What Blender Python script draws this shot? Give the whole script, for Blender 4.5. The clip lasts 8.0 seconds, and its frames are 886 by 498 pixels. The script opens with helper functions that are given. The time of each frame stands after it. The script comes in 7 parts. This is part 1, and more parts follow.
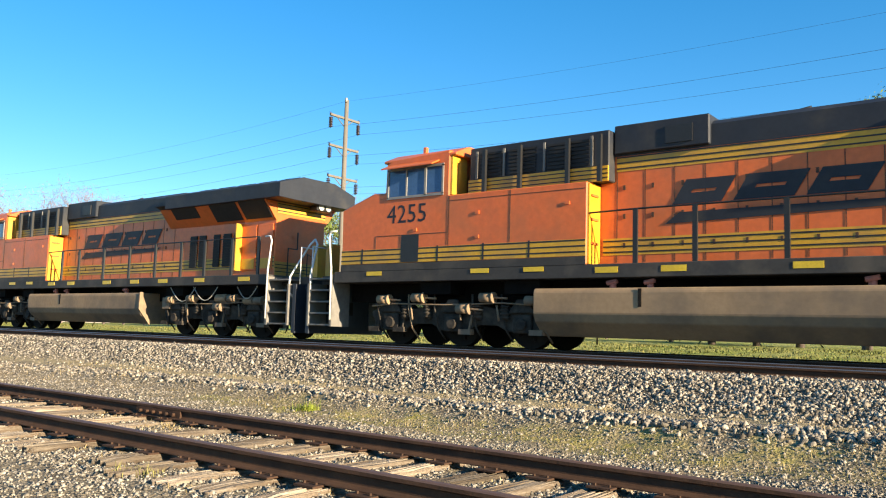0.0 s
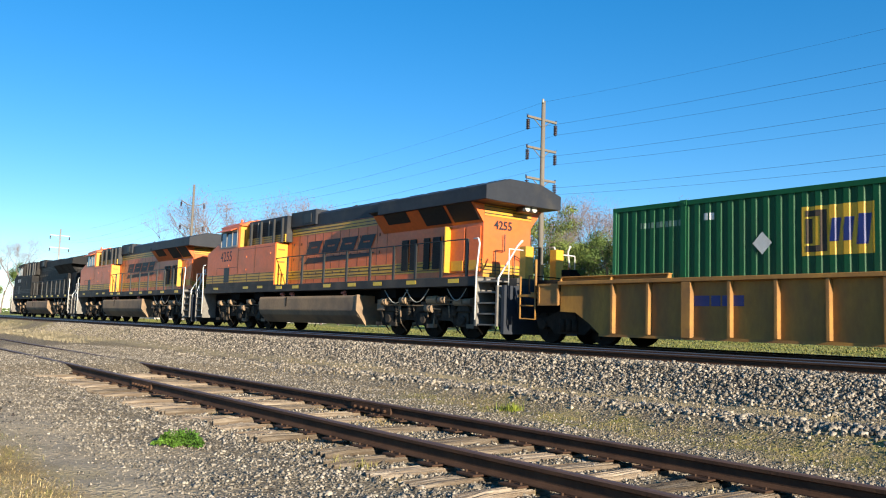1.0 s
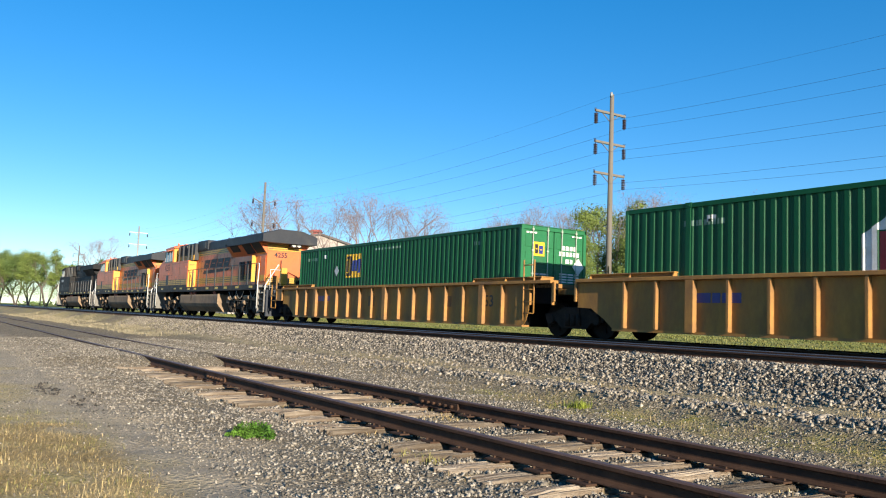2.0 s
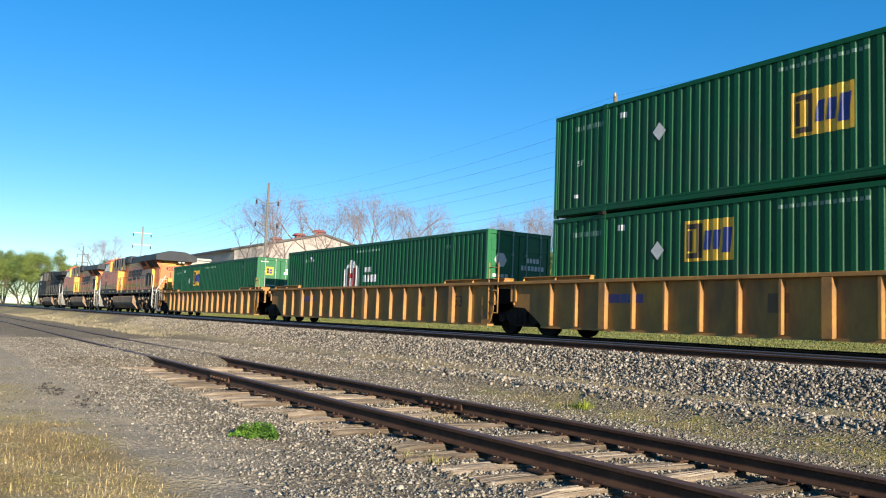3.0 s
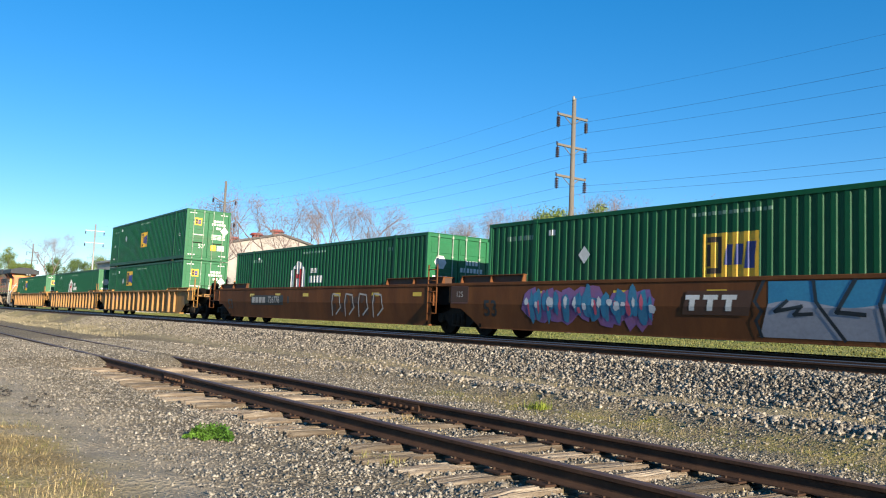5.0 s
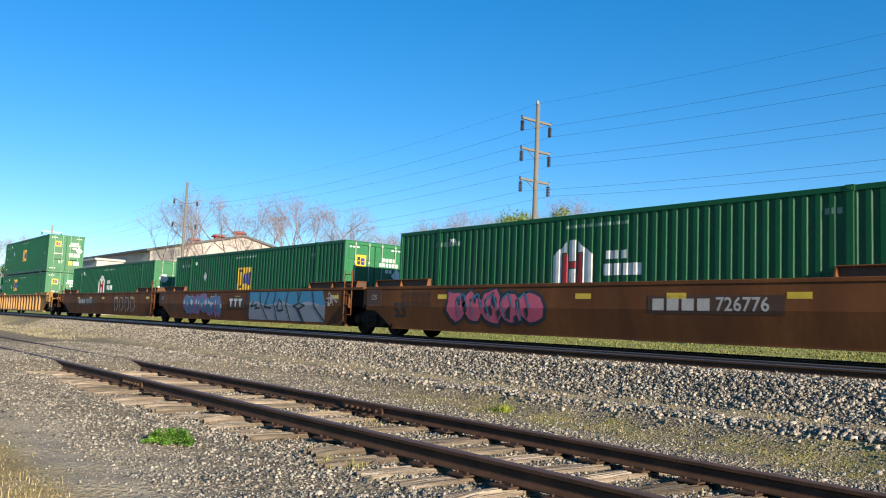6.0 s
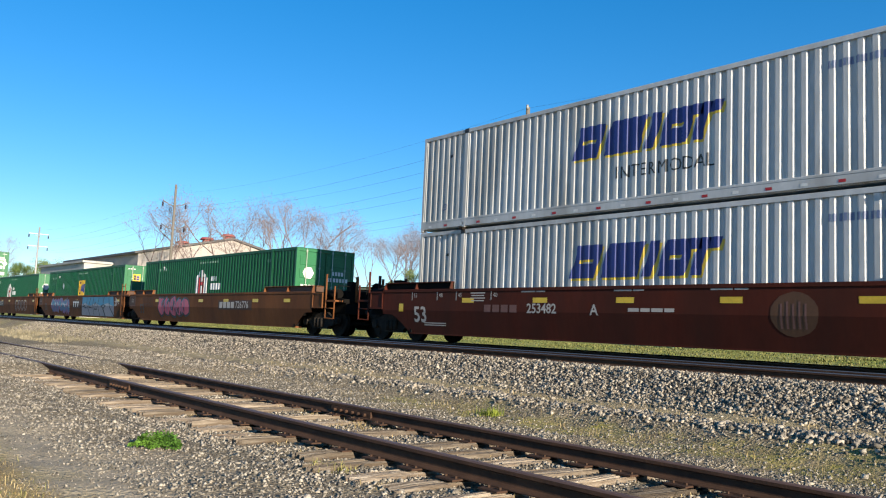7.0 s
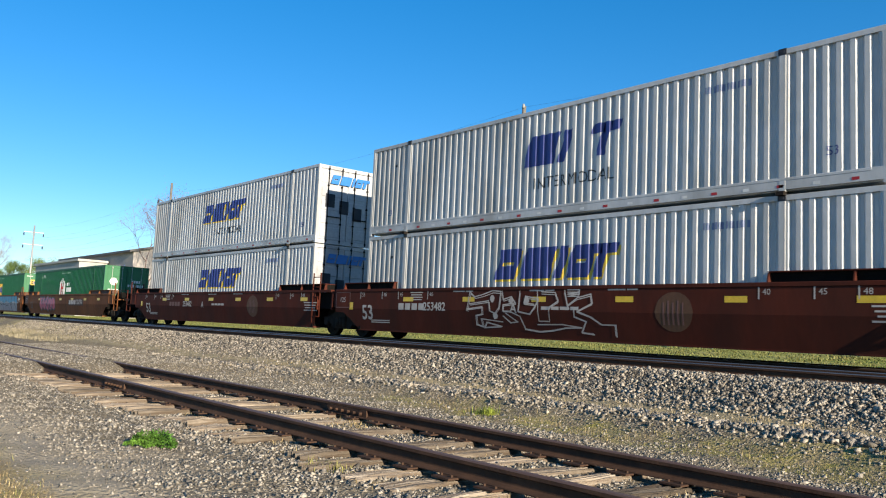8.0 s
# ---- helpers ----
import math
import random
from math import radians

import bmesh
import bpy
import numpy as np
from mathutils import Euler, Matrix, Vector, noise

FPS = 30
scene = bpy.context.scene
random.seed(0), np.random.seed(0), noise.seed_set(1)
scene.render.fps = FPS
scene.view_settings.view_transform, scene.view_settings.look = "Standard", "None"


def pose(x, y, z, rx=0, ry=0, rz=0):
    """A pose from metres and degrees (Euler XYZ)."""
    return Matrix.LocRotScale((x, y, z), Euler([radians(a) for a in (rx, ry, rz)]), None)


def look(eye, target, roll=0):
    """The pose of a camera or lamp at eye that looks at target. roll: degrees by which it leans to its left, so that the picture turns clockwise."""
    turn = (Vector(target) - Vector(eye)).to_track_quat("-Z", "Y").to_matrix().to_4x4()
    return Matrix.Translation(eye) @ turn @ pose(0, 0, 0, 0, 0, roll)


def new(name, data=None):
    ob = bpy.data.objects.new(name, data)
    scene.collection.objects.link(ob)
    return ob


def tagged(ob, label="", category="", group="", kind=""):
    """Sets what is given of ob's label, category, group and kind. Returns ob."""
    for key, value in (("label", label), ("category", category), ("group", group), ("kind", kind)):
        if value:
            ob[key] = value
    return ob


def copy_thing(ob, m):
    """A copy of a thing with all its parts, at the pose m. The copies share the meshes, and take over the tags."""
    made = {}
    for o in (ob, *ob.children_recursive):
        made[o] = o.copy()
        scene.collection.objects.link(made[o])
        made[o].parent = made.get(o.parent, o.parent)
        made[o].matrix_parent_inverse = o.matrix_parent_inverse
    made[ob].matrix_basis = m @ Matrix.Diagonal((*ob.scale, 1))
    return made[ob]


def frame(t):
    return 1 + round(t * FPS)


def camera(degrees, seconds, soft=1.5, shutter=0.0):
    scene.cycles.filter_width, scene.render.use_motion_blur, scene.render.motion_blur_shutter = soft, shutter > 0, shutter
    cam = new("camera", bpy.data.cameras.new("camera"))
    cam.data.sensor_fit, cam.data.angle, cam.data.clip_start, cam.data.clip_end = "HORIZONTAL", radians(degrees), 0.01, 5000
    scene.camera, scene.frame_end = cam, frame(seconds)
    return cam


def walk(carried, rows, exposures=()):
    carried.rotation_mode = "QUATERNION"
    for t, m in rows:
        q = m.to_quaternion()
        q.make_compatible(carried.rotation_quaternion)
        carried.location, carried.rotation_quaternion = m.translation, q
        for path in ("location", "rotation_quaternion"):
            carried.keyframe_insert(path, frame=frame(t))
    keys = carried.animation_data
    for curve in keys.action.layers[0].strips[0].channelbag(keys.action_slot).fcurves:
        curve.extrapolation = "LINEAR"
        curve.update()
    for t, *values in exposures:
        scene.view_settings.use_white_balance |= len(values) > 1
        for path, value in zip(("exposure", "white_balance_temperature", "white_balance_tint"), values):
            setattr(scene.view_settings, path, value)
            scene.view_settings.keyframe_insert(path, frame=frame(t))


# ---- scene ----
# camera: one standing place, turned by the one who holds it
EYE = 1.15          # height of the eye over the gravel beside the siding
RAIL = 0.82         # top of the main line's rails
SIDING = 0.18       # top of the siding's rails
NEAR_MAIN, FAR_MAIN = 12.2, 16.3   # centre lines of the two main tracks
SPEED = 22.15       # metres a second, towards -x
START = 9.46        # train's offset at the clip's start

cam = camera(57.2, 8.0, soft=1.1, shutter=0.03)
PATH = [
    (0.0, 37.80, 5.81, -1.69), (0.2, 41.15, 5.83, -1.58), (0.5, 46.11, 5.78, -1.45), (0.7, 48.72, 5.69, -1.62), (1.0, 51.87, 5.45, -1.89),
    (1.5, 54.92, 5.07, -2.19), (1.7, 55.80, 5.05, -2.2), (2.8, 57.05, 4.96, -2.23),
    (3.0, 56.80, 5.01, -2.24), (3.5, 55.77, 5.04, -2.32), (4.0, 55.39, 5.03, -2.36), (4.2, 55.28, 5.01, -2.38), (5.3, 53.33, 5.29, -2.49), (5.5, 52.99, 5.34, -2.51),
    (6.0, 51.33, 5.50, -2.46), (6.5, 50.88, 5.56, -2.42), (7.0, 50.57, 5.79, -2.59), (7.5, 50.30, 5.76, -2.65),
    (8.0, 50.28, 5.73, -2.64)]
BRIGHT = 1.1   # stops; the phone starts brighter and settles within a second and a half
walk(cam, [(t, pose(0, 0, EYE, 90 + tilt, lean, turn)) for t, turn, tilt, lean in PATH],
     [(0.0, BRIGHT + 0.56, 7500, 10), (0.5, BRIGHT + 0.4, 7150, 10), (1.0, BRIGHT + 0.1, 6700, 10), (1.5, BRIGHT, 6500, 10), (8.0, BRIGHT, 6500, 10)])

# low sun almost along the line, from behind and a little to the near side
SUN_HIGH, SUN_SIDE = 14.5, 6.5
world = bpy.data.worlds.new("sky")
scene.world = world
world.use_nodes = True
nt = world.node_tree
sky = nt.nodes.new("ShaderNodeTexSky")
sky.sky_type, sky.sun_disc = "NISHITA", False
sky.sun_elevation, sky.sun_rotation = radians(SUN_HIGH), radians(90 + SUN_SIDE)
sky.altitude, sky.air_density, sky.dust_density, sky.ozone_density = 100, 0.75, 0.1, 2.4
vivid = nt.nodes.new("ShaderNodeHueSaturation")
vivid.inputs["Saturation"].default_value = 1.55
vivid.inputs["Hue"].default_value = 0.5035
even = nt.nodes.new("ShaderNodeGamma")
even.inputs["Gamma"].default_value = 0.76
nt.links.new(sky.outputs[0], even.inputs["Color"])
nt.links.new(even.outputs[0], vivid.inputs["Color"])
nt.links.new(vivid.outputs[0], nt.nodes["Background"].inputs[0])
nt.nodes["Background"].inputs[1].default_value = 0.131
sun = new("sun", bpy.data.lights.new("sun", "SUN"))
sun.data.energy, sun.data.angle, sun.data.color = 5.0, radians(0.5), (1.0, 0.88, 0.69)
to_sun = Vector((math.cos(radians(SUN_SIDE)) * math.cos(radians(SUN_HIGH)), -math.sin(radians(SUN_SIDE)) * math.cos(radians(SUN_HIGH)), math.sin(radians(SUN_HIGH))))
sun.matrix_world = look(to_sun * 50, (0, 0, 0))
# ---- materials ----
def material(name, colour, rough=0.6, metal=0.0, second=None, scale=3.0, amount=0.5, bump=0.0, bump_scale=40.0, stretch=(1, 1, 1), island=0.0, grime=None, grime_amount=0.3, gloss=0.5):
    """A node material: two scales of colour variation, fine relief, and grime in patches."""
    m = bpy.data.materials.new(name)
    m.use_nodes = True
    t = m.node_tree
    n, l = t.nodes, t.links
    b = n["Principled BSDF"]
    co = n.new("ShaderNodeTexCoord")
    mp = n.new("ShaderNodeMapping")
    mp.inputs["Scale"].default_value = stretch
    l.new(co.outputs["Object"], mp.inputs[0])

    def noise_at(s, detail=5):
        t1 = n.new("ShaderNodeTexNoise")
        t1.inputs["Scale"].default_value = s
        t1.inputs["Detail"].default_value = detail
        t1.inputs["Roughness"].default_value = 0.62
        l.new(mp.outputs[0], t1.inputs[0])
        return t1.outputs[0]

    def ramp(src, a, b2):
        r = n.new("ShaderNodeMapRange")
        r.inputs[1].default_value, r.inputs[2].default_value = a, b2
        l.new(src, r.inputs[0])
        return r.outputs[0]

    def mix(fac, a, b2):
        x = n.new("ShaderNodeMix")
        x.data_type = "RGBA"
        if isinstance(fac, float):
            x.inputs[0].default_value = fac
        else:
            l.new(fac, x.inputs[0])
        for i, v in ((6, a), (7, b2)):
            if isinstance(v, tuple):
                x.inputs[i].default_value = (*v, 1)
            else:
                l.new(v, x.inputs[i])
        return x.outputs[2]

    second = second or tuple(c * 0.72 for c in colour)
    fac = ramp(noise_at(scale), 0.35, 0.65 + 0.4 * (1 - amount))
    col = mix(fac, colour, second)
    fine = ramp(noise_at(scale * 9, 3), 0.3, 0.9)
    dark = n.new("ShaderNodeMix")
    dark.data_type, dark.blend_type = "RGBA", "MULTIPLY"
    l.new(fine, dark.inputs[0])
    l.new(col, dark.inputs[6])
    dark.inputs[7].default_value = (0.75, 0.74, 0.72, 1)
    col = dark.outputs[2]
    if grime:
        g = ramp(noise_at(scale * 0.6, 6), 0.62 - grime_amount * 0.4, 0.75)
        col = mix(g, col, grime)
    if island:
        geo = n.new("ShaderNodeNewGeometry")
        info = n.new("ShaderNodeObjectInfo")
        add = n.new("ShaderNodeMath")
        add.operation = "ADD"
        l.new(geo.outputs["Random Per Island"], add.inputs[0])
        l.new(info.outputs["Random"], add.inputs[1])
        fr = n.new("ShaderNodeMath")
        fr.operation = "FRACT"
        l.new(add.outputs[0], fr.inputs[0])
        hs = n.new("ShaderNodeHueSaturation")
        l.new(ramp(fr.outputs[0], -0.0, 1.0), hs.inputs["Value"])
        mr = n.new("ShaderNodeMapRange")
        mr.inputs[3].default_value, mr.inputs[4].default_value = 1 - island, 1 + island
        l.new(fr.outputs[0], mr.inputs[0])
        l.new(mr.outputs[0], hs.inputs["Value"])
        l.new(col, hs.inputs["Color"])
        col = hs.outputs[0]
    l.new(col, b.inputs["Base Color"])
    b.inputs["Metallic"].default_value = metal
    b.inputs["Specular IOR Level"].default_value = gloss
    rr = n.new("ShaderNodeMapRange")
    rr.inputs[3].default_value, rr.inputs[4].default_value = max(rough - 0.1, 0.03), min(rough + 0.12, 1)
    l.new(noise_at(scale * 2.3, 4), rr.inputs[0])
    l.new(rr.outputs[0], b.inputs["Roughness"])
    if bump:
        bp = n.new("ShaderNodeBump")
        bp.inputs["Strength"].default_value, bp.inputs["Distance"].default_value = bump, 0.02
        l.new(noise_at(bump_scale, 4), bp.inputs["Height"])
        l.new(bp.outputs[0], b.inputs["Normal"])
    return m


M = {}


def mats(**k):
    M.update(k)


mats(
    green=material("container_green", (0.003, 0.078, 0.027), 0.5, second=(0.004, 0.09, 0.033), scale=0.8, bump=0.1, grime=(0.016, 0.06, 0.03), grime_amount=0.25, gloss=0.25),
    # lighter copy of the green: the sunlit look of the ends in the colour
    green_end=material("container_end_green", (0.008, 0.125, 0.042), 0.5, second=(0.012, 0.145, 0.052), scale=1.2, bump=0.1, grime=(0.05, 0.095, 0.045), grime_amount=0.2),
    silver=material("container_silver", (0.5, 0.51, 0.515), 0.4, 0.0, second=(0.42, 0.43, 0.44), scale=0.8, bump=0.08, stretch=(1, 1, 0.35), grime=(0.25, 0.235, 0.21), grime_amount=0.3),
    yellow=material("car_yellow", (0.54, 0.265, 0.042), 0.65, second=(0.42, 0.19, 0.034), scale=1.1, bump=0.15, grime=(0.12, 0.065, 0.034), grime_amount=0.85),
    yellow_panel=material("dirty_yellow_panel", (0.5, 0.255, 0.05), 0.7, second=(0.35, 0.165, 0.042), scale=1.1, bump=0.15, stretch=(1.6, 1, 0.6), grime=(0.15, 0.085, 0.042), grime_amount=0.7, gloss=0.3),
    brown=material("car_brown", (0.165, 0.058, 0.018), 0.75, second=(0.215, 0.083, 0.026), scale=0.9, bump=0.15, stretch=(1.6, 1, 0.5), grime=(0.075, 0.03, 0.013), grime_amount=0.75, gloss=0.2),
    maroon=material("car_maroon", (0.068, 0.014, 0.0075), 0.75, second=(0.1, 0.022, 0.011), scale=0.9, bump=0.12, stretch=(1.6, 1, 0.5), grime=(0.04, 0.014, 0.009), grime_amount=0.6, gloss=0.15),
    orange=material("loco_orange", (0.68, 0.138, 0.028), 0.42, second=(0.6, 0.12, 0.028), scale=0.8, bump=0.0, grime=(0.33, 0.11, 0.04), grime_amount=0.35),
    loco_yellow=material("loco_yellow", (0.62, 0.33, 0.02), 0.45, second=(0.55, 0.28, 0.03), scale=1.5, grime=(0.3, 0.17, 0.05), grime_amount=0.4),
    loco_dark=material("loco_dark", (0.017, 0.021, 0.031), 0.55, second=(0.027, 0.031, 0.04), scale=1.2, grime=(0.05, 0.046, 0.042), grime_amount=0.2, gloss=0.3),
    loco_black=material("loco_black", (0.01, 0.01, 0.012), 0.65, second=(0.016, 0.016, 0.017), scale=1.2, grime=(0.04, 0.036, 0.032), grime_amount=0.25, gloss=0.2),
    tank=material("dusty_tank", (0.31, 0.205, 0.118), 0.8, second=(0.36, 0.245, 0.145), scale=0.9, bump=0.1, grime=(0.1, 0.08, 0.065), grime_amount=0.45),
    truck=material("dusty_truck", (0.022, 0.018, 0.015), 0.85, second=(0.06, 0.048, 0.038), scale=3, bump=0.3, grime=(0.018, 0.015, 0.013), grime_amount=0.5, gloss=0.15),
    under=material("under_black", (0.006, 0.0055, 0.005), 0.9, second=(0.012, 0.01, 0.009), scale=3, bump=0.2, gloss=0.08),
    steel=material("wheel_steel", (0.014, 0.011, 0.009), 0.75, 0.0, second=(0.024, 0.019, 0.015), scale=4, gloss=0.12),
    # greyer than the sides: deepens the next container's shadow on the doors by colour
    silver_door=material("shaded_door_grey", (0.4, 0.41, 0.43), 0.5, second=(0.34, 0.35, 0.37), scale=1.0, grime=(0.2, 0.19, 0.18), grime_amount=0.3),
    faint=material("faint_lettering", (0.16, 0.27, 0.2), 0.6, scale=4),
    rod=material("pale_lock_rod", (0.36, 0.42, 0.34), 0.5, scale=5),
    white=material("white_paint", (0.72, 0.72, 0.7), 0.5, scale=4, grime=(0.5, 0.49, 0.45), grime_amount=0.3),
    black=material("black_paint", (0.012, 0.012, 0.013), 0.5, scale=4),
    gold=material("panel_yellow", (0.72, 0.42, 0.02), 0.5, scale=3),
    blue=material("lettering_blue", (0.015, 0.03, 0.2), 0.45, scale=3),
    reflector=material("yellow_reflector", (0.75, 0.5, 0.03), 0.35, scale=3),
    red=material("red_paint", (0.4, 0.015, 0.02), 0.5, scale=3),
    grille=material("grille_black", (0.008, 0.008, 0.009), 0.7, scale=5),
    rail_rust=material("rusty_rail", (0.07, 0.036, 0.022), 0.8, 0.0, second=(0.1, 0.055, 0.034), scale=5, bump=0.2, grime=(0.035, 0.02, 0.014), grime_amount=0.5, gloss=0.2),
    rail_top=material("polished_rail_head", (0.3, 0.29, 0.28), 0.35, 0.8, scale=3, stretch=(0.1, 1, 1)),
    rail_dull=material("dull_rail_head", (0.11, 0.062, 0.045), 0.55, 0.2, second=(0.16, 0.095, 0.07), scale=4, stretch=(0.2, 1, 1), bump=0.1),
    tie=material("weathered_tie", (0.365, 0.31, 0.246), 0.95, second=(0.135, 0.101, 0.073), scale=2.0, amount=1.0, bump=1.0, bump_scale=9, stretch=(16, 0.9, 16), island=0.5, grime=(0.1, 0.072, 0.05), grime_amount=0.6, gloss=0.1),
    tie_dark=material("creosote_tie", (0.075, 0.055, 0.042), 0.9, second=(0.05, 0.04, 0.03), scale=2.2, bump=0.6, bump_scale=12, stretch=(9, 1, 9), island=0.2),
    stone=material("ballast_stone", (0.35, 0.306, 0.247), 0.9, second=(0.125, 0.109, 0.09), scale=14, amount=0.8, bump=0.5, bump_scale=60, island=0.72, gloss=0.25),
    stone_pale=material("pale_gravel", (0.325, 0.29, 0.24), 0.9, second=(0.14, 0.124, 0.101), scale=18, amount=0.8, bump=0.5, bump_scale=80, island=0.68, gloss=0.25),
    # darkened for the shade under the train; also colours the path's dark clods
    stone_shade_clod=material("shaded_ballast_and_clods", (0.1, 0.088, 0.075), 0.9, second=(0.06, 0.053, 0.046), scale=14, amount=0.8, bump=0.4, bump_scale=60, island=0.5, gloss=0.2),
    wood=material("grey_pole_wood", (0.17, 0.152, 0.13), 0.9, second=(0.11, 0.098, 0.085), scale=1.5, stretch=(6, 6, 0.5), bump=0.3),
    porcelain=material("brown_insulator", (0.035, 0.02, 0.03), 0.25, scale=5),
)


# ---- mesh helpers ----
def box(bm, x0, x1, y0, y1, z0, z1):
    v = [bm.verts.new((x, y, z)) for x in (x0, x1) for y in (y0, y1) for z in (z0, z1)]
    for q in ((0, 1, 3, 2), (4, 6, 7, 5), (0, 4, 5, 1), (2, 3, 7, 6), (0, 2, 6, 4), (1, 5, 7, 3)):
        bm.faces.new([v[i] for i in q])
    return v


def prism(bm, outline, axis, a, b):
    """A closed outline (pairs) pushed along an axis from a to b. The pairs are the two other axes in order."""
    def at(p, s):
        return (s, *p) if axis == "x" else (p[0], s, p[1]) if axis == "y" else (*p, s)
    lo, hi = [bm.verts.new(at(p, a)) for p in outline], [bm.verts.new(at(p, b)) for p in outline]
    k = len(outline)
    faces = [bm.faces.new(lo), bm.faces.new(hi[::-1])]
    for i in range(k):
        faces.append(bm.faces.new((lo[i], hi[i], hi[(i + 1) % k], lo[(i + 1) % k])))
    bmesh.ops.recalc_face_normals(bm, faces=faces)


def tube(bm, p, q, r, sides=8, r2=None):
    """A round bar from p to q."""
    p, q = Vector(p), Vector(q)
    turn = (q - p).to_track_quat("Z", "Y").to_matrix()
    r2 = r if r2 is None else r2
    rings = []
    for c, rad in ((p, r), (q, r2)):
        rings.append([bm.verts.new(c + turn @ Vector((rad * math.cos(2 * math.pi * i / sides), rad * math.sin(2 * math.pi * i / sides), 0))) for i in range(sides)])
    for i in range(sides):
        f = bm.faces.new((rings[0][i], rings[0][(i + 1) % sides], rings[1][(i + 1) % sides], rings[1][i]))
        f.smooth = sides > 6
    bm.faces.new(rings[0][::-1])
    bm.faces.new(rings[1])


def pipe(bm, points, r, sides=6):
    """A bent round bar, one skin from end to end."""
    pts = [Vector(p) for p in points]
    ways = [(q - p).normalized() for p, q in zip(pts, pts[1:])]
    turn, last, rings = ways[0].to_track_quat("Z", "Y"), ways[0], []
    for i, p in enumerate(pts):
        way = (ways[max(i - 1, 0)] + ways[min(i, len(ways) - 1)]).normalized()
        turn, last = last.rotation_difference(way) @ turn, way
        rings.append([bm.verts.new(p + turn @ Vector((r * math.cos(2 * math.pi * k / sides), r * math.sin(2 * math.pi * k / sides), 0))) for k in range(sides)])
    for a, b in zip(rings, rings[1:]):
        for k in range(sides):
            bm.faces.new((a[k], a[(k + 1) % sides], b[(k + 1) % sides], b[k])).smooth = True
    bm.faces.new(rings[0][::-1])
    bm.faces.new(rings[-1])


def finish(name, bm, material_, bevel=0.0):
    if bevel:
        bmesh.ops.bevel(bm, geom=bm.edges[:], offset=bevel, segments=1, affect="EDGES", clamp_overlap=True)
    me = bpy.data.meshes.new(name)
    bm.to_mesh(me)
    bm.free()
    for m in (material_ if isinstance(material_, (list, tuple)) else [material_]):
        me.materials.append(m)
    return me


def part(name, bm, material_, parent=None, label="", at=None, bevel=0.0):
    ob = new(name, finish(name, bm, material_, bevel))
    if parent:
        ob.parent = parent
    if at is not None:
        ob.matrix_basis = at
    if label:
        ob["label"] = label
    return ob


def pieces(name, bm, material_, parent=None, label=""):
    """Like part(), with each separate lump of the bmesh as an object of its own."""
    left, out = set(bm.verts), []
    while left:
        todo, lump = [left.pop()], []
        while todo:
            v = todo.pop()
            lump.append(v)
            for e in v.link_edges:
                w = e.other_vert(v)
                if w in left:
                    left.discard(w)
                    todo.append(w)
        one, at = B(), {}
        for v in lump:
            at[v] = one.verts.new(v.co)
        for f in {f for v in lump for f in v.link_faces}:
            one.faces.new([at[v] for v in f.verts])
        out.append(part(name, one, material_, parent, label))
    bm.free()
    return out


def share(name, mesh, parent=None, at=None, label=""):
    ob = new(name, mesh)
    if parent:
        ob.parent = parent
    if at is not None:
        ob.matrix_basis = at
    if label:
        ob["label"] = label
    return ob


def thing(name, label, category, group="", kind=""):
    return tagged(new(name), label, category, group, kind)


def B():
    return bmesh.new()


def one_box(*a):
    bm = B()
    box(bm, *a)
    return bm


MOVERS = []   # (thing, x, y, z at the train's zero)
# ---- ground ----
PROFILE = [(-3000, -0.1), (-6, -0.03), (2.2, 0.0), (2.9, -0.0), (3.35, -0.035), (6.4, -0.022), (6.9, 0.02), (7.3, 0.03), (7.9, 0.06), (8.25, 0.2), (8.6, 0.23), (9.0, 0.19), (9.75, 0.23), (10.75, 0.64), (11.0, 0.672),
           (17.9, 0.672), (19.2, 0.42), (21, 0.45), (25, 0.66), (29, 0.82), (60, 0.95), (400, 1.5), (3000, 1.5)]
PY, PZ = np.array([p[0] for p in PROFILE]), np.array([p[1] for p in PROFILE])


def ground_z(x, y):
    """Height of the ground: the beds of the tracks, shoulders, a low ridge of spilt ballast, and the filled crossing on the siding."""
    x, y = np.asarray(x, float), np.asarray(y, float)
    z = np.interp(y, PY, PZ)
    ridge = np.exp(-((y - 8.45) / 0.4) ** 2) * np.interp(x, [-40, -18, -9, 5], [-0.13, -0.1, 0.02, 0.1])
    fill = np.interp(x, [-30, -22, -17.6, -16.6], [0.165, 0.18, 0.186, 0.0]) * np.interp(y, [1.5, 3.4, 6.8, 8.5], [0, 1, 1, 0]) * (x > -2900)
    fill = fill + np.exp(-((x + 18.6) / 0.9) ** 2) * np.exp(-((y - 5.8) / 0.4) ** 2) * 0.045
    rough = 0.012 * np.sin(3.1 * x + 1.3 * y) * np.sin(2.3 * y - 0.7 * x) + 0.01 * np.sin(7.3 * x - 3.1 * y) + 0.025 * np.sin(0.45 * x + 0.9 * y)
    rough = rough * np.interp(y, [-30, 0, 10.5, 10.9, 18, 22, 100], [1, 1, 1, 0.2, 0.2, 1, 1.5]) * np.where((y > 3.3) & (y < 6.5), 0.35, 1)
    return z + ridge + fill + rough


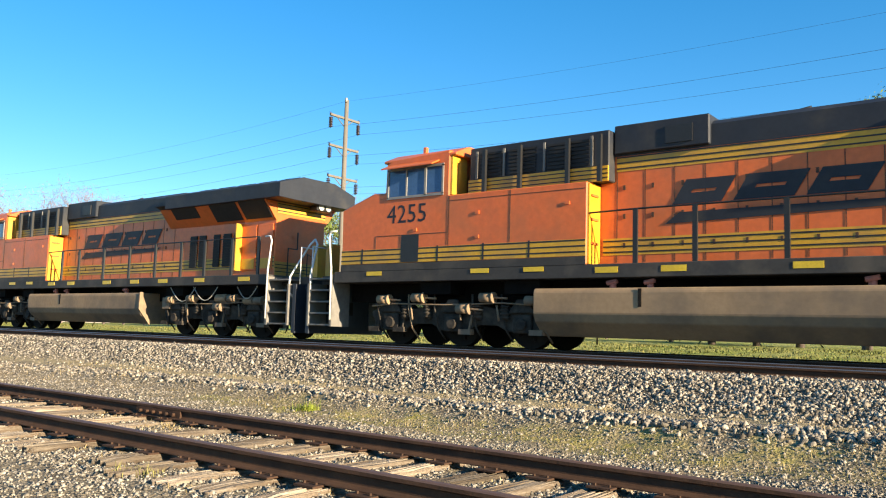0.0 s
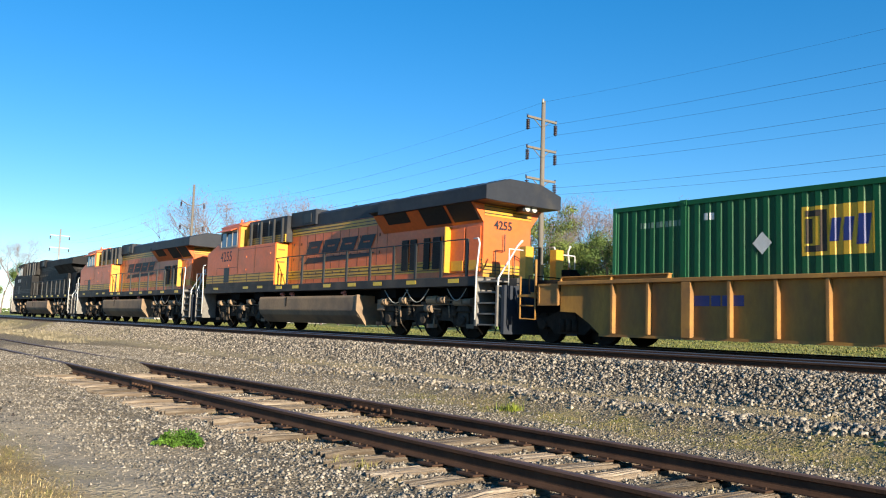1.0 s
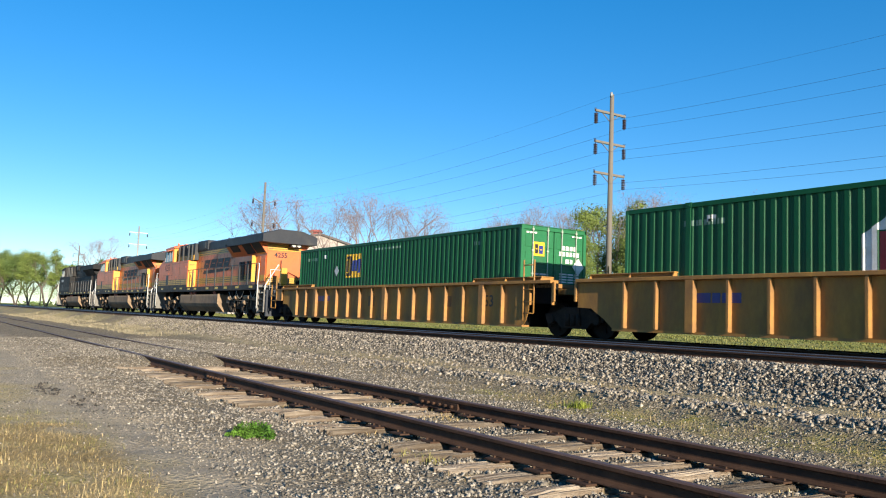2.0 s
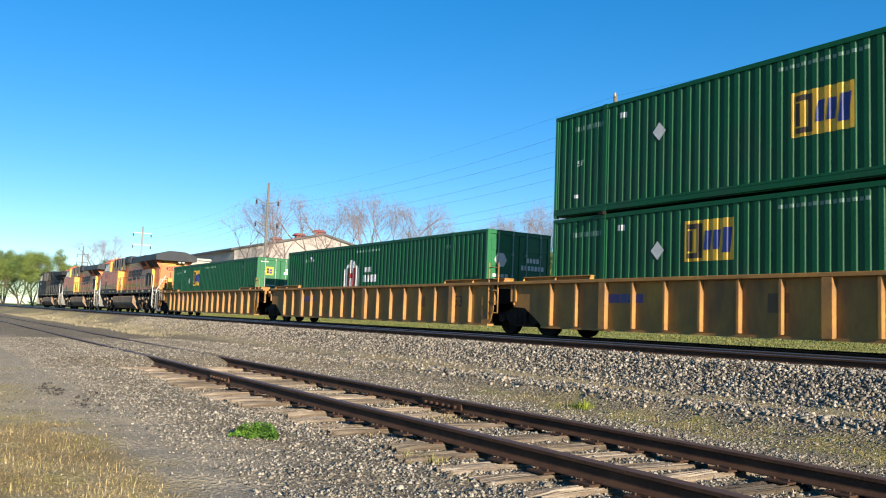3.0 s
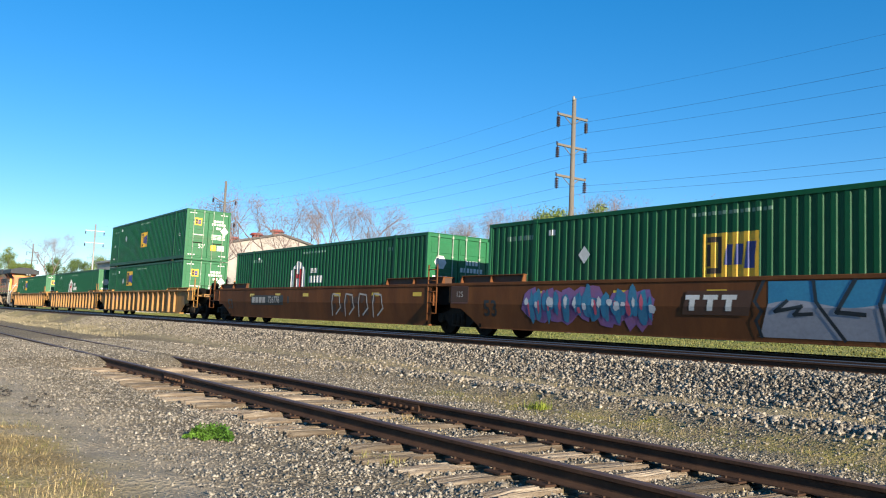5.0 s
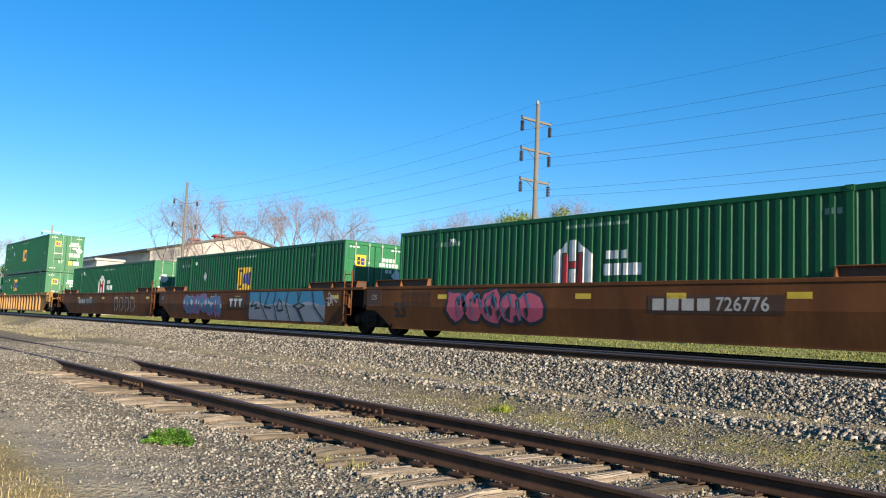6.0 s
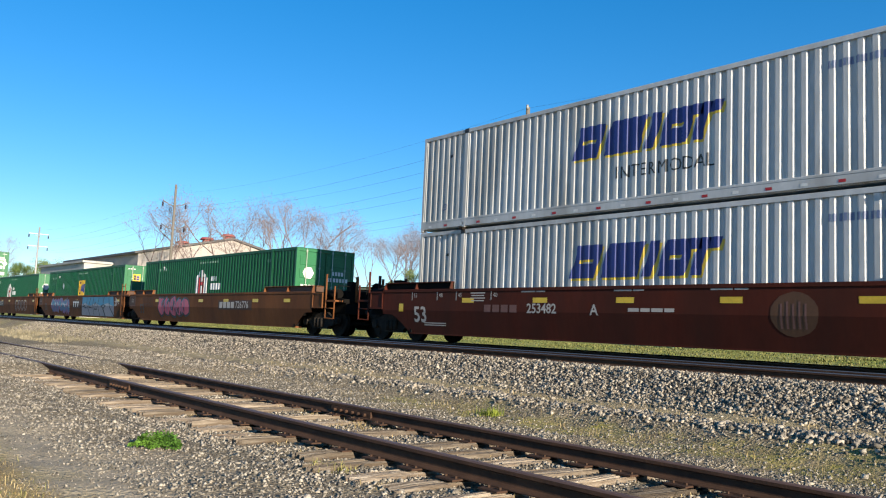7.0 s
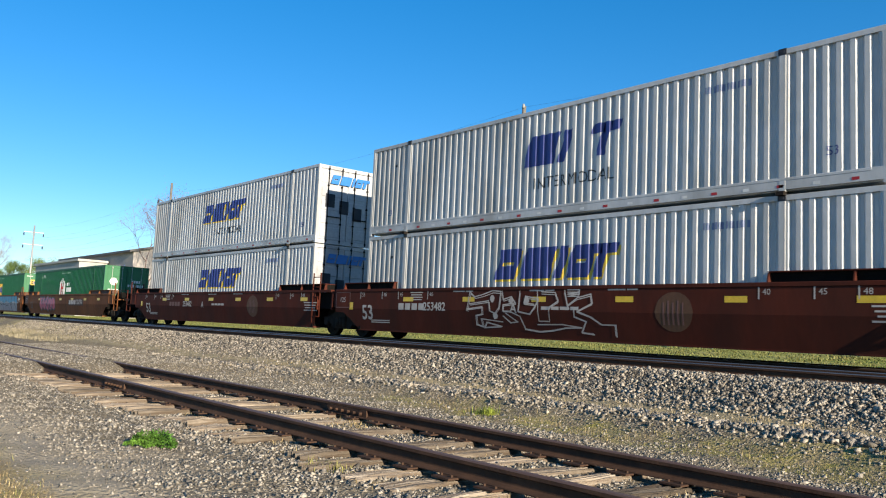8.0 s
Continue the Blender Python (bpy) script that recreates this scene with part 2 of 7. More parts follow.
def ground_material():
    m = bpy.data.materials.new("gravel_dirt_and_grass")
    m.use_nodes = True
    t = m.node_tree
    n, l = t.nodes, t.links
    b = n["Principled BSDF"]
    b.inputs["Roughness"].default_value = 0.95
    b.inputs["Specular IOR Level"].default_value = 0.08
    co = n.new("ShaderNodeTexCoord")
    sep = n.new("ShaderNodeSeparateXYZ")
    l.new(co.outputs["Object"], sep.inputs[0])

    def tex(scale, detail=6):
        x = n.new("ShaderNodeTexNoise")
        x.inputs["Scale"].default_value, x.inputs["Detail"].default_value, x.inputs["Roughness"].default_value = scale, detail, 0.65
        l.new(co.outputs["Object"], x.inputs[0])
        return x.outputs[0]

    def rng(src, a, b2, c=0.0, d=1.0):
        r = n.new("ShaderNodeMapRange")
        for i, v in enumerate((a, b2, c, d)):
            r.inputs[i + 1].default_value = v
        l.new(src, r.inputs[0])
        return r.outputs[0]

    def mix(f, a, b2):
        x = n.new("ShaderNodeMix")
        x.data_type = "RGBA"
        l.new(f, x.inputs[0])
        for i, v in ((6, a), (7, b2)):
            if isinstance(v, tuple):
                x.inputs[i].default_value = (*v, 1)
            else:
                l.new(v, x.inputs[i])
        return x.outputs[2]

    def op(kind, a, b2):
        x = n.new("ShaderNodeMath")
        x.operation = kind
        for i, v in ((0, a), (1, b2)):
            if isinstance(v, float):
                x.inputs[i].default_value = v
            else:
                l.new(v, x.inputs[i])
        return x.outputs[0]

    y = op("ADD", sep.outputs[1], rng(tex(0.6), 0.2, 0.8, -0.9, 0.9))
    vor = n.new("ShaderNodeTexVoronoi")
    vor.inputs["Scale"].default_value = 26
    l.new(co.outputs["Object"], vor.inputs[0])
    cell = n.new("ShaderNodeSeparateColor")
    l.new(vor.outputs["Color"], cell.inputs[0])
    gravel = mix(rng(cell.outputs[0], 0.0, 1.0), (0.221, 0.176, 0.115), (0.459, 0.377, 0.254))
    # crevice shade between the cells painted in as a dark mix
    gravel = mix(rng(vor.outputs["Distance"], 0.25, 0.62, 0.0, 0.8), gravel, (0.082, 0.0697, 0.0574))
    gravel = mix(rng(tex(0.9), 0.45, 0.75, 0.0, 0.5), gravel, (0.312, 0.25, 0.16))
    dirt = mix(rng(tex(2.2, 8), 0.35, 0.7), (0.3, 0.25, 0.18), (0.38, 0.32, 0.235))
    dirt = mix(rng(tex(60, 3), 0.45, 0.75, 0.0, 0.6), dirt, (0.42, 0.36, 0.275))
    dirt = mix(rng(tex(1.1, 5), 0.66, 0.74, 0.0, 0.75), dirt, (0.107, 0.082, 0.0615))
    straw = mix(rng(tex(7, 6), 0.35, 0.65), (0.44, 0.35, 0.18), (0.29, 0.23, 0.1))
    grass = mix(rng(tex(0.35, 6), 0.35, 0.65), (0.197, 0.23, 0.0492), (0.312, 0.287, 0.107))
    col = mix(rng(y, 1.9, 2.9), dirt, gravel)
    patch = op("MULTIPLY", rng(y, 1.75, 1.0), rng(tex(0.5, 4), 0.42, 0.6))
    near_straw = op("MULTIPLY", op("MULTIPLY", rng(y, 1.9, 1.2), rng(sep.outputs[0], -9.4, -8.0)), rng(tex(3, 6), 0.3, 0.5, 0.35, 1.0))
    patch = op("MAXIMUM", patch, near_straw)
    col = mix(patch, col, straw)
    far_dry = op("MULTIPLY", op("MULTIPLY", rng(sep.outputs[0], -26.0, -45.0), rng(y, 6.5, 8.5)), rng(tex(0.18, 4), 0.38, 0.58))
    col = mix(op("MULTIPLY", far_dry, rng(y, 11.4, 10.6)), col, (0.328, 0.271, 0.131))
    moss = op("MULTIPLY", op("MULTIPLY", rng(y, 7.0, 7.5), rng(y, 8.3, 7.9)), op("MULTIPLY", rng(sep.outputs[0], -12.0, -7.5), rng(tex(1.6, 6), 0.4, 0.62)))
    col = mix(moss, col, mix(rng(tex(9, 5), 0.35, 0.65), (0.246, 0.221, 0.0615), (0.295, 0.238, 0.115)))
    lane = op("MULTIPLY", op("MULTIPLY", rng(y, 8.7, 9.0), rng(y, 10.0, 9.6)), 0.85)
    col = mix(lane, col, (0.312, 0.258, 0.156))
    # dark soil under the ballast slope, with the stone gaps' shade in its colour
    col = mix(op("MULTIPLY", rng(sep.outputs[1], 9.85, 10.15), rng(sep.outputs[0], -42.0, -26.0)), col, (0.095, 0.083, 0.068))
    # bed of both main tracks darkened: the train's shade painted into the ground
    bed = op("MULTIPLY", rng(sep.outputs[1], 11.15, 11.5), rng(sep.outputs[1], 18.2, 17.7))
    col = mix(bed, col, (0.0615, 0.0541, 0.0459))
    col = mix(rng(y, 18.3, 19.6), col, grass)
    l.new(col, b.inputs["Base Color"])
    bp = n.new("ShaderNodeBump")
    bp.inputs["Strength"].default_value, bp.inputs["Distance"].default_value = 0.75, 0.025
    h = op("ADD", rng(vor.outputs["Distance"], 0.0, 0.7, 1.0, 0.0), tex(70, 3))
    l.new(h, bp.inputs["Height"])
    l.new(bp.outputs[0], b.inputs["Normal"])
    return m


def sheet(name, xs, ys, material_, smooth=True):
    X, Y = np.meshgrid(xs, ys)
    Z = ground_z(X, Y)
    me = bpy.data.meshes.new(name)
    nx, ny = len(xs), len(ys)
    i = np.arange(ny - 1)[:, None] * nx + np.arange(nx - 1)[None, :]
    quads = np.stack([i, i + 1, i + nx + 1, i + nx], -1).reshape(-1, 4)
    me.from_pydata(np.stack([X, Y, Z], -1).reshape(-1, 3).tolist(), [], quads.tolist())
    me.materials.append(material_)
    if smooth:
        me.shade_smooth()
    return new(name, me)


xs = np.concatenate([[-3000, -1200, -500, -300, -200, -150, -120, -100], np.arange(-90, -30, 1.0), np.arange(-30, 8, 0.16), np.arange(8, 40, 2.0), [60, 100, 200, 500, 1200, 3000]])
ys = np.concatenate([[-3000, -800, -200, -60, -25, -12, -6, -3], np.arange(-2, 11.4, 0.14), np.arange(11.5, 20, 0.4), [21, 23, 26, 32, 40, 60, 100, 180, 400, 1000, 3000]])
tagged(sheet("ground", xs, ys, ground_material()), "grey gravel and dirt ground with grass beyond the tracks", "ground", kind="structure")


# ---- loose stones: the ballast, real pieces joined into one object for each bed ----
def scatter(name, label, count, xr, yr, size, material_, seed, squash=0.75, near=0.0, keep=None):
    """Angular broken stones. near > 0 thins them out with distance from the siding's near end."""
    r = np.random.default_rng(seed)
    x = xr[1] - (xr[1] - xr[0]) * r.random(count) ** (1 + near)
    y = r.uniform(yr[0], yr[1], count)
    if keep is not None:
        k = keep(x, y, r)
        x, y = x[k], y[k]
    c = len(x)
    s = size * (0.55 + 0.9 * r.random(c) ** 2)
    base = np.array([(i, j, k) for i in (-0.66, 0.66) for j in (-0.66, 0.66) for k in (-0.66, 0.66)])
    faces = np.array([(0, 1, 3), (0, 3, 2), (4, 6, 7), (4, 7, 5), (0, 4, 5), (0, 5, 1), (2, 3, 7), (2, 7, 6), (0, 2, 6), (0, 6, 4), (1, 5, 7), (1, 7, 3)])
    v = base[None] * (0.5 + 0.75 * r.random((c, 8, 1))) + r.normal(0, 0.17, (c, 8, 3))
    v *= r.uniform(0.5, 1.4, (c, 1, 3))
    v[:, :, 2] *= squash
    q = r.normal(0, 1, (c, 4))
    q /= np.linalg.norm(q, axis=1)[:, None]
    w, a, b2, d = q.T
    R = np.stack([1 - 2 * (b2 * b2 + d * d), 2 * (a * b2 - d * w), 2 * (a * d + b2 * w), 2 * (a * b2 + d * w), 1 - 2 * (a * a + d * d), 2 * (b2 * d - a * w), 2 * (a * d - b2 * w), 2 * (b2 * d + a * w), 1 - 2 * (a * a + b2 * b2)], -1).reshape(c, 3, 3)
    v = np.einsum("cij,cvj->cvi", R, v) * s[:, None, None]
    v[:, :, 0] += x[:, None]
    v[:, :, 1] += y[:, None]
    v[:, :, 2] += (ground_z(x, y) + s * 0.08)[:, None]
    f = (faces[None] + (np.arange(c) * 8)[:, None, None]).reshape(-1)
    me = bpy.data.meshes.new(name)
    me.vertices.add(c * 8)
    me.vertices.foreach_set("co", v.reshape(-1).astype(np.float32))
    me.loops.add(len(f))
    me.loops.foreach_set("vertex_index", f.astype(np.int32))
    me.polygons.add(len(f) // 3)
    me.polygons.foreach_set("loop_start", np.arange(0, len(f), 3, dtype=np.int32))
    me.update(calc_edges=True)
    me.validate()
    me.materials.append(material_)
    return tagged(new(name, me), label, "gravel", kind="stuff")


def clear_of_track(x, y, r):
    return ~((abs(y - 4.25) < 0.09) | (abs(y - 5.76) < 0.09))


scatter("ballast", "coarse grey ballast stones on the main line's shoulder", 76000, (-48, 0), (9.0, 11.3), 0.027, M["stone"], 1, near=0.75, keep=lambda x, y, r: r.random(len(x)) < np.interp(y, [9.65, 9.95], [0.05, 1]))
scatter("spilt_ballast", "low ridge of coarse dark ballast stones", 30000, (-26, 0), (8.0, 9.0), 0.033, M["stone"], 2, near=0.5,
        keep=lambda x, y, r: r.random(len(x)) < np.exp(-((y - 8.5) / 0.22) ** 2) * np.interp(x, [-26, -14], [0.25, 1]))
scatter("siding_gravel", "pale mixed gravel round the siding", 92000, (-28, -0.5), (2.0, 8.2), 0.014, M["stone_pale"], 3, near=0.75, keep=lambda x, y, r: clear_of_track(x, y, r) & (r.random(len(x)) < np.where(x > -11, np.interp(y, [7.0, 7.3, 7.9, 8.1], [1, 0.3, 0.3, 0.6]), 1) * np.where((y > 4.2) & (y < 5.8), 0.5, 1)))
scatter("siding_ballast", "dark grey ballast between the siding's ties", 11000, (-17, -0.5), (3.4, 6.6), 0.021, M["stone"], 8, near=0.6, keep=clear_of_track)
scatter("larger_gravel", "scattered larger stones on the gravel", 13000, (-22, -0.5), (2.6, 8.0), 0.02, M["stone_pale"], 4, near=0.6, keep=lambda x, y, r: clear_of_track(x, y, r) & (r.random(len(x)) < np.interp(y, [2.6, 3.4, 6.3, 6.9, 7.3], [0.5, 0.8, 0.35, 0.9, 0.25])))
scatter("path_grit", "fine grit on the dirt path", 12000, (-18, -2), (-0.2, 2.6), 0.0095, M["stone_pale"], 5, near=0.8)
scatter("dark_clods", "dark damp clods on the dirt path", 900, (-13.6, -8.8), (1.3, 2.3), 0.02, M["stone_shade_clod"], 7, keep=lambda x, y, r: (np.hypot((x + 10.3) / 0.8, (y - 1.85) / 0.16) < 1) | (np.hypot((x + 12.2) / 1.0, (y - 1.65) / 0.14) < 1) | (np.hypot((x + 11.4) / 0.7, (y - 2.1) / 0.08) < 1))
# stones take the darkened colour that stands for shade under the train
scatter("track_ballast", "dark ballast between the main rails, train's shade in its colour", 14000, (-60, 4), (11.3, 18.2), 0.04, M["stone_shade_clod"], 6, near=0.5)


# ---- rails, ties, plates ----
def rail_mesh(x0, x1, name, worn):
    """A flat-bottomed rail, top at z = 0."""
    bm = B()
    half = [(0.0, 0.0), (0.026, -0.001), (0.036, -0.012), (0.036, -0.038), (0.01, -0.05), (0.009, -0.11), (0.03, -0.124), (0.066, -0.133), (0.066, -0.142)]
    prism(bm, half + [(-a, b) for a, b in half[::-1][:-1]], "x", x0, x1)
    bm.faces.ensure_lookup_table()
    for f in bm.faces:
        f.normal_update()
        if f.normal.z > 0.6 and f.calc_center_median().z > -0.01:
            f.material_index = 1
    return finish(name, bm, [M["rail_rust"], M["rail_top"] if worn else M["rail_dull"]])


def tie_bm(r, long, uneven):
    """A squared timber; where it is weathered its top is split into ridges along the grain, its ends are ragged."""
    bm = B()
    if uneven < 0.5:
        box(bm, -0.115, 0.115, -long / 2, long / 2, -0.17, 0.0)
        return bm
    cols = [-0.118, -0.112]
    while cols[-1] < 0.07:
        cols.append(cols[-1] + r.uniform(0.018, 0.055))
        if r.random() < 0.75:
            cols += [cols[-1] + 0.006, cols[-1] + 0.014]     # an open crack
    cols += [0.112, 0.118]
    crack = [c - b < 0.0075 and 2 < i < len(cols) - 2 for i, (b, c) in enumerate(zip([-1] + cols, cols))]
    n, rows = 11, []
    level = [r.uniform(-0.012, 0.003) for _ in cols]
    ragged = [(r.uniform(0, 0.05), r.uniform(0, 0.05)) for _ in cols]
    for j in range(n + 1):
        f = j / n
        row = []
        for i, x in enumerate(cols):
            y = -long / 2 + ragged[i][0] + f * (long - ragged[i][0] - ragged[i][1])
            worn = -0.03 * max(0, 1 - min(f, 1 - f) * 14) * r.random()
            z = level[i] + r.uniform(-0.004, 0.004) + worn - (r.uniform(0.012, 0.03) if crack[i] else 0) - (0.008 if i in (0, len(cols) - 1) else 0)
            row.append(bm.verts.new((x + 0.006 * math.sin(f * 5 + i), y, z)))
        rows.append(row)
    for a, b in zip(rows, rows[1:]):
        for i in range(len(cols) - 1):
            bm.faces.new((a[i], a[i + 1], b[i + 1], b[i]))
    rim = [row[0] for row in rows] + rows[-1][1:] + [row[-1] for row in rows[-2::-1]] + rows[0][-2:0:-1]
    foot = [bm.verts.new((v.co.x, v.co.y, -0.17)) for v in rim]
    for i in range(len(rim)):
        j = (i + 1) % len(rim)
        bm.faces.new((rim[i], rim[j], foot[j], foot[i]))
    bm.faces.new(foot)
    bmesh.ops.recalc_face_normals(bm, faces=bm.faces[:])
    return bm


def build_track(name, label, y, top, x0, x1, worn, tie_m, tie_range, tie_len, seed, uneven):
    r = random.Random(seed)
    root = tagged(new(name), label, "railway track", kind="structure")
    root.matrix_basis = pose(0, y, top)
    mesh = rail_mesh(x0, x1, "rail", worn)
    for s in (-0.755, 0.755):
        share("rail", mesh, root, pose(0, s, 0))
    ties, plates = [], None
    for k in range(9 if uneven > 0.5 else 4):
        ties.append(finish("tie", tie_bm(r, tie_len, uneven), tie_m))
    bm = B()
    box(bm, -0.1, 0.1, -0.17, 0.17, 0.0, 0.014)
    for a in (-0.06, 0.06):
        for b2 in (-0.1, 0.1):
            tube(bm, (a, b2, 0.01), (a, b2, 0.032), 0.012, 6)
    plates = finish("tie_plate", bm, M["rail_rust"])
    x, i = tie_range[0], 0
    while x < tie_range[1]:
        dy, turn = (r.uniform(-0.14, 0.14) - 0.12) * uneven, r.uniform(-3.5, 3.5) * uneven
        dz = (r.uniform(-0.02, 0.004) - (0.03 if r.random() < 0.35 else 0)) * uneven
        share("tie", ties[i % len(ties)], root, pose(x, dy, -0.157 + dz, 0, 0, turn))
        for s in (-0.755, 0.755):
            share("tie_plate", plates, root, pose(x, s, -0.157))
        x += 0.51 + r.uniform(-0.03, 0.03) * uneven
        i += 1
    return root


siding = build_track("siding_track", "rusty disused siding with weathered wooden ties", 5.005, SIDING, -75, 40, False, M["tie"], (-16.6, 4.0), 2.62, 11, 1.0)
near_main = build_track("near_main_track", "main track with polished rails on dark ties", NEAR_MAIN, RAIL, -1500, 600, True, M["tie_dark"], (-70, 6), 2.6, 12, 0.2)
far_main = build_track("far_main_track", "far main track that carries the train", FAR_MAIN, RAIL, -1500, 600, True, M["tie_dark"], (-50, 6), 2.6, 13, 0.2)
bm = B()
for k in list(range(-300, -70)) + list(range(6, 60)):
    for yy in (NEAR_MAIN, FAR_MAIN):
        box(bm, k - 0.11, k + 0.11, yy - 1.3 - NEAR_MAIN, yy + 1.3 - NEAR_MAIN, -0.32, -0.157)
tagged(part("far_ties", bm, M["tie_dark"], near_main), kind="stuff")
# joint bars on the siding
for x, s in ((-8.72, 0.755), (-12.9, -0.755)):
    bm = B()
    for e in (-1, 1):
        y0, y1 = sorted((e * 0.012, e * 0.04))
        box(bm, x - 0.45, x + 0.45, s + y0, s + y1, -0.135, -0.045)
        for k in (-0.34, -0.2, -0.07, 0.07, 0.2, 0.34):
            tube(bm, (x + k, s + e * 0.035, -0.09), (x + k, s + e * 0.075, -0.09), 0.02, 6)
    part("joint_bar", bm, M["rail_rust"], siding, "rusty bolted joint bar")
# ---- painted marks ----
def text_bm(words, size, bold=0.0):
    """Letters as a flat sheet in the xz plane, read from -y, centred on the origin."""
    cu = bpy.data.curves.new("letters", "FONT")
    cu.body, cu.size, cu.align_x, cu.align_y, cu.offset, cu.resolution_u = words, size, "CENTER", "CENTER", bold, 2
    ob = new("letters", cu)
    bpy.context.view_layer.update()
    me = bpy.data.meshes.new_from_object(ob.evaluated_get(bpy.context.evaluated_depsgraph_get()))
    bm = B()
    bm.from_mesh(me)
    bpy.data.objects.remove(ob)
    bpy.data.meshes.remove(me)
    bpy.data.curves.remove(cu)
    for v in bm.verts:
        v.co = Vector((v.co.x, 0, v.co.y))
    return bm


def poly(bm, pts):
    f = bm.faces.new([bm.verts.new((x, 0, z)) for x, z in pts])
    f.normal_update()
    if f.normal.y > 0:
        f.normal_flip()


def slanted(bm, x, z, w, h, lean, slit=True):
    """A leaning block in two halves, standing in for one piece of a trade mark."""
    def at(a, b):
        return (x + a * w + lean * b * h, z + b * h)
    if slit:
        poly(bm, [at(0, 0), at(1, 0), at(1, 0.44), at(0, 0.44)])
        poly(bm, [at(0, 0.56), at(1, 0.56), at(1, 1), at(0, 1)])
        poly(bm, [at(0, 0.44), at(0.26, 0.44), at(0.26, 0.56), at(0, 0.56)])
        poly(bm, [at(0.74, 0.44), at(1, 0.44), at(1, 0.56), at(0.74, 0.56)])
    else:
        poly(bm, [at(0, 0), at(1, 0), at(1, 1), at(0, 1)])


def mark(name, bm, material_, parent, x, z, y=-1.295, surf=None, cuts=(), end=False, lift=0.004, label=""):
    """Lays a flat sheet on a side (facing -y) or an end (facing +x) of a thing; surf gives the depth of a folded side."""
    for v in bm.verts:
        v.co.x += 0 if end else x
        v.co.z += z
    if surf:
        lo, hi = min(v.co.x for v in bm.verts), max(v.co.x for v in bm.verts)
        for c in cuts:
            if lo < c < hi:
                bmesh.ops.bisect_plane(bm, geom=bm.verts[:] + bm.edges[:] + bm.faces[:], plane_co=(c, 0, 0), plane_no=(1, 0, 0))
    for v in bm.verts:
        if end:
            v.co = Vector((x + lift, v.co.x + y, v.co.z))
        else:
            v.co.y = (surf(v.co.x) if surf else y) - lift
    return part(name, bm, material_, parent, label)


def rect(w, h):
    bm = B()
    poly(bm, [(-w / 2, -h / 2), (w / 2, -h / 2), (w / 2, h / 2), (-w / 2, h / 2)])
    return bm


def bars(widths, h, gap=0.04):
    """A line of unreadable writing: short bars."""
    bm = B()
    x = -(sum(widths) + gap * (len(widths) - 1)) / 2
    for w in widths:
        poly(bm, [(x, -h / 2), (x + w, -h / 2), (x + w, h / 2), (x, h / 2)])
        x += w + gap
    return bm


def blob(bm, x, z, w, h, rng, k=14, rough=0.25):
    pts = []
    for i in range(k):
        a = 2 * math.pi * i / k
        r = 1 + rng.uniform(-rough, rough)
        pts.append((x + w / 2 * r * math.cos(a), z + h / 2 * r * math.sin(a)))
    poly(bm, pts)


def stroke(bm, pts, w):
    """A painted line of width w through pts."""
    for (x0, z0), (x1, z1) in zip(pts, pts[1:]):
        d = math.hypot(x1 - x0, z1 - z0) or 1
        nx, nz = -(z1 - z0) / d * w / 2, (x1 - x0) / d * w / 2
        ex, ez = (x1 - x0) / d * w / 2, (z1 - z0) / d * w / 2
        poly(bm, [(x0 + nx - ex, z0 + nz - ez), (x0 - nx - ex, z0 - nz - ez), (x1 - nx + ex, z1 - nz + ez), (x1 + nx + ex, z1 + nz + ez)])


# ---- containers: 53 feet long, posts at the 40-foot points ----
LONG, HALF, TALL = 16.15, 1.295, 2.9
POSTS = (1.98, LONG - 1.98)


def fold_table(pitch, outer, slope, depth):
    """Breakpoints (x, depth inwards) of a folded side between the posts."""
    out = []
    for a, b in ((0.11, POSTS[0] - 0.07), (POSTS[0] + 0.07, POSTS[1] - 0.07), (POSTS[1] + 0.07, LONG - 0.11)):
        n = max(1, round((b - a) / pitch))
        p = (b - a) / n
        inner = p - outer - 2 * slope
        out.append((a, 0.0))
        for i in range(n):
            x = a + i * p
            out += [(x + outer / 2, 0.0), (x + outer / 2 + slope, depth), (x + outer / 2 + slope + inner, depth), (x + p - outer / 2, 0.0)]
        out.append((b, 0.0))
    return out


FOLDS = {"green": fold_table(0.265, 0.105, 0.032, 0.036), "silver": fold_table(0.27, 0.1, 0.042, 0.05)}


def surface_of(kind):
    xs, ds = [p[0] for p in FOLDS[kind]], [p[1] for p in FOLDS[kind]]
    return lambda x: -HALF + 0.012 + float(np.interp(x, xs, ds)), xs


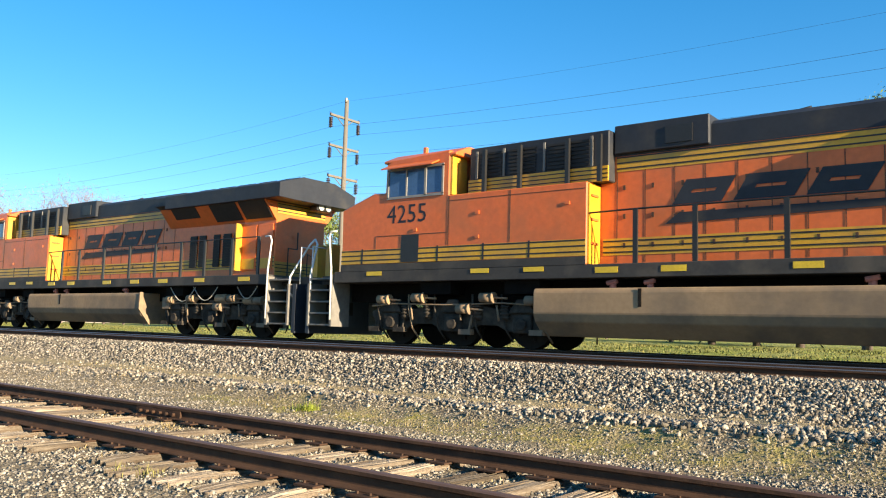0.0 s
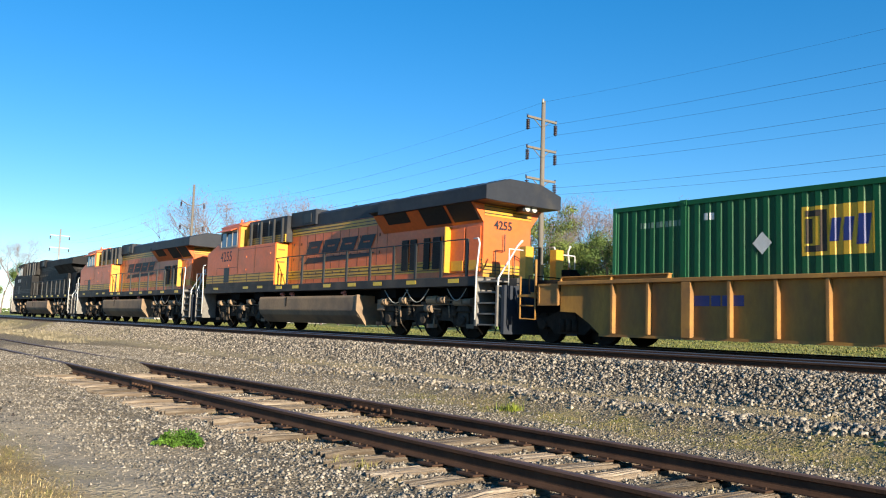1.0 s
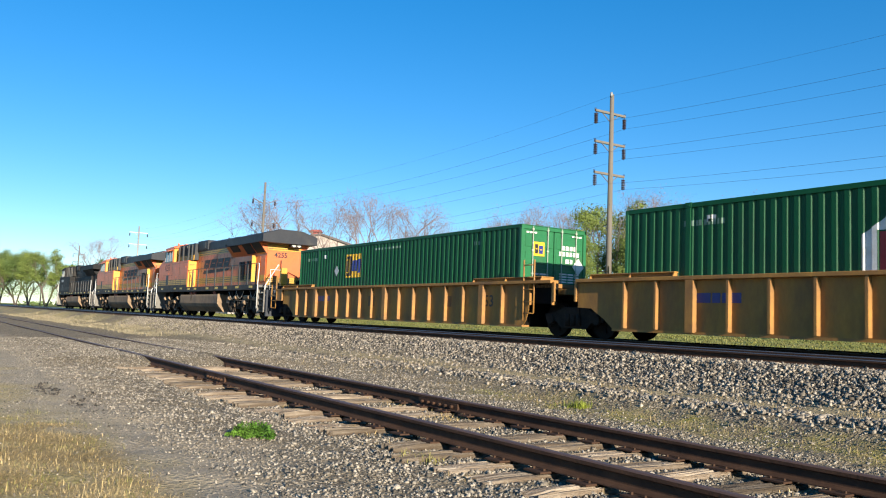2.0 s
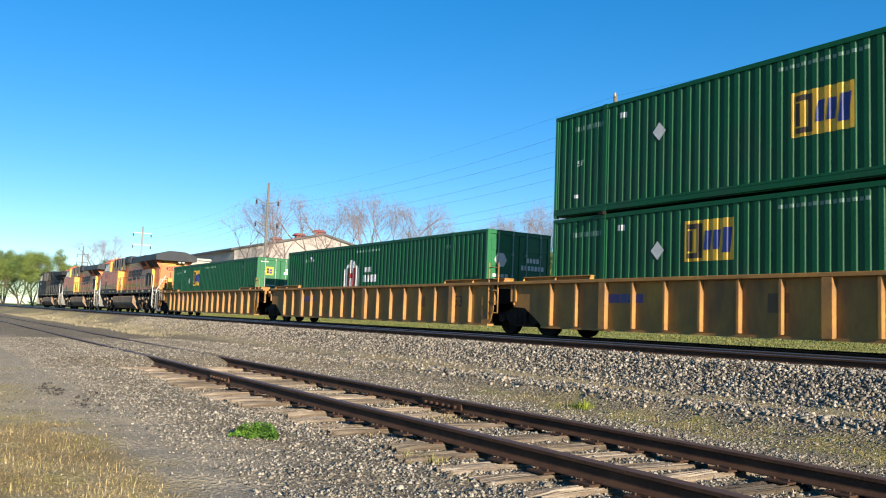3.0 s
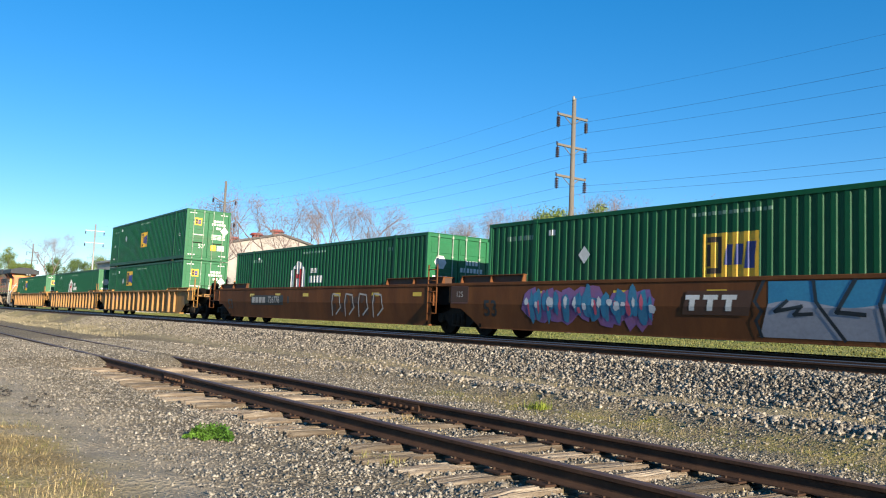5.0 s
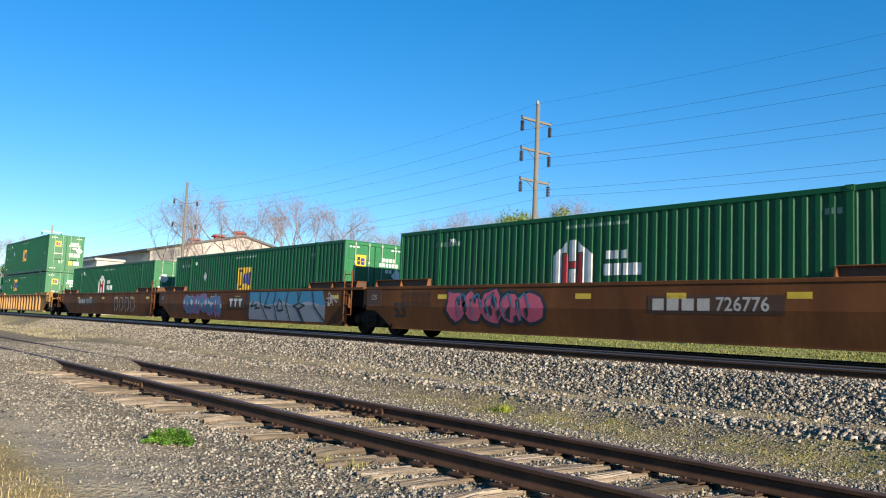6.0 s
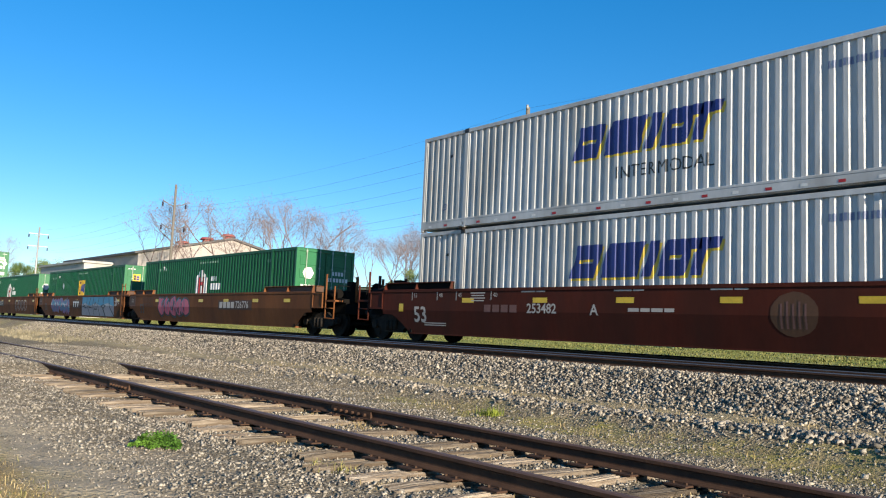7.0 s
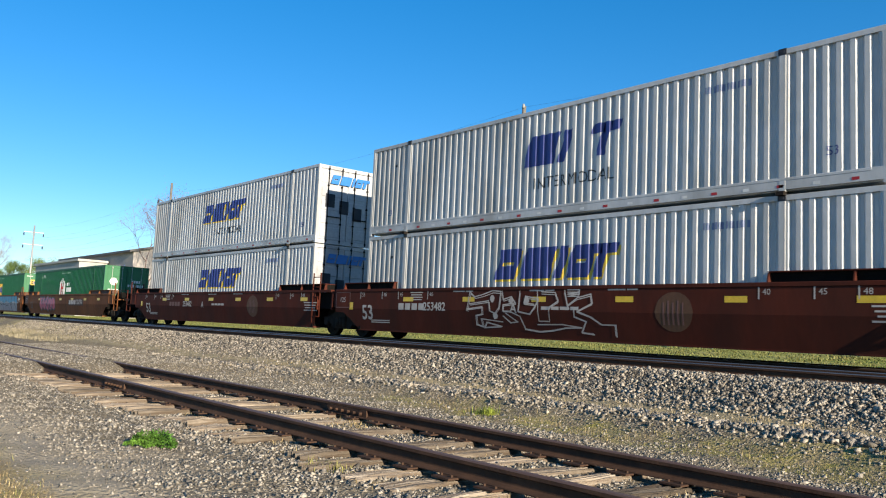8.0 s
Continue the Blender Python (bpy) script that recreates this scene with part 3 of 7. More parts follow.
def build_container(kind, label, group):
    m = M[kind]
    root = thing("container", label, "container", group)
    part("body", one_box(0.05, LONG - 0.08, -HALF + 0.07, HALF - 0.07, 0.05, TALL - 0.02), m, root)
    base = 0.3 if kind == "silver" else 0.24
    bm = B()
    prev = None
    for x, d in FOLDS[kind]:
        pair = (bm.verts.new((x, -HALF + 0.012 + d, base)), bm.verts.new((x, -HALF + 0.012 + d, TALL - 0.1)))
        if prev:
            bm.faces.new((prev[0], pair[0], pair[1], prev[1]))
        prev = pair
    side = finish("side_panel", bm, m)
    bm = B()
    box(bm, 0, LONG, -HALF, -HALF + 0.08, TALL - 0.11, TALL)
    top = finish("top_rail", bm, m, 0.006)
    bm = B()
    box(bm, 0, LONG, -HALF, -HALF + 0.1, 0.07, base + 0.01)
    box(bm, 0.3, LONG - 0.3, -HALF - 0.006, -HALF + 0.05, base - 0.05, base)
    bottom = finish("bottom_rail", bm, m, 0.004)
    bm = B()
    box(bm, -0.07, 0.07, -HALF - 0.004, -HALF + 0.1, 0.0, TALL)
    post = finish("post", bm, m, 0.006)
    bm = B()
    box(bm, -0.09, 0.09, -HALF - 0.01, -HALF + 0.16, TALL - 0.12, TALL + 0.012)
    box(bm, -0.045, 0.045, -HALF - 0.014, -HALF, TALL - 0.085, TALL - 0.035)
    casting = finish("corner_casting", bm, M["loco_dark"] if kind == "silver" else m, 0.006)
    bm = B()
    box(bm, 0, 0.11, -HALF, -HALF + 0.12, 0, TALL)
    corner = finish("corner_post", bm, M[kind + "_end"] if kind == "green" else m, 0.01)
    for turn in (0, 180):
        def spot(x):
            return pose(LONG if turn else 0, 0, 0, 0, 0, turn) @ pose(x, 0, 0)
        for name, mesh in (("side_panel", side), ("top_rail", top), ("bottom_rail", bottom)):
            share(name, mesh, root, spot(0))
        for x in POSTS:
            share("post", post, root, spot(x))
            share("corner_casting", casting, root, spot(x))
        share("corner_post", corner, root, spot(0))
        share("corner_post", corner, root, pose(0, 0, 0) @ Matrix.Diagonal((1, 1, 1, 1)) @ (pose(LONG - 0.11, 0, 0) if not turn else pose(0.11, 0, 0, 0, 0, 180)))
    bm = B()
    box(bm, 0, LONG, -HALF + 0.08, HALF - 0.08, TALL - 0.03, TALL - 0.01)
    part("roof", bm, m, root)
    bm = B()   # front wall, folded
    for i in range(9):
        y = -1.12 + i * 0.28
        box(bm, 0.0, 0.05, y - 0.08, y + 0.08, 0.2, TALL - 0.12)
    part("front_wall", bm, m, root)
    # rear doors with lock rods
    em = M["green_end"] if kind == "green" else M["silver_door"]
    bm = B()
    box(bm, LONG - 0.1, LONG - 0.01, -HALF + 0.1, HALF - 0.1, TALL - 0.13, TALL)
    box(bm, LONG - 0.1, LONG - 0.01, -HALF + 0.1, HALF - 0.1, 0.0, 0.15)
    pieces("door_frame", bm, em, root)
    for s in (-1, 1):
        bm = B()
        a, b = sorted((s * 0.02, s * (HALF - 0.12)))
        box(bm, LONG - 0.09, LONG - 0.04, a, b, 0.16, TALL - 0.14)
        for k in range(5):
            z = 0.25 + k * 0.5
            box(bm, LONG - 0.06, LONG - 0.025, a + 0.06, b - 0.06, z, z + 0.36)
        door = part("door", bm, em, root, bevel=0.008)
        for y in (0.28, 0.86):
            bm = B()
            tube(bm, (LONG + 0.01, s * y, 0.03), (LONG + 0.01, s * y, TALL - 0.03), 0.017, 8)
            for z in (0.12, 0.75, 1.45, 2.15, TALL - 0.12):
                box(bm, LONG - 0.03, LONG + 0.02, s * y - 0.035, s * y + 0.035, z - 0.025, z + 0.025)
            part("lock_rod", bm, M["rod"] if kind == "green" else M["steel"], door, "pale steel lock rod")
            bm = B()
            box(bm, LONG + 0.0, LONG + 0.03, s * y - 0.02, s * y + 0.4 * (-1 if y > 0.5 else 1) * s * 0.9, 0.98, 1.02)
            part("handle", bm, M["steel"], door)
    return root


def at_train(ob, x, z):
    ob.matrix_basis = pose(x, FAR_MAIN, RAIL + z)
    MOVERS.append((ob, x, FAR_MAIN, RAIL + z))
    return ob


STACK = 0.36
gsurf, gcuts = surface_of("green")
ssurf, scuts = surface_of("silver")
proto_green = build_container("green", "dark green folded-steel container riding in a well car", "containers on the train")
proto_silver = build_container("silver", "silver ribbed container with blue trade mark in a well car", "containers on the train")


def end_marks(c, upper=True):
    """Small white writing and the yellow panel on the rear doors."""
    mark("marking", rect(0.42, 0.42), M["gold"], c, LONG - 0.02, 2.2, y=-0.6, end=True, label="square yellow panel")
    b = B()
    slanted(b, -0.16, -0.14, 0.12, 0.28, 0.0)
    mark("marking", b, M["black"], c, LONG - 0.02, 2.2, y=-0.6, end=True, lift=0.008)
    b = B()
    slanted(b, -0.01, -0.14, 0.16, 0.24, 0.0)
    mark("marking", b, M["blue"], c, LONG - 0.02, 2.2, y=-0.6, end=True, lift=0.008)
    for z, ws in ((2.3, (0.12, 0.12, 0.12, 0.12)), (2.12, (0.1,) * 6), (1.9, (0.14, 0.1))):
        mark("marking", bars(ws, 0.13), M["white"], c, LONG - 0.02, z, y=0.6, end=True)
    b = B()
    poly(b, [(-0.24, 0), (0, -0.27), (0.24, 0), (0, 0.27)])
    mark("placard", b, M["white"], c, LONG + 0.012, 1.75, y=0.95, end=True, label="white diamond placard")
    for z in (1.5, 1.42, 1.34, 1.26):
        mark("marking", bars((0.3, 0.22, 0.2), 0.045), M["white"], c, LONG - 0.02, z, y=0.62, end=True)
    mark("marking", bars((0.3, 0.25), 0.05), M["white"], c, LONG - 0.02, 1.45, y=-0.6, end=True)
    mark("marking", text_bm("53'", 0.34), M["white"], c, LONG - 0.02, 0.8, y=-0.33, end=True)
    if upper:
        mark("sticker", rect(0.3, 0.32), M["gold"], c, LONG + 0.0, 0.75, y=0.35, end=True)
        mark("sticker", rect(0.42, 0.3), M["white"], c, LONG + 0.0, 0.75, y=0.78, end=True)
    for y in (-0.9, 0.9):
        mark("marking", bars((0.1, 0.12, 0.1), 0.06), M["white"], c, LONG - 0.02, 0.3, y=y, end=True)
        mark("marking", bars((0.1, 0.12, 0.1), 0.05), M["white"], c, LONG - 0.02, 2.68, y=y, end=True)


def shrink(bm, kx=0.6, kz=0.62):
    for v in bm.verts:
        v.co.x *= kx
        v.co.z *= kz


def green_marks(c, trade, upper=False, px_=5.2, pz_=2.02, gx_=6.9):
    def put(name, bm, mat_, x, z, lift=0.004, label=""):
        mark(name, bm, mat_, c, x, z, surf=gsurf, cuts=gcuts, lift=lift, label=label)
    put("marking", text_bm("53'", 0.22), M["white"], 1.05, 1.45 if upper else 0.72)
    put("marking", bars((0.07,) * 4 + (0.08,) * 6, 0.13), M["faint"], 1.35 if trade == "panel" else 2.4, 2.42)
    put("marking", text_bm("53'", 0.22), M["white"], LONG - 1.1, 1.45 if upper else 0.66)
    put("marking", bars((0.1, 0.05, 0.1), 0.12), M["faint"], LONG - 2.3, 2.45)
    put("marking", bars((0.09,) * 7 + (0.1,) * 4 + (0.09,) * 4, 0.08), M["faint"], 8.1, 2.6)
    put("marking", bars((0.12, 0.09), 0.15), M["white"], 2.6, 2.5)
    if trade == "panel":
        put("trade_panel", rect(1.36, 0.95), M["gold"], px_, pz_, label="square yellow panel with dark blue blocks")
        b = B()
        poly(b, [(-0.6, -0.4), (-0.2, -0.4), (-0.2, 0.4), (-0.6, 0.4), (-0.6, 0.28), (-0.32, 0.28), (-0.32, -0.28), (-0.6, -0.28)])
        poly(b, [(-0.6, -0.24), (-0.48, -0.24), (-0.48, 0.24), (-0.6, 0.24)])
        put("trade_panel", b, M["tie_dark"], px_, pz_, 0.008)
        b = B()
        slanted(b, -0.14, -0.22, 0.16, 0.44, 0.12, False)
        slanted(b, 0.1, -0.22, 0.16, 0.44, 0.12, False)
        slanted(b, 0.34, -0.3, 0.22, 0.56, 0.12, False)
        put("trade_panel", b, M["blue"], px_, pz_, 0.008)
        b = B()
        poly(b, [(-0.21, 0), (0, -0.23), (0.21, 0), (0, 0.23)])
        mark("placard", b, M["white"], c, 3.85, 1.85, y=-HALF + 0.006, label="white diamond placard")
    else:
        b = B()
        poly(b, [(-1.1, -0.75), (-0.62, -0.75), (-0.62, 0.75), (-1.1, 0.45)])
        poly(b, [(0.62, -0.75), (1.1, -0.75), (1.1, 0.45), (0.62, 0.75)])
        poly(b, [(-0.62, 0.55), (-0.28, 0.55), (-0.28, 1.0), (-0.62, 0.75)])
        poly(b, [(0.28, 0.55), (0.62, 0.55), (0.62, 0.75), (0.28, 1.0)])
        poly(b, [(-0.2, 0.2), (0.2, 0.2), (0.2, 1.05), (-0.2, 1.05)])
        poly(b, [(-0.2, -0.75), (0.2, -0.75), (0.2, -0.12), (-0.2, -0.12)])
        shrink(b)
        put("trade_shape", b, M["white"], gx_, 1.62, label="white gabled shape round a red block")
        b = B()
        poly(b, [(-0.56, -0.75), (-0.24, -0.75), (-0.24, 0.5), (-0.56, 0.5)])
        poly(b, [(0.24, -0.75), (0.56, -0.75), (0.56, 0.5), (0.24, 0.5)])
        poly(b, [(-0.24, -0.08), (0.24, -0.08), (0.24, 0.16), (-0.24, 0.16)])
        shrink(b)
        put("trade_shape", b, M["red"], gx_, 1.62)
        put("trade_shape", bars((0.2, 0.1, 0.2), 0.2, 0.06), M["white"], gx_ + 1.4, 1.85)
        put("trade_shape", bars((0.26, 0.22, 0.26, 0.22), 0.28, 0.05), M["white"], gx_ + 1.55, 1.5)
    for x in (0.9, 15.2):
        put("marking", bars((0.14,), 0.1), M["white"], x, 0.55)
    if trade == "panel":
        end_marks(c, upper)
    else:
        b = B()
        blob(b, 0, 0, 0.5, 0.5, random.Random(4), 6, 0.03)
        mark("trade_shape", b, M["white"], c, LONG - 0.02, 1.95, y=-0.75, end=True)
        for z in (1.45, 1.3):
            mark("marking", bars((0.12,) * 4, 0.1), M["white"], c, LONG - 0.02, z, y=-0.75, end=True)
        for z, k in ((2.0, 4), (1.75, 7)):
            mark("marking", bars((0.1,) * k, 0.15), M["white"], c, LONG - 0.02, z, y=0.55, end=True)


def silver_marks(c, upper, faded=False):
    def put(name, bm, mat_, x, z, lift=0.004, label=""):
        mark(name, bm, mat_, c, x, z, surf=ssurf, cuts=scuts, lift=lift, label=label)
    x0, size = 7.85, 0.8
    zc = 1.8
    for dx, dz, m_, lift in ((0.06, -0.06, M["reflector"], 0.003), (0, 0, M["blue"], 0.007)):
        b = B()
        xs = (0.0, 0.95, 2.15, 2.55, 3.4)
        for k, (x, w) in enumerate(zip(xs, (0.78, 1.05, 0.26, 0.72, 0.85))):
            if faded and (k in (0, 3) or dx):
                continue
            slanted(b, x - 2.1 + dx, -size / 2 + dz, w * (0.3 if k == 4 else 1) , size, 0.32, k in (0, 3))
            if k == 4:
                slanted(b, x - 2.25 + dx, size / 2 - 0.24 + dz, w, 0.24, 0.32, False)
                
        if b.verts:
            put("trade_shape", b, m_, x0 + 0.3, zc, lift, "leaning dark blue blocks edged in yellow" if not dx else "")
        else:
            b.free()
    if upper:
        put("marking", text_bm("INTERMODAL", 0.42), M["black"], 8.7, 0.92)
    put("marking", bars((0.06,) * 4 + (0.08,) * 6, 0.15), M["blue_faint"], 12.95, 2.4)
    put("marking", text_bm("53", 0.26), M["blue"], 1.08, 0.68)
    put("marking", text_bm("53", 0.26), M["blue"], 15.15, 0.72)
    put("marking", bars((0.16,), 0.08), M["black"], 1.3, 2.2)
    for i in range(22):
        x = 0.45 + i * 0.72
        mark("reflective_tape", rect(0.14, 0.06), M["red"] if i % 2 else M["white"], c, x, 0.14)
    # trade mark on the doors
    b = B()
    for k, x in enumerate((-0.85, -0.45, 0.05, 0.2, 0.55)):
        slanted(b, x, -0.17, (0.34, 0.44, 0.1, 0.3, 0.12)[k], 0.34, 0.3, k in (0, 3))
    slanted(b, 0.5, 0.06, 0.36, 0.11, 0.3, False)
    mark("trade_shape", b, M["lettering_light"], c, LONG + 0.035, 2.4, y=0.05, end=True)
    for k, y in enumerate((-0.75, -0.15, 0.45)):
        mark("sticker", rect(0.4, 0.5), M["loco_dark"], c, LONG - 0.02, 1.6 - 0.2 * k, y=y, end=True)


mats(blue_faint=material("worn_blue_lettering", (0.16, 0.2, 0.34), 0.5, scale=4), lettering_light=material("lettering_light_blue", (0.02, 0.17, 0.5), 0.45, scale=3))
FRONTS = (0.0, 20.3, 39.55, 63.56, 82.85, 102.33, 126.06, 145.66)
first = {"green": proto_green, "silver": proto_silver}


protos = {}
# copies are made before any mark is laid on the first one
plan = [("green", 0, 0, "panel"), ("green", 1, 0, "gable"), ("green", 2, 0, "panel"), ("green", 2, 1, "panel"), ("green", 3, 0, "gable"), ("green", 4, 0, "panel"),
        ("green", 5, 0, "gable"), ("silver", 6, 0, ""), ("silver", 6, 1, ""), ("silver", 7, 0, ""), ("silver", 7, 1, "")]
protos.update(first)
made = []
for kind, k, up, trade in plan:
    ob = copy_thing(protos[kind], pose(0, 0, 0)) if kind not in first else None
    if ob is None:
        first.pop(kind)
        ob = protos[kind]
    made.append(ob)
for ob, (kind, k, up, trade) in zip(made, plan):
    at_train(ob, FRONTS[k], STACK + up * 2.935)
for ob, (kind, k, up, trade) in zip(made, plan):
    pair = k in (2, 6, 7)
    where = ("stacked on top" if up else "under another one") if pair else "alone in a well"
    if kind == "green":
        mark_word = "yellow panel" if trade == "panel" else "red gable mark"
        ob["label"] = f"dark green ribbed container with {mark_word}, {where}"
        green_marks(ob, trade, bool(up), 8.1 if up or k == 4 else 5.35, 1.55 if up else 1.68 if k == 4 else 2.02, 7.35 if k == 5 else 6.75)
    else:
        ob["label"] = f"silver ribbed container with leaning blue blocks, {where}"
        silver_marks(ob, bool(up), faded=(k == 7 and up))
    if up:   # locks between the stacked boxes
        bm = B()
        for x in POSTS:
            for s in (-1, 1):
                box(bm, x - 0.08, x + 0.08, s * HALF - 0.1, s * HALF + 0.1, -0.05, 0.03)
        part("stacking_lock", bm, M["steel"], ob)


# ---- wheels ----
TURNING = []   # (wheelset, x, z, radius)


def wheelset_mesh(r, name):
    bm = B()
    tube(bm, (0, -1.0, 0), (0, 1.0, 0), 0.085, 10)
    for s in (-1, 1):
        y = s * 0.75
        a, b = y - 0.07, y + 0.07
        tube(bm, (0, a, 0), (0, b, 0), r, 28)
        tube(bm, (0, y - s * 0.09, 0), (0, y - s * 0.06, 0), r + 0.028, 28)
        tube(bm, (0, y + s * 0.05, 0), (0, y + s * 0.12, 0), 0.16, 12)
        for k in range(5):
            a2 = 2 * math.pi * k / 5
            c = Vector((math.cos(a2), 0, math.sin(a2)))
            tube(bm, Vector((0, y + s * 0.07, 0)) + c * r * 0.42, Vector((0, y + s * 0.082, 0)) + c * r * 0.72, 0.03, 6)
    return finish(name, bm, M["steel"])


WHEEL_LOCO, WHEEL_CAR = 0.53, 0.47
mesh_wl, mesh_wc = wheelset_mesh(WHEEL_LOCO, "wheelset"), wheelset_mesh(WHEEL_CAR, "wheelset")


# ---- well cars ----
def car_truck(car, x):
    """A two-axle truck: side frames with spring nests, bolster, wheelsets."""
    bm = B()
    for s in (-1, 1):
        y0, y1 = sorted((s * 0.9, s * 1.06))
        prism(bm, [(-1.2, 0.62), (-1.12, 0.42), (-0.72, 0.42), (-0.5, 0.24), (0.5, 0.24), (0.72, 0.42), (1.12, 0.42), (1.2, 0.62), (0.75, 0.68), (0.4, 0.82), (-0.4, 0.82), (-0.75, 0.68)], "y", y0, y1)
        for k in (-0.22, 0, 0.22):
            tube(bm, (k, s * 1.08, 0.3), (k, s * 1.08, 0.62), 0.08, 8)
        for k in (-0.915, 0.915):
            tube(bm, (k, s * 1.0, 0.47), (k, s * 1.14, 0.47), 0.13, 10)
    box(bm, -0.25, 0.25, -1.1, 1.1, 0.6, 0.8)
    t = part("truck", bm, M["truck"], car, at=pose(x, 0, 0), label="dusty two-axle truck")
    for k in (-0.915, 0.915):
        w = share("wheelset", mesh_wc, t, pose(k, 0, WHEEL_CAR))
        TURNING.append((w, k, WHEEL_CAR, WHEEL_CAR))


def car_unit(car, u, style, front_end, rear_end):
    """One well of an articulated car; its container's front is at u."""
    m = M[style]
    a, b = u - 0.28, u + LONG + 0.28          # foot of the side plates
    fa, fb = 1.3, 1.3 if rear_end else 0.24

    def foot(e, d, free):
        """Lower edge of the plate at one end, from the flat foot up to its end."""
        return [(e + d * 0.35, 0.52), (e + d * 0.8, 0.78), (e + d * 1.3, 0.8)] if free else [(e + d * 0.12, 0.4), (e + d * 0.24, 0.72)]
    lower = [(a, 0.26), (b, 0.26)] + foot(b, 1, rear_end)
    lower_left = foot(a, -1, True)[::-1]
    outline = lower + [(b + fb, 1.5), (a - fa, 1.5)] + lower_left
    if not rear_end:
        x0, x1 = b + fb + 0.01, b + 1.3
        for s in (-1, 1):
            y0, y1 = sorted((s * 1.2, s * 1.3))
            # bay in flat black, the shade of its recess put into the colour
            part("end_bay", one_box(x0, x1, y0, y1, 0.9, 1.458), M["under"], car)
            y0, y1 = sorted((s * 1.3, s * 1.42))
            for x in (x0, x1 - 0.04):
                part("bay_rib", one_box(x, x + 0.04, y0, y1, 0.86, 1.458), m, car)
    for s in (-1, 1):
        bm = B()
        if style == "yellow":
            y0, y1 = sorted((s * 1.36, s * 1.375))
            prism(bm, outline, "y", y0, y1)
        else:    # upper plate upright, lower plate drawn in
            y0, y1 = sorted((s * 1.435, s * 1.45))
            prism(bm, [(a - fa, 0.92), (b + fb, 0.92), (b + fb, 1.5), (a - fa, 1.5)], "y", y0, y1)
            low = [(x, z, 0) for x, z in [(a - fa, 0.92), (b + fb, 0.92)] + foot(b, 1, rear_end)[::-1] + [(b, 0.26), (a, 0.26)] + lower_left[::-1]]
            part("side_plate", bm, m, car)
            bm = B()
            low = [(x, z, 1.45 - (0.92 - z) / 0.66 * 0.13) for x, z, _ in low]
            for off in (0, -0.015):
                f = bm.faces.new([bm.verts.new((x, s * (w + off), z)) for x, z, w in low])
                if (f.normal_update() or f.normal.y) * s * (1 if off == 0 else -1) < 0:
                    f.normal_flip()
        part("side_plate" if style == "yellow" else "lower_plate", bm, M["yellow_panel"] if style == "yellow" else m, car)
        bm = B()
        y0, y1 = sorted((s * 1.2, s * 1.5)) if style == "yellow" else sorted((s * 1.3, s * 1.47))
        box(bm, a - 1.3, b + 1.3, y0, y1, 1.46, 1.55)
        part("top_chord", bm, m, car, bevel=0.01)
        bm = B()
        y0, y1 = sorted((s * 1.15, s * 1.42)) if style == "yellow" else sorted((s * 1.05, s * 1.32))
        box(bm, a, b, y0, y1, 0.22, 0.28)
        part("bottom_chord", bm, m, car)
        # raised sills over the trucks at both ends
        for x0, x1 in ((u - (1.55 if front_end else 1.1), u + 1.7), (u + LONG - 2.2, u + LONG + (1.55 if rear_end else 1.1))):
            lift_z = 1.66 if style == "yellow" else 1.76
            y0, y1 = sorted((s * 0.95, s * 1.34))
            # maroon and brown risers coloured dark: painted shade below the overhanging cap
            sill = part("raised_sill", one_box(x0 + 0.02, x1 - 0.02, y0, y1, 1.556, lift_z - 0.02), {"maroon": M["under"], "brown": M["brown_dark"]}.get(style, M["yellow_panel"]), car)
            y0, y1 = sorted((s * 0.95, s * 1.42))
            part("sill_cap", one_box(x0, x1, y0, y1, lift_z - 0.02, lift_z + 0.01), m, sill, bevel=0.008)
            for g0, g1 in ((x0, x0 + 0.03), (x1 - 0.03, x1), ((x0 + x1) / 2 - 0.015, (x0 + x1) / 2 + 0.015)):
                bm = B()
                prism(bm, [(s * 1.341, 1.556), (s * 1.46, 1.556), (s * 1.41, lift_z - 0.021), (s * 1.341, lift_z - 0.021)], "x", g0, g1)
                part("gusset", bm, m, sill)
    if style == "yellow":
        n = 16
        bm = B()
        prism(bm, [(-0.045, -1.376), (0.045, -1.376), (0.03, -1.485), (-0.03, -1.485)], "z", 0.3, 1.458)
        thin = finish("rib", bm, m)
        bm = B()
        prism(bm, [(-0.13, -1.376), (0.13, -1.376), (0.11, -1.5), (-0.11, -1.5)], "z", 0.26, 1.458)
        wide = finish("rib", bm, m)
        for i in range(n):
            x = u + 0.15 + i * 1.022
            for turn in (0, 180):
                share("rib", wide if i in (2, 8, 14) else thin, car, pose(x, 0, 0, 0, 0, turn))
    bm = B()
    box(bm, u - 0.2, u + LONG + 0.2, -1.2, 1.2, 0.24, 0.33)
    for x in (u - 0.25, u + LONG + 0.17):
        box(bm, x, x + 0.08, -1.34, 1.34, 0.26, 1.45)
    part("well_floor", bm, M["under"], car)
    for x, s, end in ((u, -1, front_end), (u + LONG, 1, rear_end)):
        def X(d):
            return x + s * d
        bm = B()
        lo, hi = sorted((X(1.0), X(3.0 if end else 1.7)))
        box(bm, lo, hi, -1.05, 1.05, 1.16, 1.32)
        box(bm, min(X(0.2), X(1.5)), max(X(0.2), X(1.5)), -1.3, 1.3, 1.34, 1.46)
        part("end_platform", bm, M["under"] if style != "yellow" else m, car, bevel=0.01)
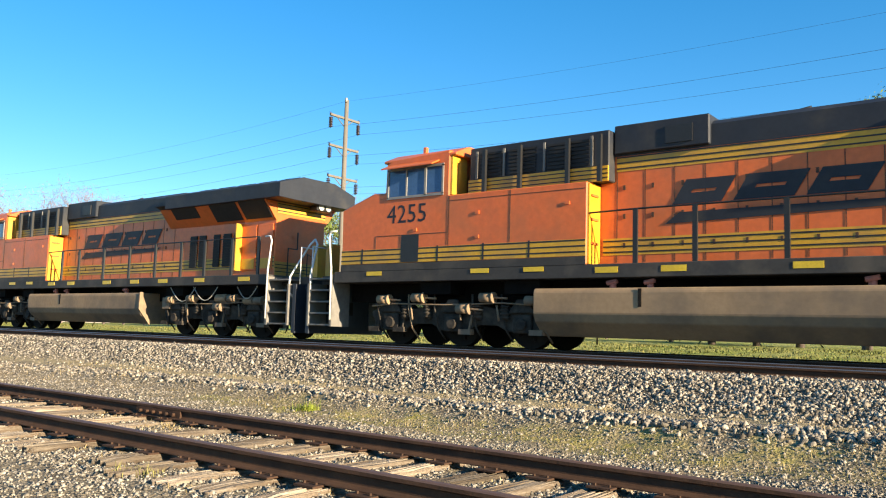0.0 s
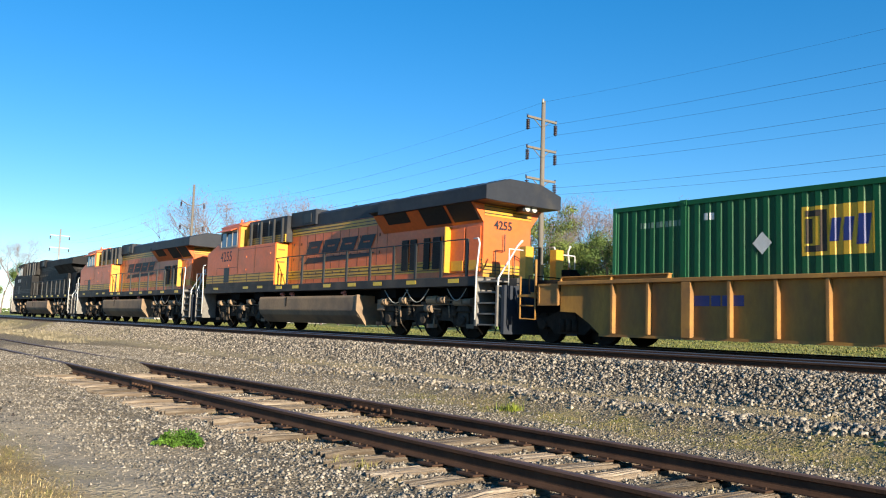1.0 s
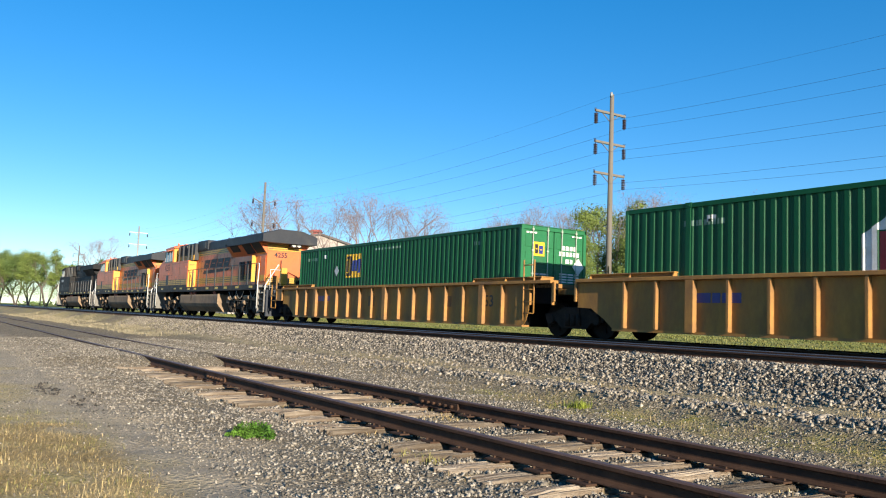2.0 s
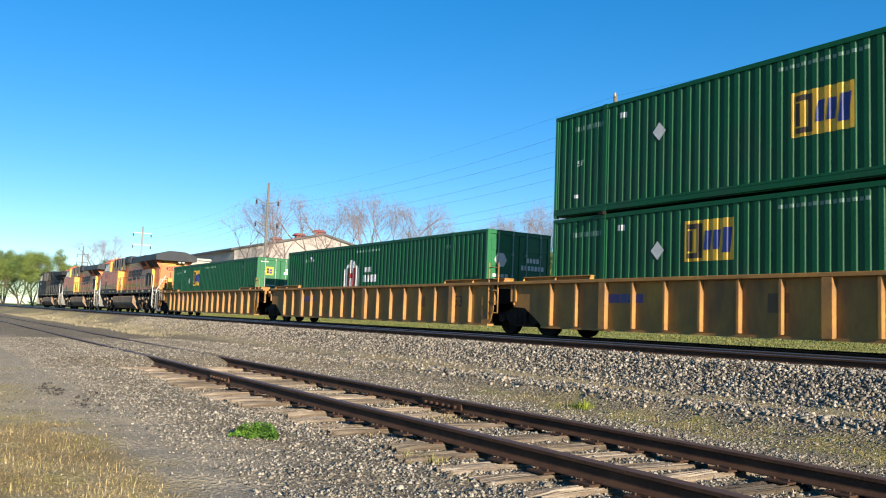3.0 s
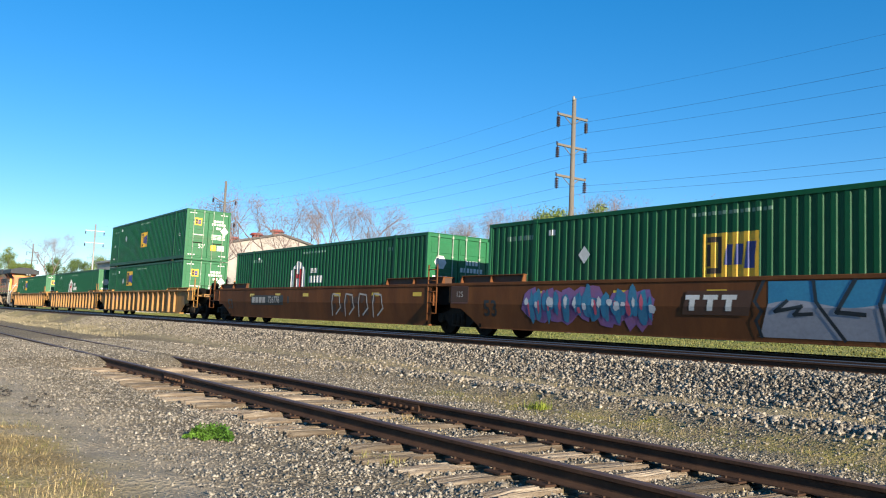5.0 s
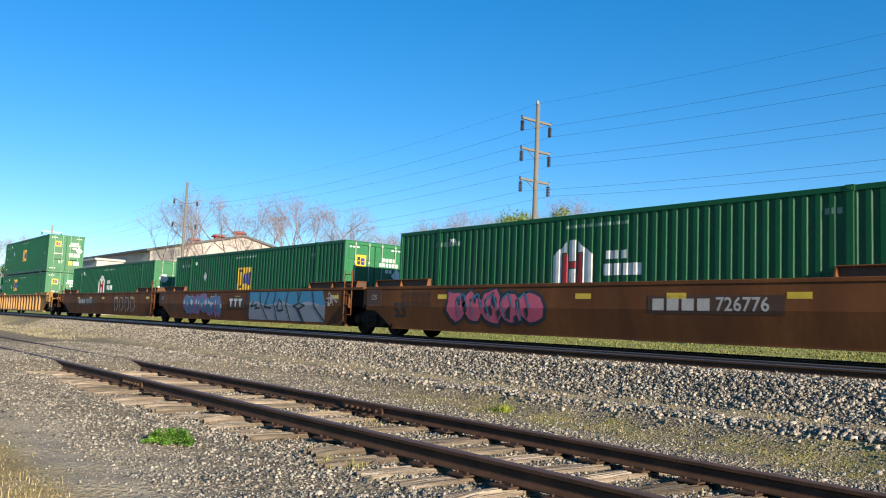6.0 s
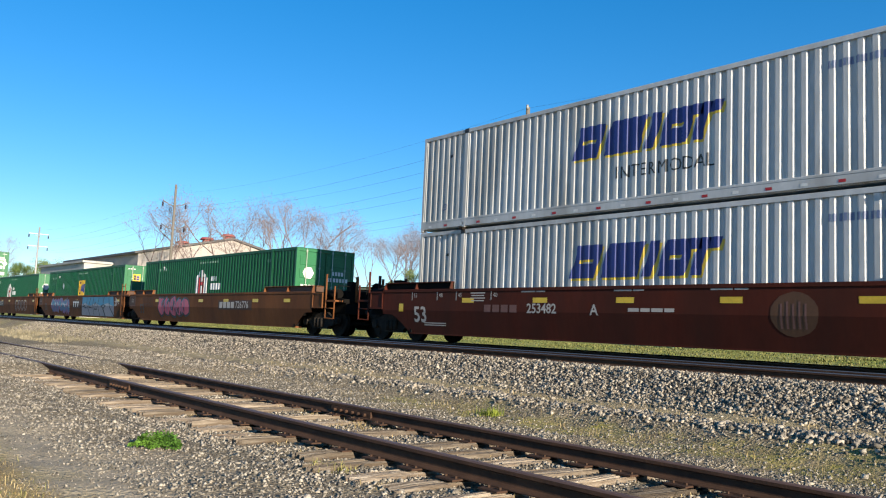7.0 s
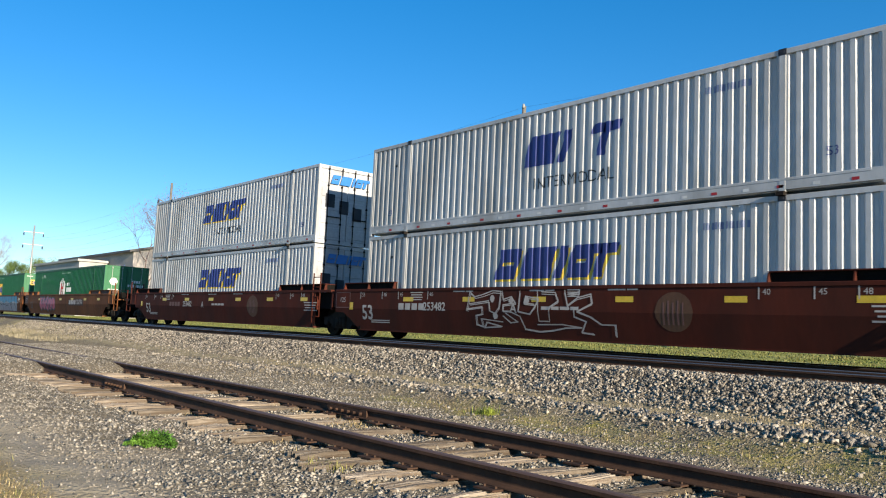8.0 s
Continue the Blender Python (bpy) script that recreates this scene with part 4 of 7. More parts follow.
        for y in (-1, 1):
            # framed panel on the corner
            bm = B()
            lo, hi = sorted((X(1.6), X(2.3 if end else 1.68)))
            y0, y1 = sorted((y * 1.38, y * 1.44))
            box(bm, lo, hi, y0, y1, 0.95, 1.5)
            panel = part("end_panel", bm, m, car, bevel=0.012)
            if end:
                bm = B()
                y0, y1 = sorted((y * 1.441, y * 1.465))
                for q in ((lo, hi, 1.45, 1.5), (lo, hi, 0.95, 1.0), (lo, lo + 0.05, 1.0, 1.45), (hi - 0.05, hi, 1.0, 1.45)):
                    box(bm, q[0], q[1], y0, y1, q[2], q[3])
                part("panel_frame", bm, m, panel)
            if end:
                bm = B()
                yy = y * 1.4
                pipe(bm, [(X(2.45), yy, 1.2), (X(2.45), yy, 2.15)], 0.035)
                box(bm, min(X(2.4), X(3.1)), max(X(2.4), X(3.1)), min(y * 1.1, y * 1.42), max(y * 1.1, y * 1.42), 1.18, 1.24)
                part("corner_post", bm, M["yellow"] if style == "yellow" else m, car)
                bm = B()
                pipe(bm, [(X(2.45), yy, 1.5), (X(2.45), yy, 0.6), (X(3.02), yy, 0.6), (X(3.02), yy, 1.72)], 0.028)
                pipe(bm, [(X(2.45), yy, 0.95), (X(3.02), yy, 0.95)], 0.022)
                part("step_ladder", bm, M["yellow"] if style == "yellow" else m, car)
                bm = B()
                pipe(bm, [(X(3.1), y * 0.55, 1.2), (X(3.1), y * 0.55, 2.1)], 0.05)
                part("end_post", bm, m, car)
            elif s > 0:
                bm = B()
                yy = y * 1.45
                for k in (0.35, 0.82):
                    pipe(bm, [(X(k), yy, 0.4 if k < 0.5 else 0.62), (X(k), yy, 2.15)], 0.025)
                for z in (0.62, 0.95, 1.3, 1.65, 2.0):
                    pipe(bm, [(X(0.35), yy, z), (X(0.82), yy, z)], 0.018)
                part("ladder", bm, m, car)
        if end:
            bm = B()
            tube(bm, (X(1.8), 0, 0.86), (X(3.55), 0, 0.86), 0.1, 8)
            box(bm, min(X(3.5), X(3.93)), max(X(3.5), X(3.93)), -0.2, 0.2, 0.68, 1.04)
            tube(bm, (X(3.3), 0.25, 0.8), (X(3.6), 0.3, 0.35), 0.035)
            part("coupler", bm, M["truck"], car, bevel=0.0)
            bm = B()   # brake gear on the platform
            box(bm, min(X(1.75), X(2.7)), max(X(1.75), X(2.7)), -0.7, 0.5, 1.32, 1.6)
            tube(bm, (X(1.9), -1.0, 1.48), (X(2.7), -1.0, 1.48), 0.16, 10)
            tube(bm, (X(1.9), 0.9, 1.5), (X(2.7), 0.9, 1.5), 0.18, 10)
            box(bm, min(X(2.2), X(2.5)), max(X(2.2), X(2.5)), -0.4, -0.1, 1.6, 1.95)
            pipe(bm, [(X(2.9), -1.2, 1.3), (X(2.9), -1.2, 1.75), (X(2.9), 1.2, 1.75), (X(2.9), 1.2, 1.3)], 0.022)
            box(bm, min(X(1.3), X(3.0)), max(X(1.3), X(3.0)), -0.9, 0.9, 0.78, 1.16)
            tube(bm, (X(2.8), 0.5, 1.7), (X(2.86), 0.5, 1.7), 0.26, 14)
            tube(bm, (X(2.8), 0.5, 1.3), (X(2.8), 0.5, 1.7), 0.05)
            part("brake_gear", bm, M["under"], car)
            car_truck(car, X(1.55))


def car_marks(car, u, style, k):
    side = -1.376 if style == "yellow" else -1.45
    rng = random.Random(30 + k)
    def put(name, bm, mat_, x, z, lift=0.004, label=""):
        # marks on the lower plate follow its slope
        for v in bm.verts:
            v.co.z += z
        ob = mark(name, bm, mat_, car, u + x, 0, y=side, lift=lift, label=label)
        if style != "yellow":
            if max(v.co.z for v in ob.data.vertices) > 0.92 > min(v.co.z for v in ob.data.vertices):
                b2 = B()
                b2.from_mesh(ob.data)
                bmesh.ops.bisect_plane(b2, geom=b2.verts[:] + b2.edges[:] + b2.faces[:], plane_co=(0, 0, 0.92), plane_no=(0, 0, 1))
                b2.to_mesh(ob.data)
                b2.free()
            for v in ob.data.vertices:
                if v.co.z < 0.92:
                    v.co.y += (0.92 - v.co.z) / 0.66 * 0.13
        return ob
    if style == "yellow":
        put("marking", text_bm("53", 0.5, 0.008), M["black"], LONG - 1.4, 0.95)
        put("marking", bars((0.4, 0.22, 0.5), 0.22), M["blue"], 2.9, 1.05)
        put("marking", rect(0.5, 0.4), M["faded"], 7.2, 0.95)
        put("marking", rect(0.4, 0.35), M["faded"], 12.5, 0.95)
        return
    light = M["white"] if style == "maroon" else M["black"]
    put("marking", text_bm("53", 0.64, 0.012), M["dusty_white"] if style == "maroon" else M["black"], 0.34 if k != 3 else -0.1, 0.78)
    for x in (2.5, 5.25, 7.9, 10.55, 13.3, 15.9):
        put("reflector", rect(0.5, 0.13), M["reflector"], x, 1.22)
    if k == 3:
        put("marking", rect(3.4, 0.42), M["black"], 4.1, 1.0)
        put("marking", bars((0.3, 0.3, 0.3, 0.3), 0.26, 0.08), M["dusty_white"], 3.25, 1.0, 0.008)
        put("marking", text_bm("726776", 0.4, 0.006), M["dusty_white"], 4.85, 1.0, 0.008)
        put("marking", text_bm("B", 0.4, 0.01), M["black"], 6.3, 1.0)
    if k == 5:
        put("marking", rect(3.2, 0.4), M["brown_dark"], 11.4, 1.03)
        put("marking", bars((0.3, 0.3, 0.3, 0.3), 0.26, 0.08), M["dusty_white"], 10.65, 1.03, 0.008)
        put("marking", text_bm("726776", 0.4, 0.006), M["dusty_white"], 12.1, 1.03, 0.008)
    if style == "maroon":
        for x, w in ((0.1, "53"), (1.3, "48"), (2.15, "45"), (3.6, "40"), (LONG - 2.2, "40"), (LONG - 1.1, "45"), (LONG - 0.3, "48")):
            put("marking", text_bm(w, 0.17), M["dusty_white"], x, 1.36)
            put("marking", rect(0.03, 0.24), M["dusty_white"], x - 0.16, 1.34)
        for i in range(4):
            put("marking", rect(0.6 - 0.08 * (i % 2), 0.03), M["dusty_white"], 2.9, 1.42 - i * 0.07)
        for i in range(4):
            put("marking", rect(0.9 - 0.1 * (i % 3), 0.035), M["dusty_white"], LONG + 0.2, 1.1 - i * 0.09)
        put("marking", rect(1.0, 0.03), M["dusty_white"], 1.0, 0.56)
        put("marking", rect(1.0, 0.03), M["dusty_white"], 1.0, 0.5)
        put("marking", rect(0.22, 0.24), M["reflector"], -0.6, 1.0)
        put("marking", bars((0.26, 0.26, 0.26, 0.26), 0.2, 0.07), M["maroon_pale"] if k == 6 else M["dusty_white"], 2.65 if k == 7 else 3.8, 1.0)
        put("marking", text_bm("253482", 0.34, 0.006), M["dusty_white"], 3.75 if k == 7 else 5.3, 1.0)
        put("marking", text_bm("A", 0.36, 0.006), M["dusty_white"], 7.0, 0.98)
        put("marking", bars((0.3, 0.25, 0.3, 0.25), 0.08), M["dusty_white"], 8.6, 1.0)
        for i, x in enumerate((5.0, 8.0, 10.5)):
            put("marking", bars((0.5, 0.3), 0.05), M["dusty_white"], x, 1.45)
        b = B()
        blob(b, 0, 0, 0.95, 0.85, rng, 20, 0.02)
        put("round_mark", b, M["maroon_gold"], 11.85, 0.95, label="faded round gold mark")
        b = B()
        for i in range(5):
            stroke(b, [(-0.25 + 0.12 * i, -0.26), (-0.25 + 0.12 * i, 0.18 + 0.04 * (i % 2))], 0.04)
        put("round_mark", b, M["maroon_pale"], 11.85, 0.95, 0.008)
    # numbered, framed panel where two wells join
    if k in (4, 5, 7):
        b = rect(0.8, 0.46)
        # brown cars get a darker brown here, standing for the recess's shade
        put("corner_panel", b, M["brown_dark"] if style == "brown" else M["maroon"], -1.1, 1.2, 0.012)
        put("marking", text_bm("125", 0.24), M["dusty_white"], -1.1, 1.2, 0.016)
        b = B()
        stroke(b, [(-0.42, -0.25), (0.42, -0.25), (0.42, 0.25), (-0.42, 0.25), (-0.42, -0.25)], 0.03)
        put("panel_edge", b, M["maroon_pale"], -1.1, 1.2, 0.009)
    # graffiti, in layers
    if k == 3:
        b = B()
        for i in range(16):
            blob(b, rng.uniform(-1.7, 1.7), rng.uniform(-0.3, 0.3), 0.3, 0.3, rng, 8)
        put("graffiti", b, M["brown_dark"], 11.6, 0.85, 0.005)
        b = B()
        for i in range(4):
            x = -1.5 + i
            stroke(b, [(x, -0.4), (x + 0.1, 0.4), (x + 0.6, 0.35), (x + 0.7, -0.1), (x + 0.3, -0.35)], 0.06)
        put("graffiti", b, M["dusty_white"], 11.6, 0.85, 0.009, "pale outlined graffiti")
    if k == 4:
        for count, w, h, m_, lift in ((16, (0.5, 0.8), (0.7, 1.0), "spray_violet", 0.005), (13, (0.2, 0.38), (0.6, 0.95), "spray_teal", 0.008), (16, (0.1, 0.24), (0.3, 0.6), "spray_sky", 0.011), (12, (0.06, 0.16), (0.15, 0.4), "spray_pink", 0.013), (14, (0.08, 0.2), (0.1, 0.3), "spray_white", 0.015)):
            b = B()
            for i in range(count):
                blob(b, -2.2 + 4.3 * (i + rng.uniform(0, 1)) / count, rng.uniform(-0.12, 0.12), rng.uniform(*w), min(rng.uniform(*h), 0.86), rng, 11, 0.25)
            put("graffiti", b, M[m_], 4.1, 0.9, lift, "blue and violet graffiti in upright strokes")
        b = B()
        poly(b, [(-0.9, -0.26), (0.75, -0.26), (0.9, 0.26), (-0.75, 0.26)])
        put("trade_shape", b, M["brown_dark"], 7.9, 1.0, 0.013)
        b = B()
        for i in range(3):
            slanted(b, -0.66 + i * 0.46, -0.17, 0.14, 0.34, 0.15, False)
            slanted(b, -0.74 + i * 0.46, 0.07, 0.36, 0.1, 0.15, False)
        put("trade_shape", b, M["white"], 7.85, 1.0, 0.017)
        for z0, z1, m_ in ((0.05, 0.5, "spray_sky"), (-0.62, 0.05, "spray_lilac")):
            b = B()
            n = 32
            def edge(z, i):
                f = i / n
                return -3.0 + f * (6.2 - 0.5 * max(0, z)) - 0.25 * (z < -0.3), z + (0.07 * math.sin(i * 0.55) if abs(z - 0.05) < 0.01 else 0)
            for i in range(n):
                poly(b, [edge(z0, i), edge(z0, i + 1), edge(z1, i + 1), edge(z1, i)])
            put("graffiti", b, M[m_], 12.1, 0.94, 0.005, "blue and grey block graffiti with black outlines")
        b = B()
        stroke(b, [(-3.0, 0.5), (-3.2, 0.1), (-3.05, -0.1), (-3.2, -0.3), (-3.1, -0.6)], 0.07)
        stroke(b, [(-2.5, 0.1), (-2.75, -0.1), (-2.2, 0.0), (-2.35, -0.16), (-2.0, -0.14)], 0.07)
        stroke(b, [(-1.95, 0.5), (-1.9, 0.1), (-1.4, -0.62)], 0.07)
        stroke(b, [(-1.15, 0.5), (-1.5, -0.1), (-1.0, -0.14)], 0.08)
        stroke(b, [(-0.55, 0.5), (-0.7, 0.05), (-0.6, -0.62)], 0.07)
        stroke(b, [(-0.45, -0.1), (-0.25, 0.2), (-0.02, 0.05), (0.0, -0.22), (-0.4, -0.24), (-0.45, -0.1)], 0.07)
        stroke(b, [(0.45, 0.5), (0.3, 0.0), (0.5, -0.62)], 0.07)
        stroke(b, [(0.9, -0.05), (1.35, 0.05), (1.75, -0.02), (1.3, -0.16), (0.9, -0.05)], 0.06)
        stroke(b, [(1.2, 0.5), (1.3, 0.1), (1.45, 0.5)], 0.07)
        stroke(b, [(1.25, -0.2), (1.5, -0.62)], 0.14)
        stroke(b, [(2.3, 0.5), (2.5, -0.1), (3.1, -0.6)], 0.08)
        put("graffiti", b, M["spray_dark"], 12.0, 0.94, 0.013)
        b = B()
        for i in range(8):
            stroke(b, [(rng.uniform(-0.4, 0.4), rng.uniform(-0.25, 0.25)) for _ in range(4)], 0.03)
        put("graffiti", b, M["dusty_white"], 15.7, 1.15, 0.006)
    if k == 5:
        for dx, dz, grow, m_, lift in ((0.0, 0, 0.2, "spray_dark", 0.005), (0, 0, 0.0, "spray_pink", 0.009)):
            b = B()
            for i in range(5):
                blob(b, -1.5 + i * 0.75, 0.04 * (-1) ** i, 0.85 + grow, 0.85 + grow, random.Random(70 + i), 11, 0.22)
            put("graffiti", b, M[m_], 4.6, 0.92, lift, "pink graffiti outlined in black")
        b = B()
        for i in range(14):
            blob(b, rng.uniform(-1.6, 1.6), rng.uniform(-0.3, 0.3), 0.14, 0.28, rng, 7, 0.4)
        put("graffiti", b, M["spray_dark"], 4.6, 0.92, 0.013)
        b = B()
        for i in range(5):
            x = -1.4 + 0.62 * i
            stroke(b, [(x, -0.3), (x - 0.1, 0.2), (x + 0.2, 0.4), (x + 0.35, 0.0)], 0.05)
        put("graffiti", b, M["spray_teal"], 4.65, 0.92, 0.016)
        b = B()
        for i in range(12):
            x, z = -0.9 + 0.26 * (i % 6), 0.12 if i < 6 else -0.14
            stroke(b, [(x, z - 0.1), (x + 0.05, z + 0.1), (x + 0.16, z + 0.05), (x + 0.12, z - 0.1)], 0.04)
        put("graffiti", b, M["brown_dark"], 1.35, 1.15, 0.006)

    if k == 7:
        b = B()
        def line(*pts):
            stroke(b, [(-2.4 + 5.1 * p, 0.52 - 1.08 * q) for p, q in pts], 0.03)
            stroke(b, [(-2.35 + 5.02 * p, 0.46 - 1.0 * q) for p, q in pts], 0.022)
        line((0.0, 0.5), (0.02, 0.02), (0.06, 0.15), (0.12, 0.1), (0.2, 0.0), (0.26, 0.02), (0.25, 0.42), (0.22, 0.56), (0.18, 0.5), (0.17, 0.25), (0.02, 0.33))
        line((0.0, 0.46), (0.12, 0.4), (0.12, 0.58), (0.07, 0.62), (0.07, 0.85), (0.12, 0.9), (0.11, 0.7), (0.27, 0.76))
        line((0.27, 0.02), (0.28, 0.22), (0.34, 0.15), (0.37, 0.3), (0.28, 0.35), (0.28, 0.5), (0.33, 0.5), (0.4, 0.62), (0.43, 0.9))
        line((0.4, 0.02), (0.39, 0.5), (0.47, 0.56), (0.5, 0.42), (0.53, 0.2), (0.44, 0.14), (0.43, 0.3), (0.5, 0.33))
        line((0.52, 0.02), (0.53, 0.72), (0.6, 0.72), (0.6, 0.4), (0.66, 0.25), (0.64, 0.06), (0.55, 0.04))
        line((0.7, 0.02), (0.72, 0.35), (0.78, 0.18), (0.86, 0.1), (0.87, 0.3), (0.78, 0.48), (0.86, 0.6), (0.92, 0.76), (1.0, 0.76), (1.0, 1.0))
        line((0.72, 0.0), (0.79, 0.0), (0.79, 0.1), (0.72, 0.1), (0.79, 0.05))
        line((0.76, 0.4), (0.76, 0.6), (0.83, 0.7), (0.8, 0.95), (0.87, 0.98))
        line((0.28, 0.62), (0.33, 0.78), (0.38, 0.75), (0.3, 0.55))
        line((0.15, 0.78), (0.26, 0.88), (0.13, 0.92), (0.15, 0.78))
        line((0.43, 0.92), (0.53, 0.97), (0.62, 0.93), (0.7, 0.86), (0.8, 0.84), (0.68, 0.78), (0.52, 0.8))
        for p, q in ((0.2, 0.2), (0.34, 0.24), (0.45, 0.24), (0.22, 0.62)):
            blob(b, -2.4 + 5.1 * p, 0.52 - 1.08 * q, 0.18, 0.2, rng, 9, 0.2)
        put("graffiti", b, M["dusty_white"], 7.6, 0.93, 0.011, "white outlined graffiti")


mats(
    faded=material("faded_patch", (0.17, 0.09, 0.035), 0.7, scale=3),
    dusty_white=material("dusty_white", (0.5, 0.46, 0.42), 0.7, second=(0.36, 0.31, 0.28), scale=5),
    brown_dark=material("dark_brown_patch", (0.075, 0.034, 0.018), 0.7, scale=3),
    maroon_pale=material("faded_maroon_mark", (0.17, 0.08, 0.065), 0.7, scale=3),
    maroon_gold=material("faded_gold_mark", (0.105, 0.045, 0.018), 0.7, scale=3),
    spray_teal=material("teal_spray", (0.035, 0.2, 0.32), 0.5, second=(0.03, 0.13, 0.26), scale=2),
    spray_violet=material("violet_spray", (0.16, 0.1, 0.3), 0.5, second=(0.3, 0.09, 0.16), scale=2),
    spray_sky=material("blue_spray", (0.03, 0.21, 0.36), 0.5, second=(0.02, 0.15, 0.3), scale=2),
    spray_lilac=material("lilac_grey_spray", (0.3, 0.31, 0.36), 0.5, second=(0.23, 0.24, 0.29), scale=1.5),
    spray_white=material("white_spray", (0.55, 0.57, 0.6), 0.5, second=(0.45, 0.48, 0.52), scale=2),
    spray_dark=material("black_spray", (0.015, 0.025, 0.035), 0.5, scale=2),
    spray_pink=material("pink_spray", (0.55, 0.1, 0.16), 0.5, second=(0.45, 0.06, 0.12), scale=2),
)


def build_car(style, ks, label):
    car = thing("well_car", label, "freight car", "well cars of the train")
    base = FRONTS[ks[0]]
    for i, k in enumerate(ks):
        u = FRONTS[k] - base
        car_unit(car, u, style, i == 0, i == len(ks) - 1 and k != 7)
        car_marks(car, u, style, k)
        if i:
            car_truck(car, u - (FRONTS[k] - FRONTS[ks[i - 1]] - LONG) / 2)
            bm = B()
            g = FRONTS[k] - FRONTS[ks[i - 1]] - LONG
            box(bm, u - g + 0.9, u - 0.9, -0.45, 0.45, 0.82, 1.15)
            part("articulation", bm, M["under"], car)
    at_train(car, base, 0)
    return car


build_car("yellow", (0, 1, 2), "dusty yellow ribbed well car in three joined units")
build_car("brown", (3, 4, 5), "rust-brown smooth-sided well car sprayed with graffiti")
build_car("maroon", (6, 7), "maroon smooth-sided well car with white stencilled marks")
# ---- locomotives ----
mats(
    # blue base colour stands in for sky reflected in the panes
    glass=material("cab_glass", (0.05, 0.11, 0.24), 0.06, scale=2),
    frame_grey=material("pale_window_frame", (0.24, 0.23, 0.22), 0.5, scale=5),
    loco_sill=material("dusty_dark_sill", (0.04, 0.039, 0.04), 0.65, second=(0.06, 0.056, 0.052), scale=1.5, grime=(0.1, 0.085, 0.07), grime_amount=0.35, gloss=0.25),
    loco_truck=material("dusty_loco_truck", (0.04, 0.034, 0.029), 0.85, second=(0.1, 0.083, 0.066), scale=3.5, amount=0.9, bump=0.3, grime=(0.014, 0.012, 0.011), grime_amount=0.5, gloss=0.15),
    rail_white=material("white_handrail", (0.75, 0.75, 0.73), 0.5, scale=6),
    step_grey=material("step_grey", (0.2, 0.19, 0.175), 0.7, scale=4, grime=(0.1, 0.09, 0.08), grime_amount=0.5),
    blue_dark=material("hose_navy", (0.02, 0.026, 0.04), 0.6, scale=3),
    cable=material("pale_cable", (0.4, 0.38, 0.34), 0.7, scale=5),
    lamp=material("headlight_lens", (0.6, 0.6, 0.55), 0.15, scale=3),
    cap_pink=material("faded_red_cap", (0.45, 0.17, 0.14), 0.7, scale=5),
)


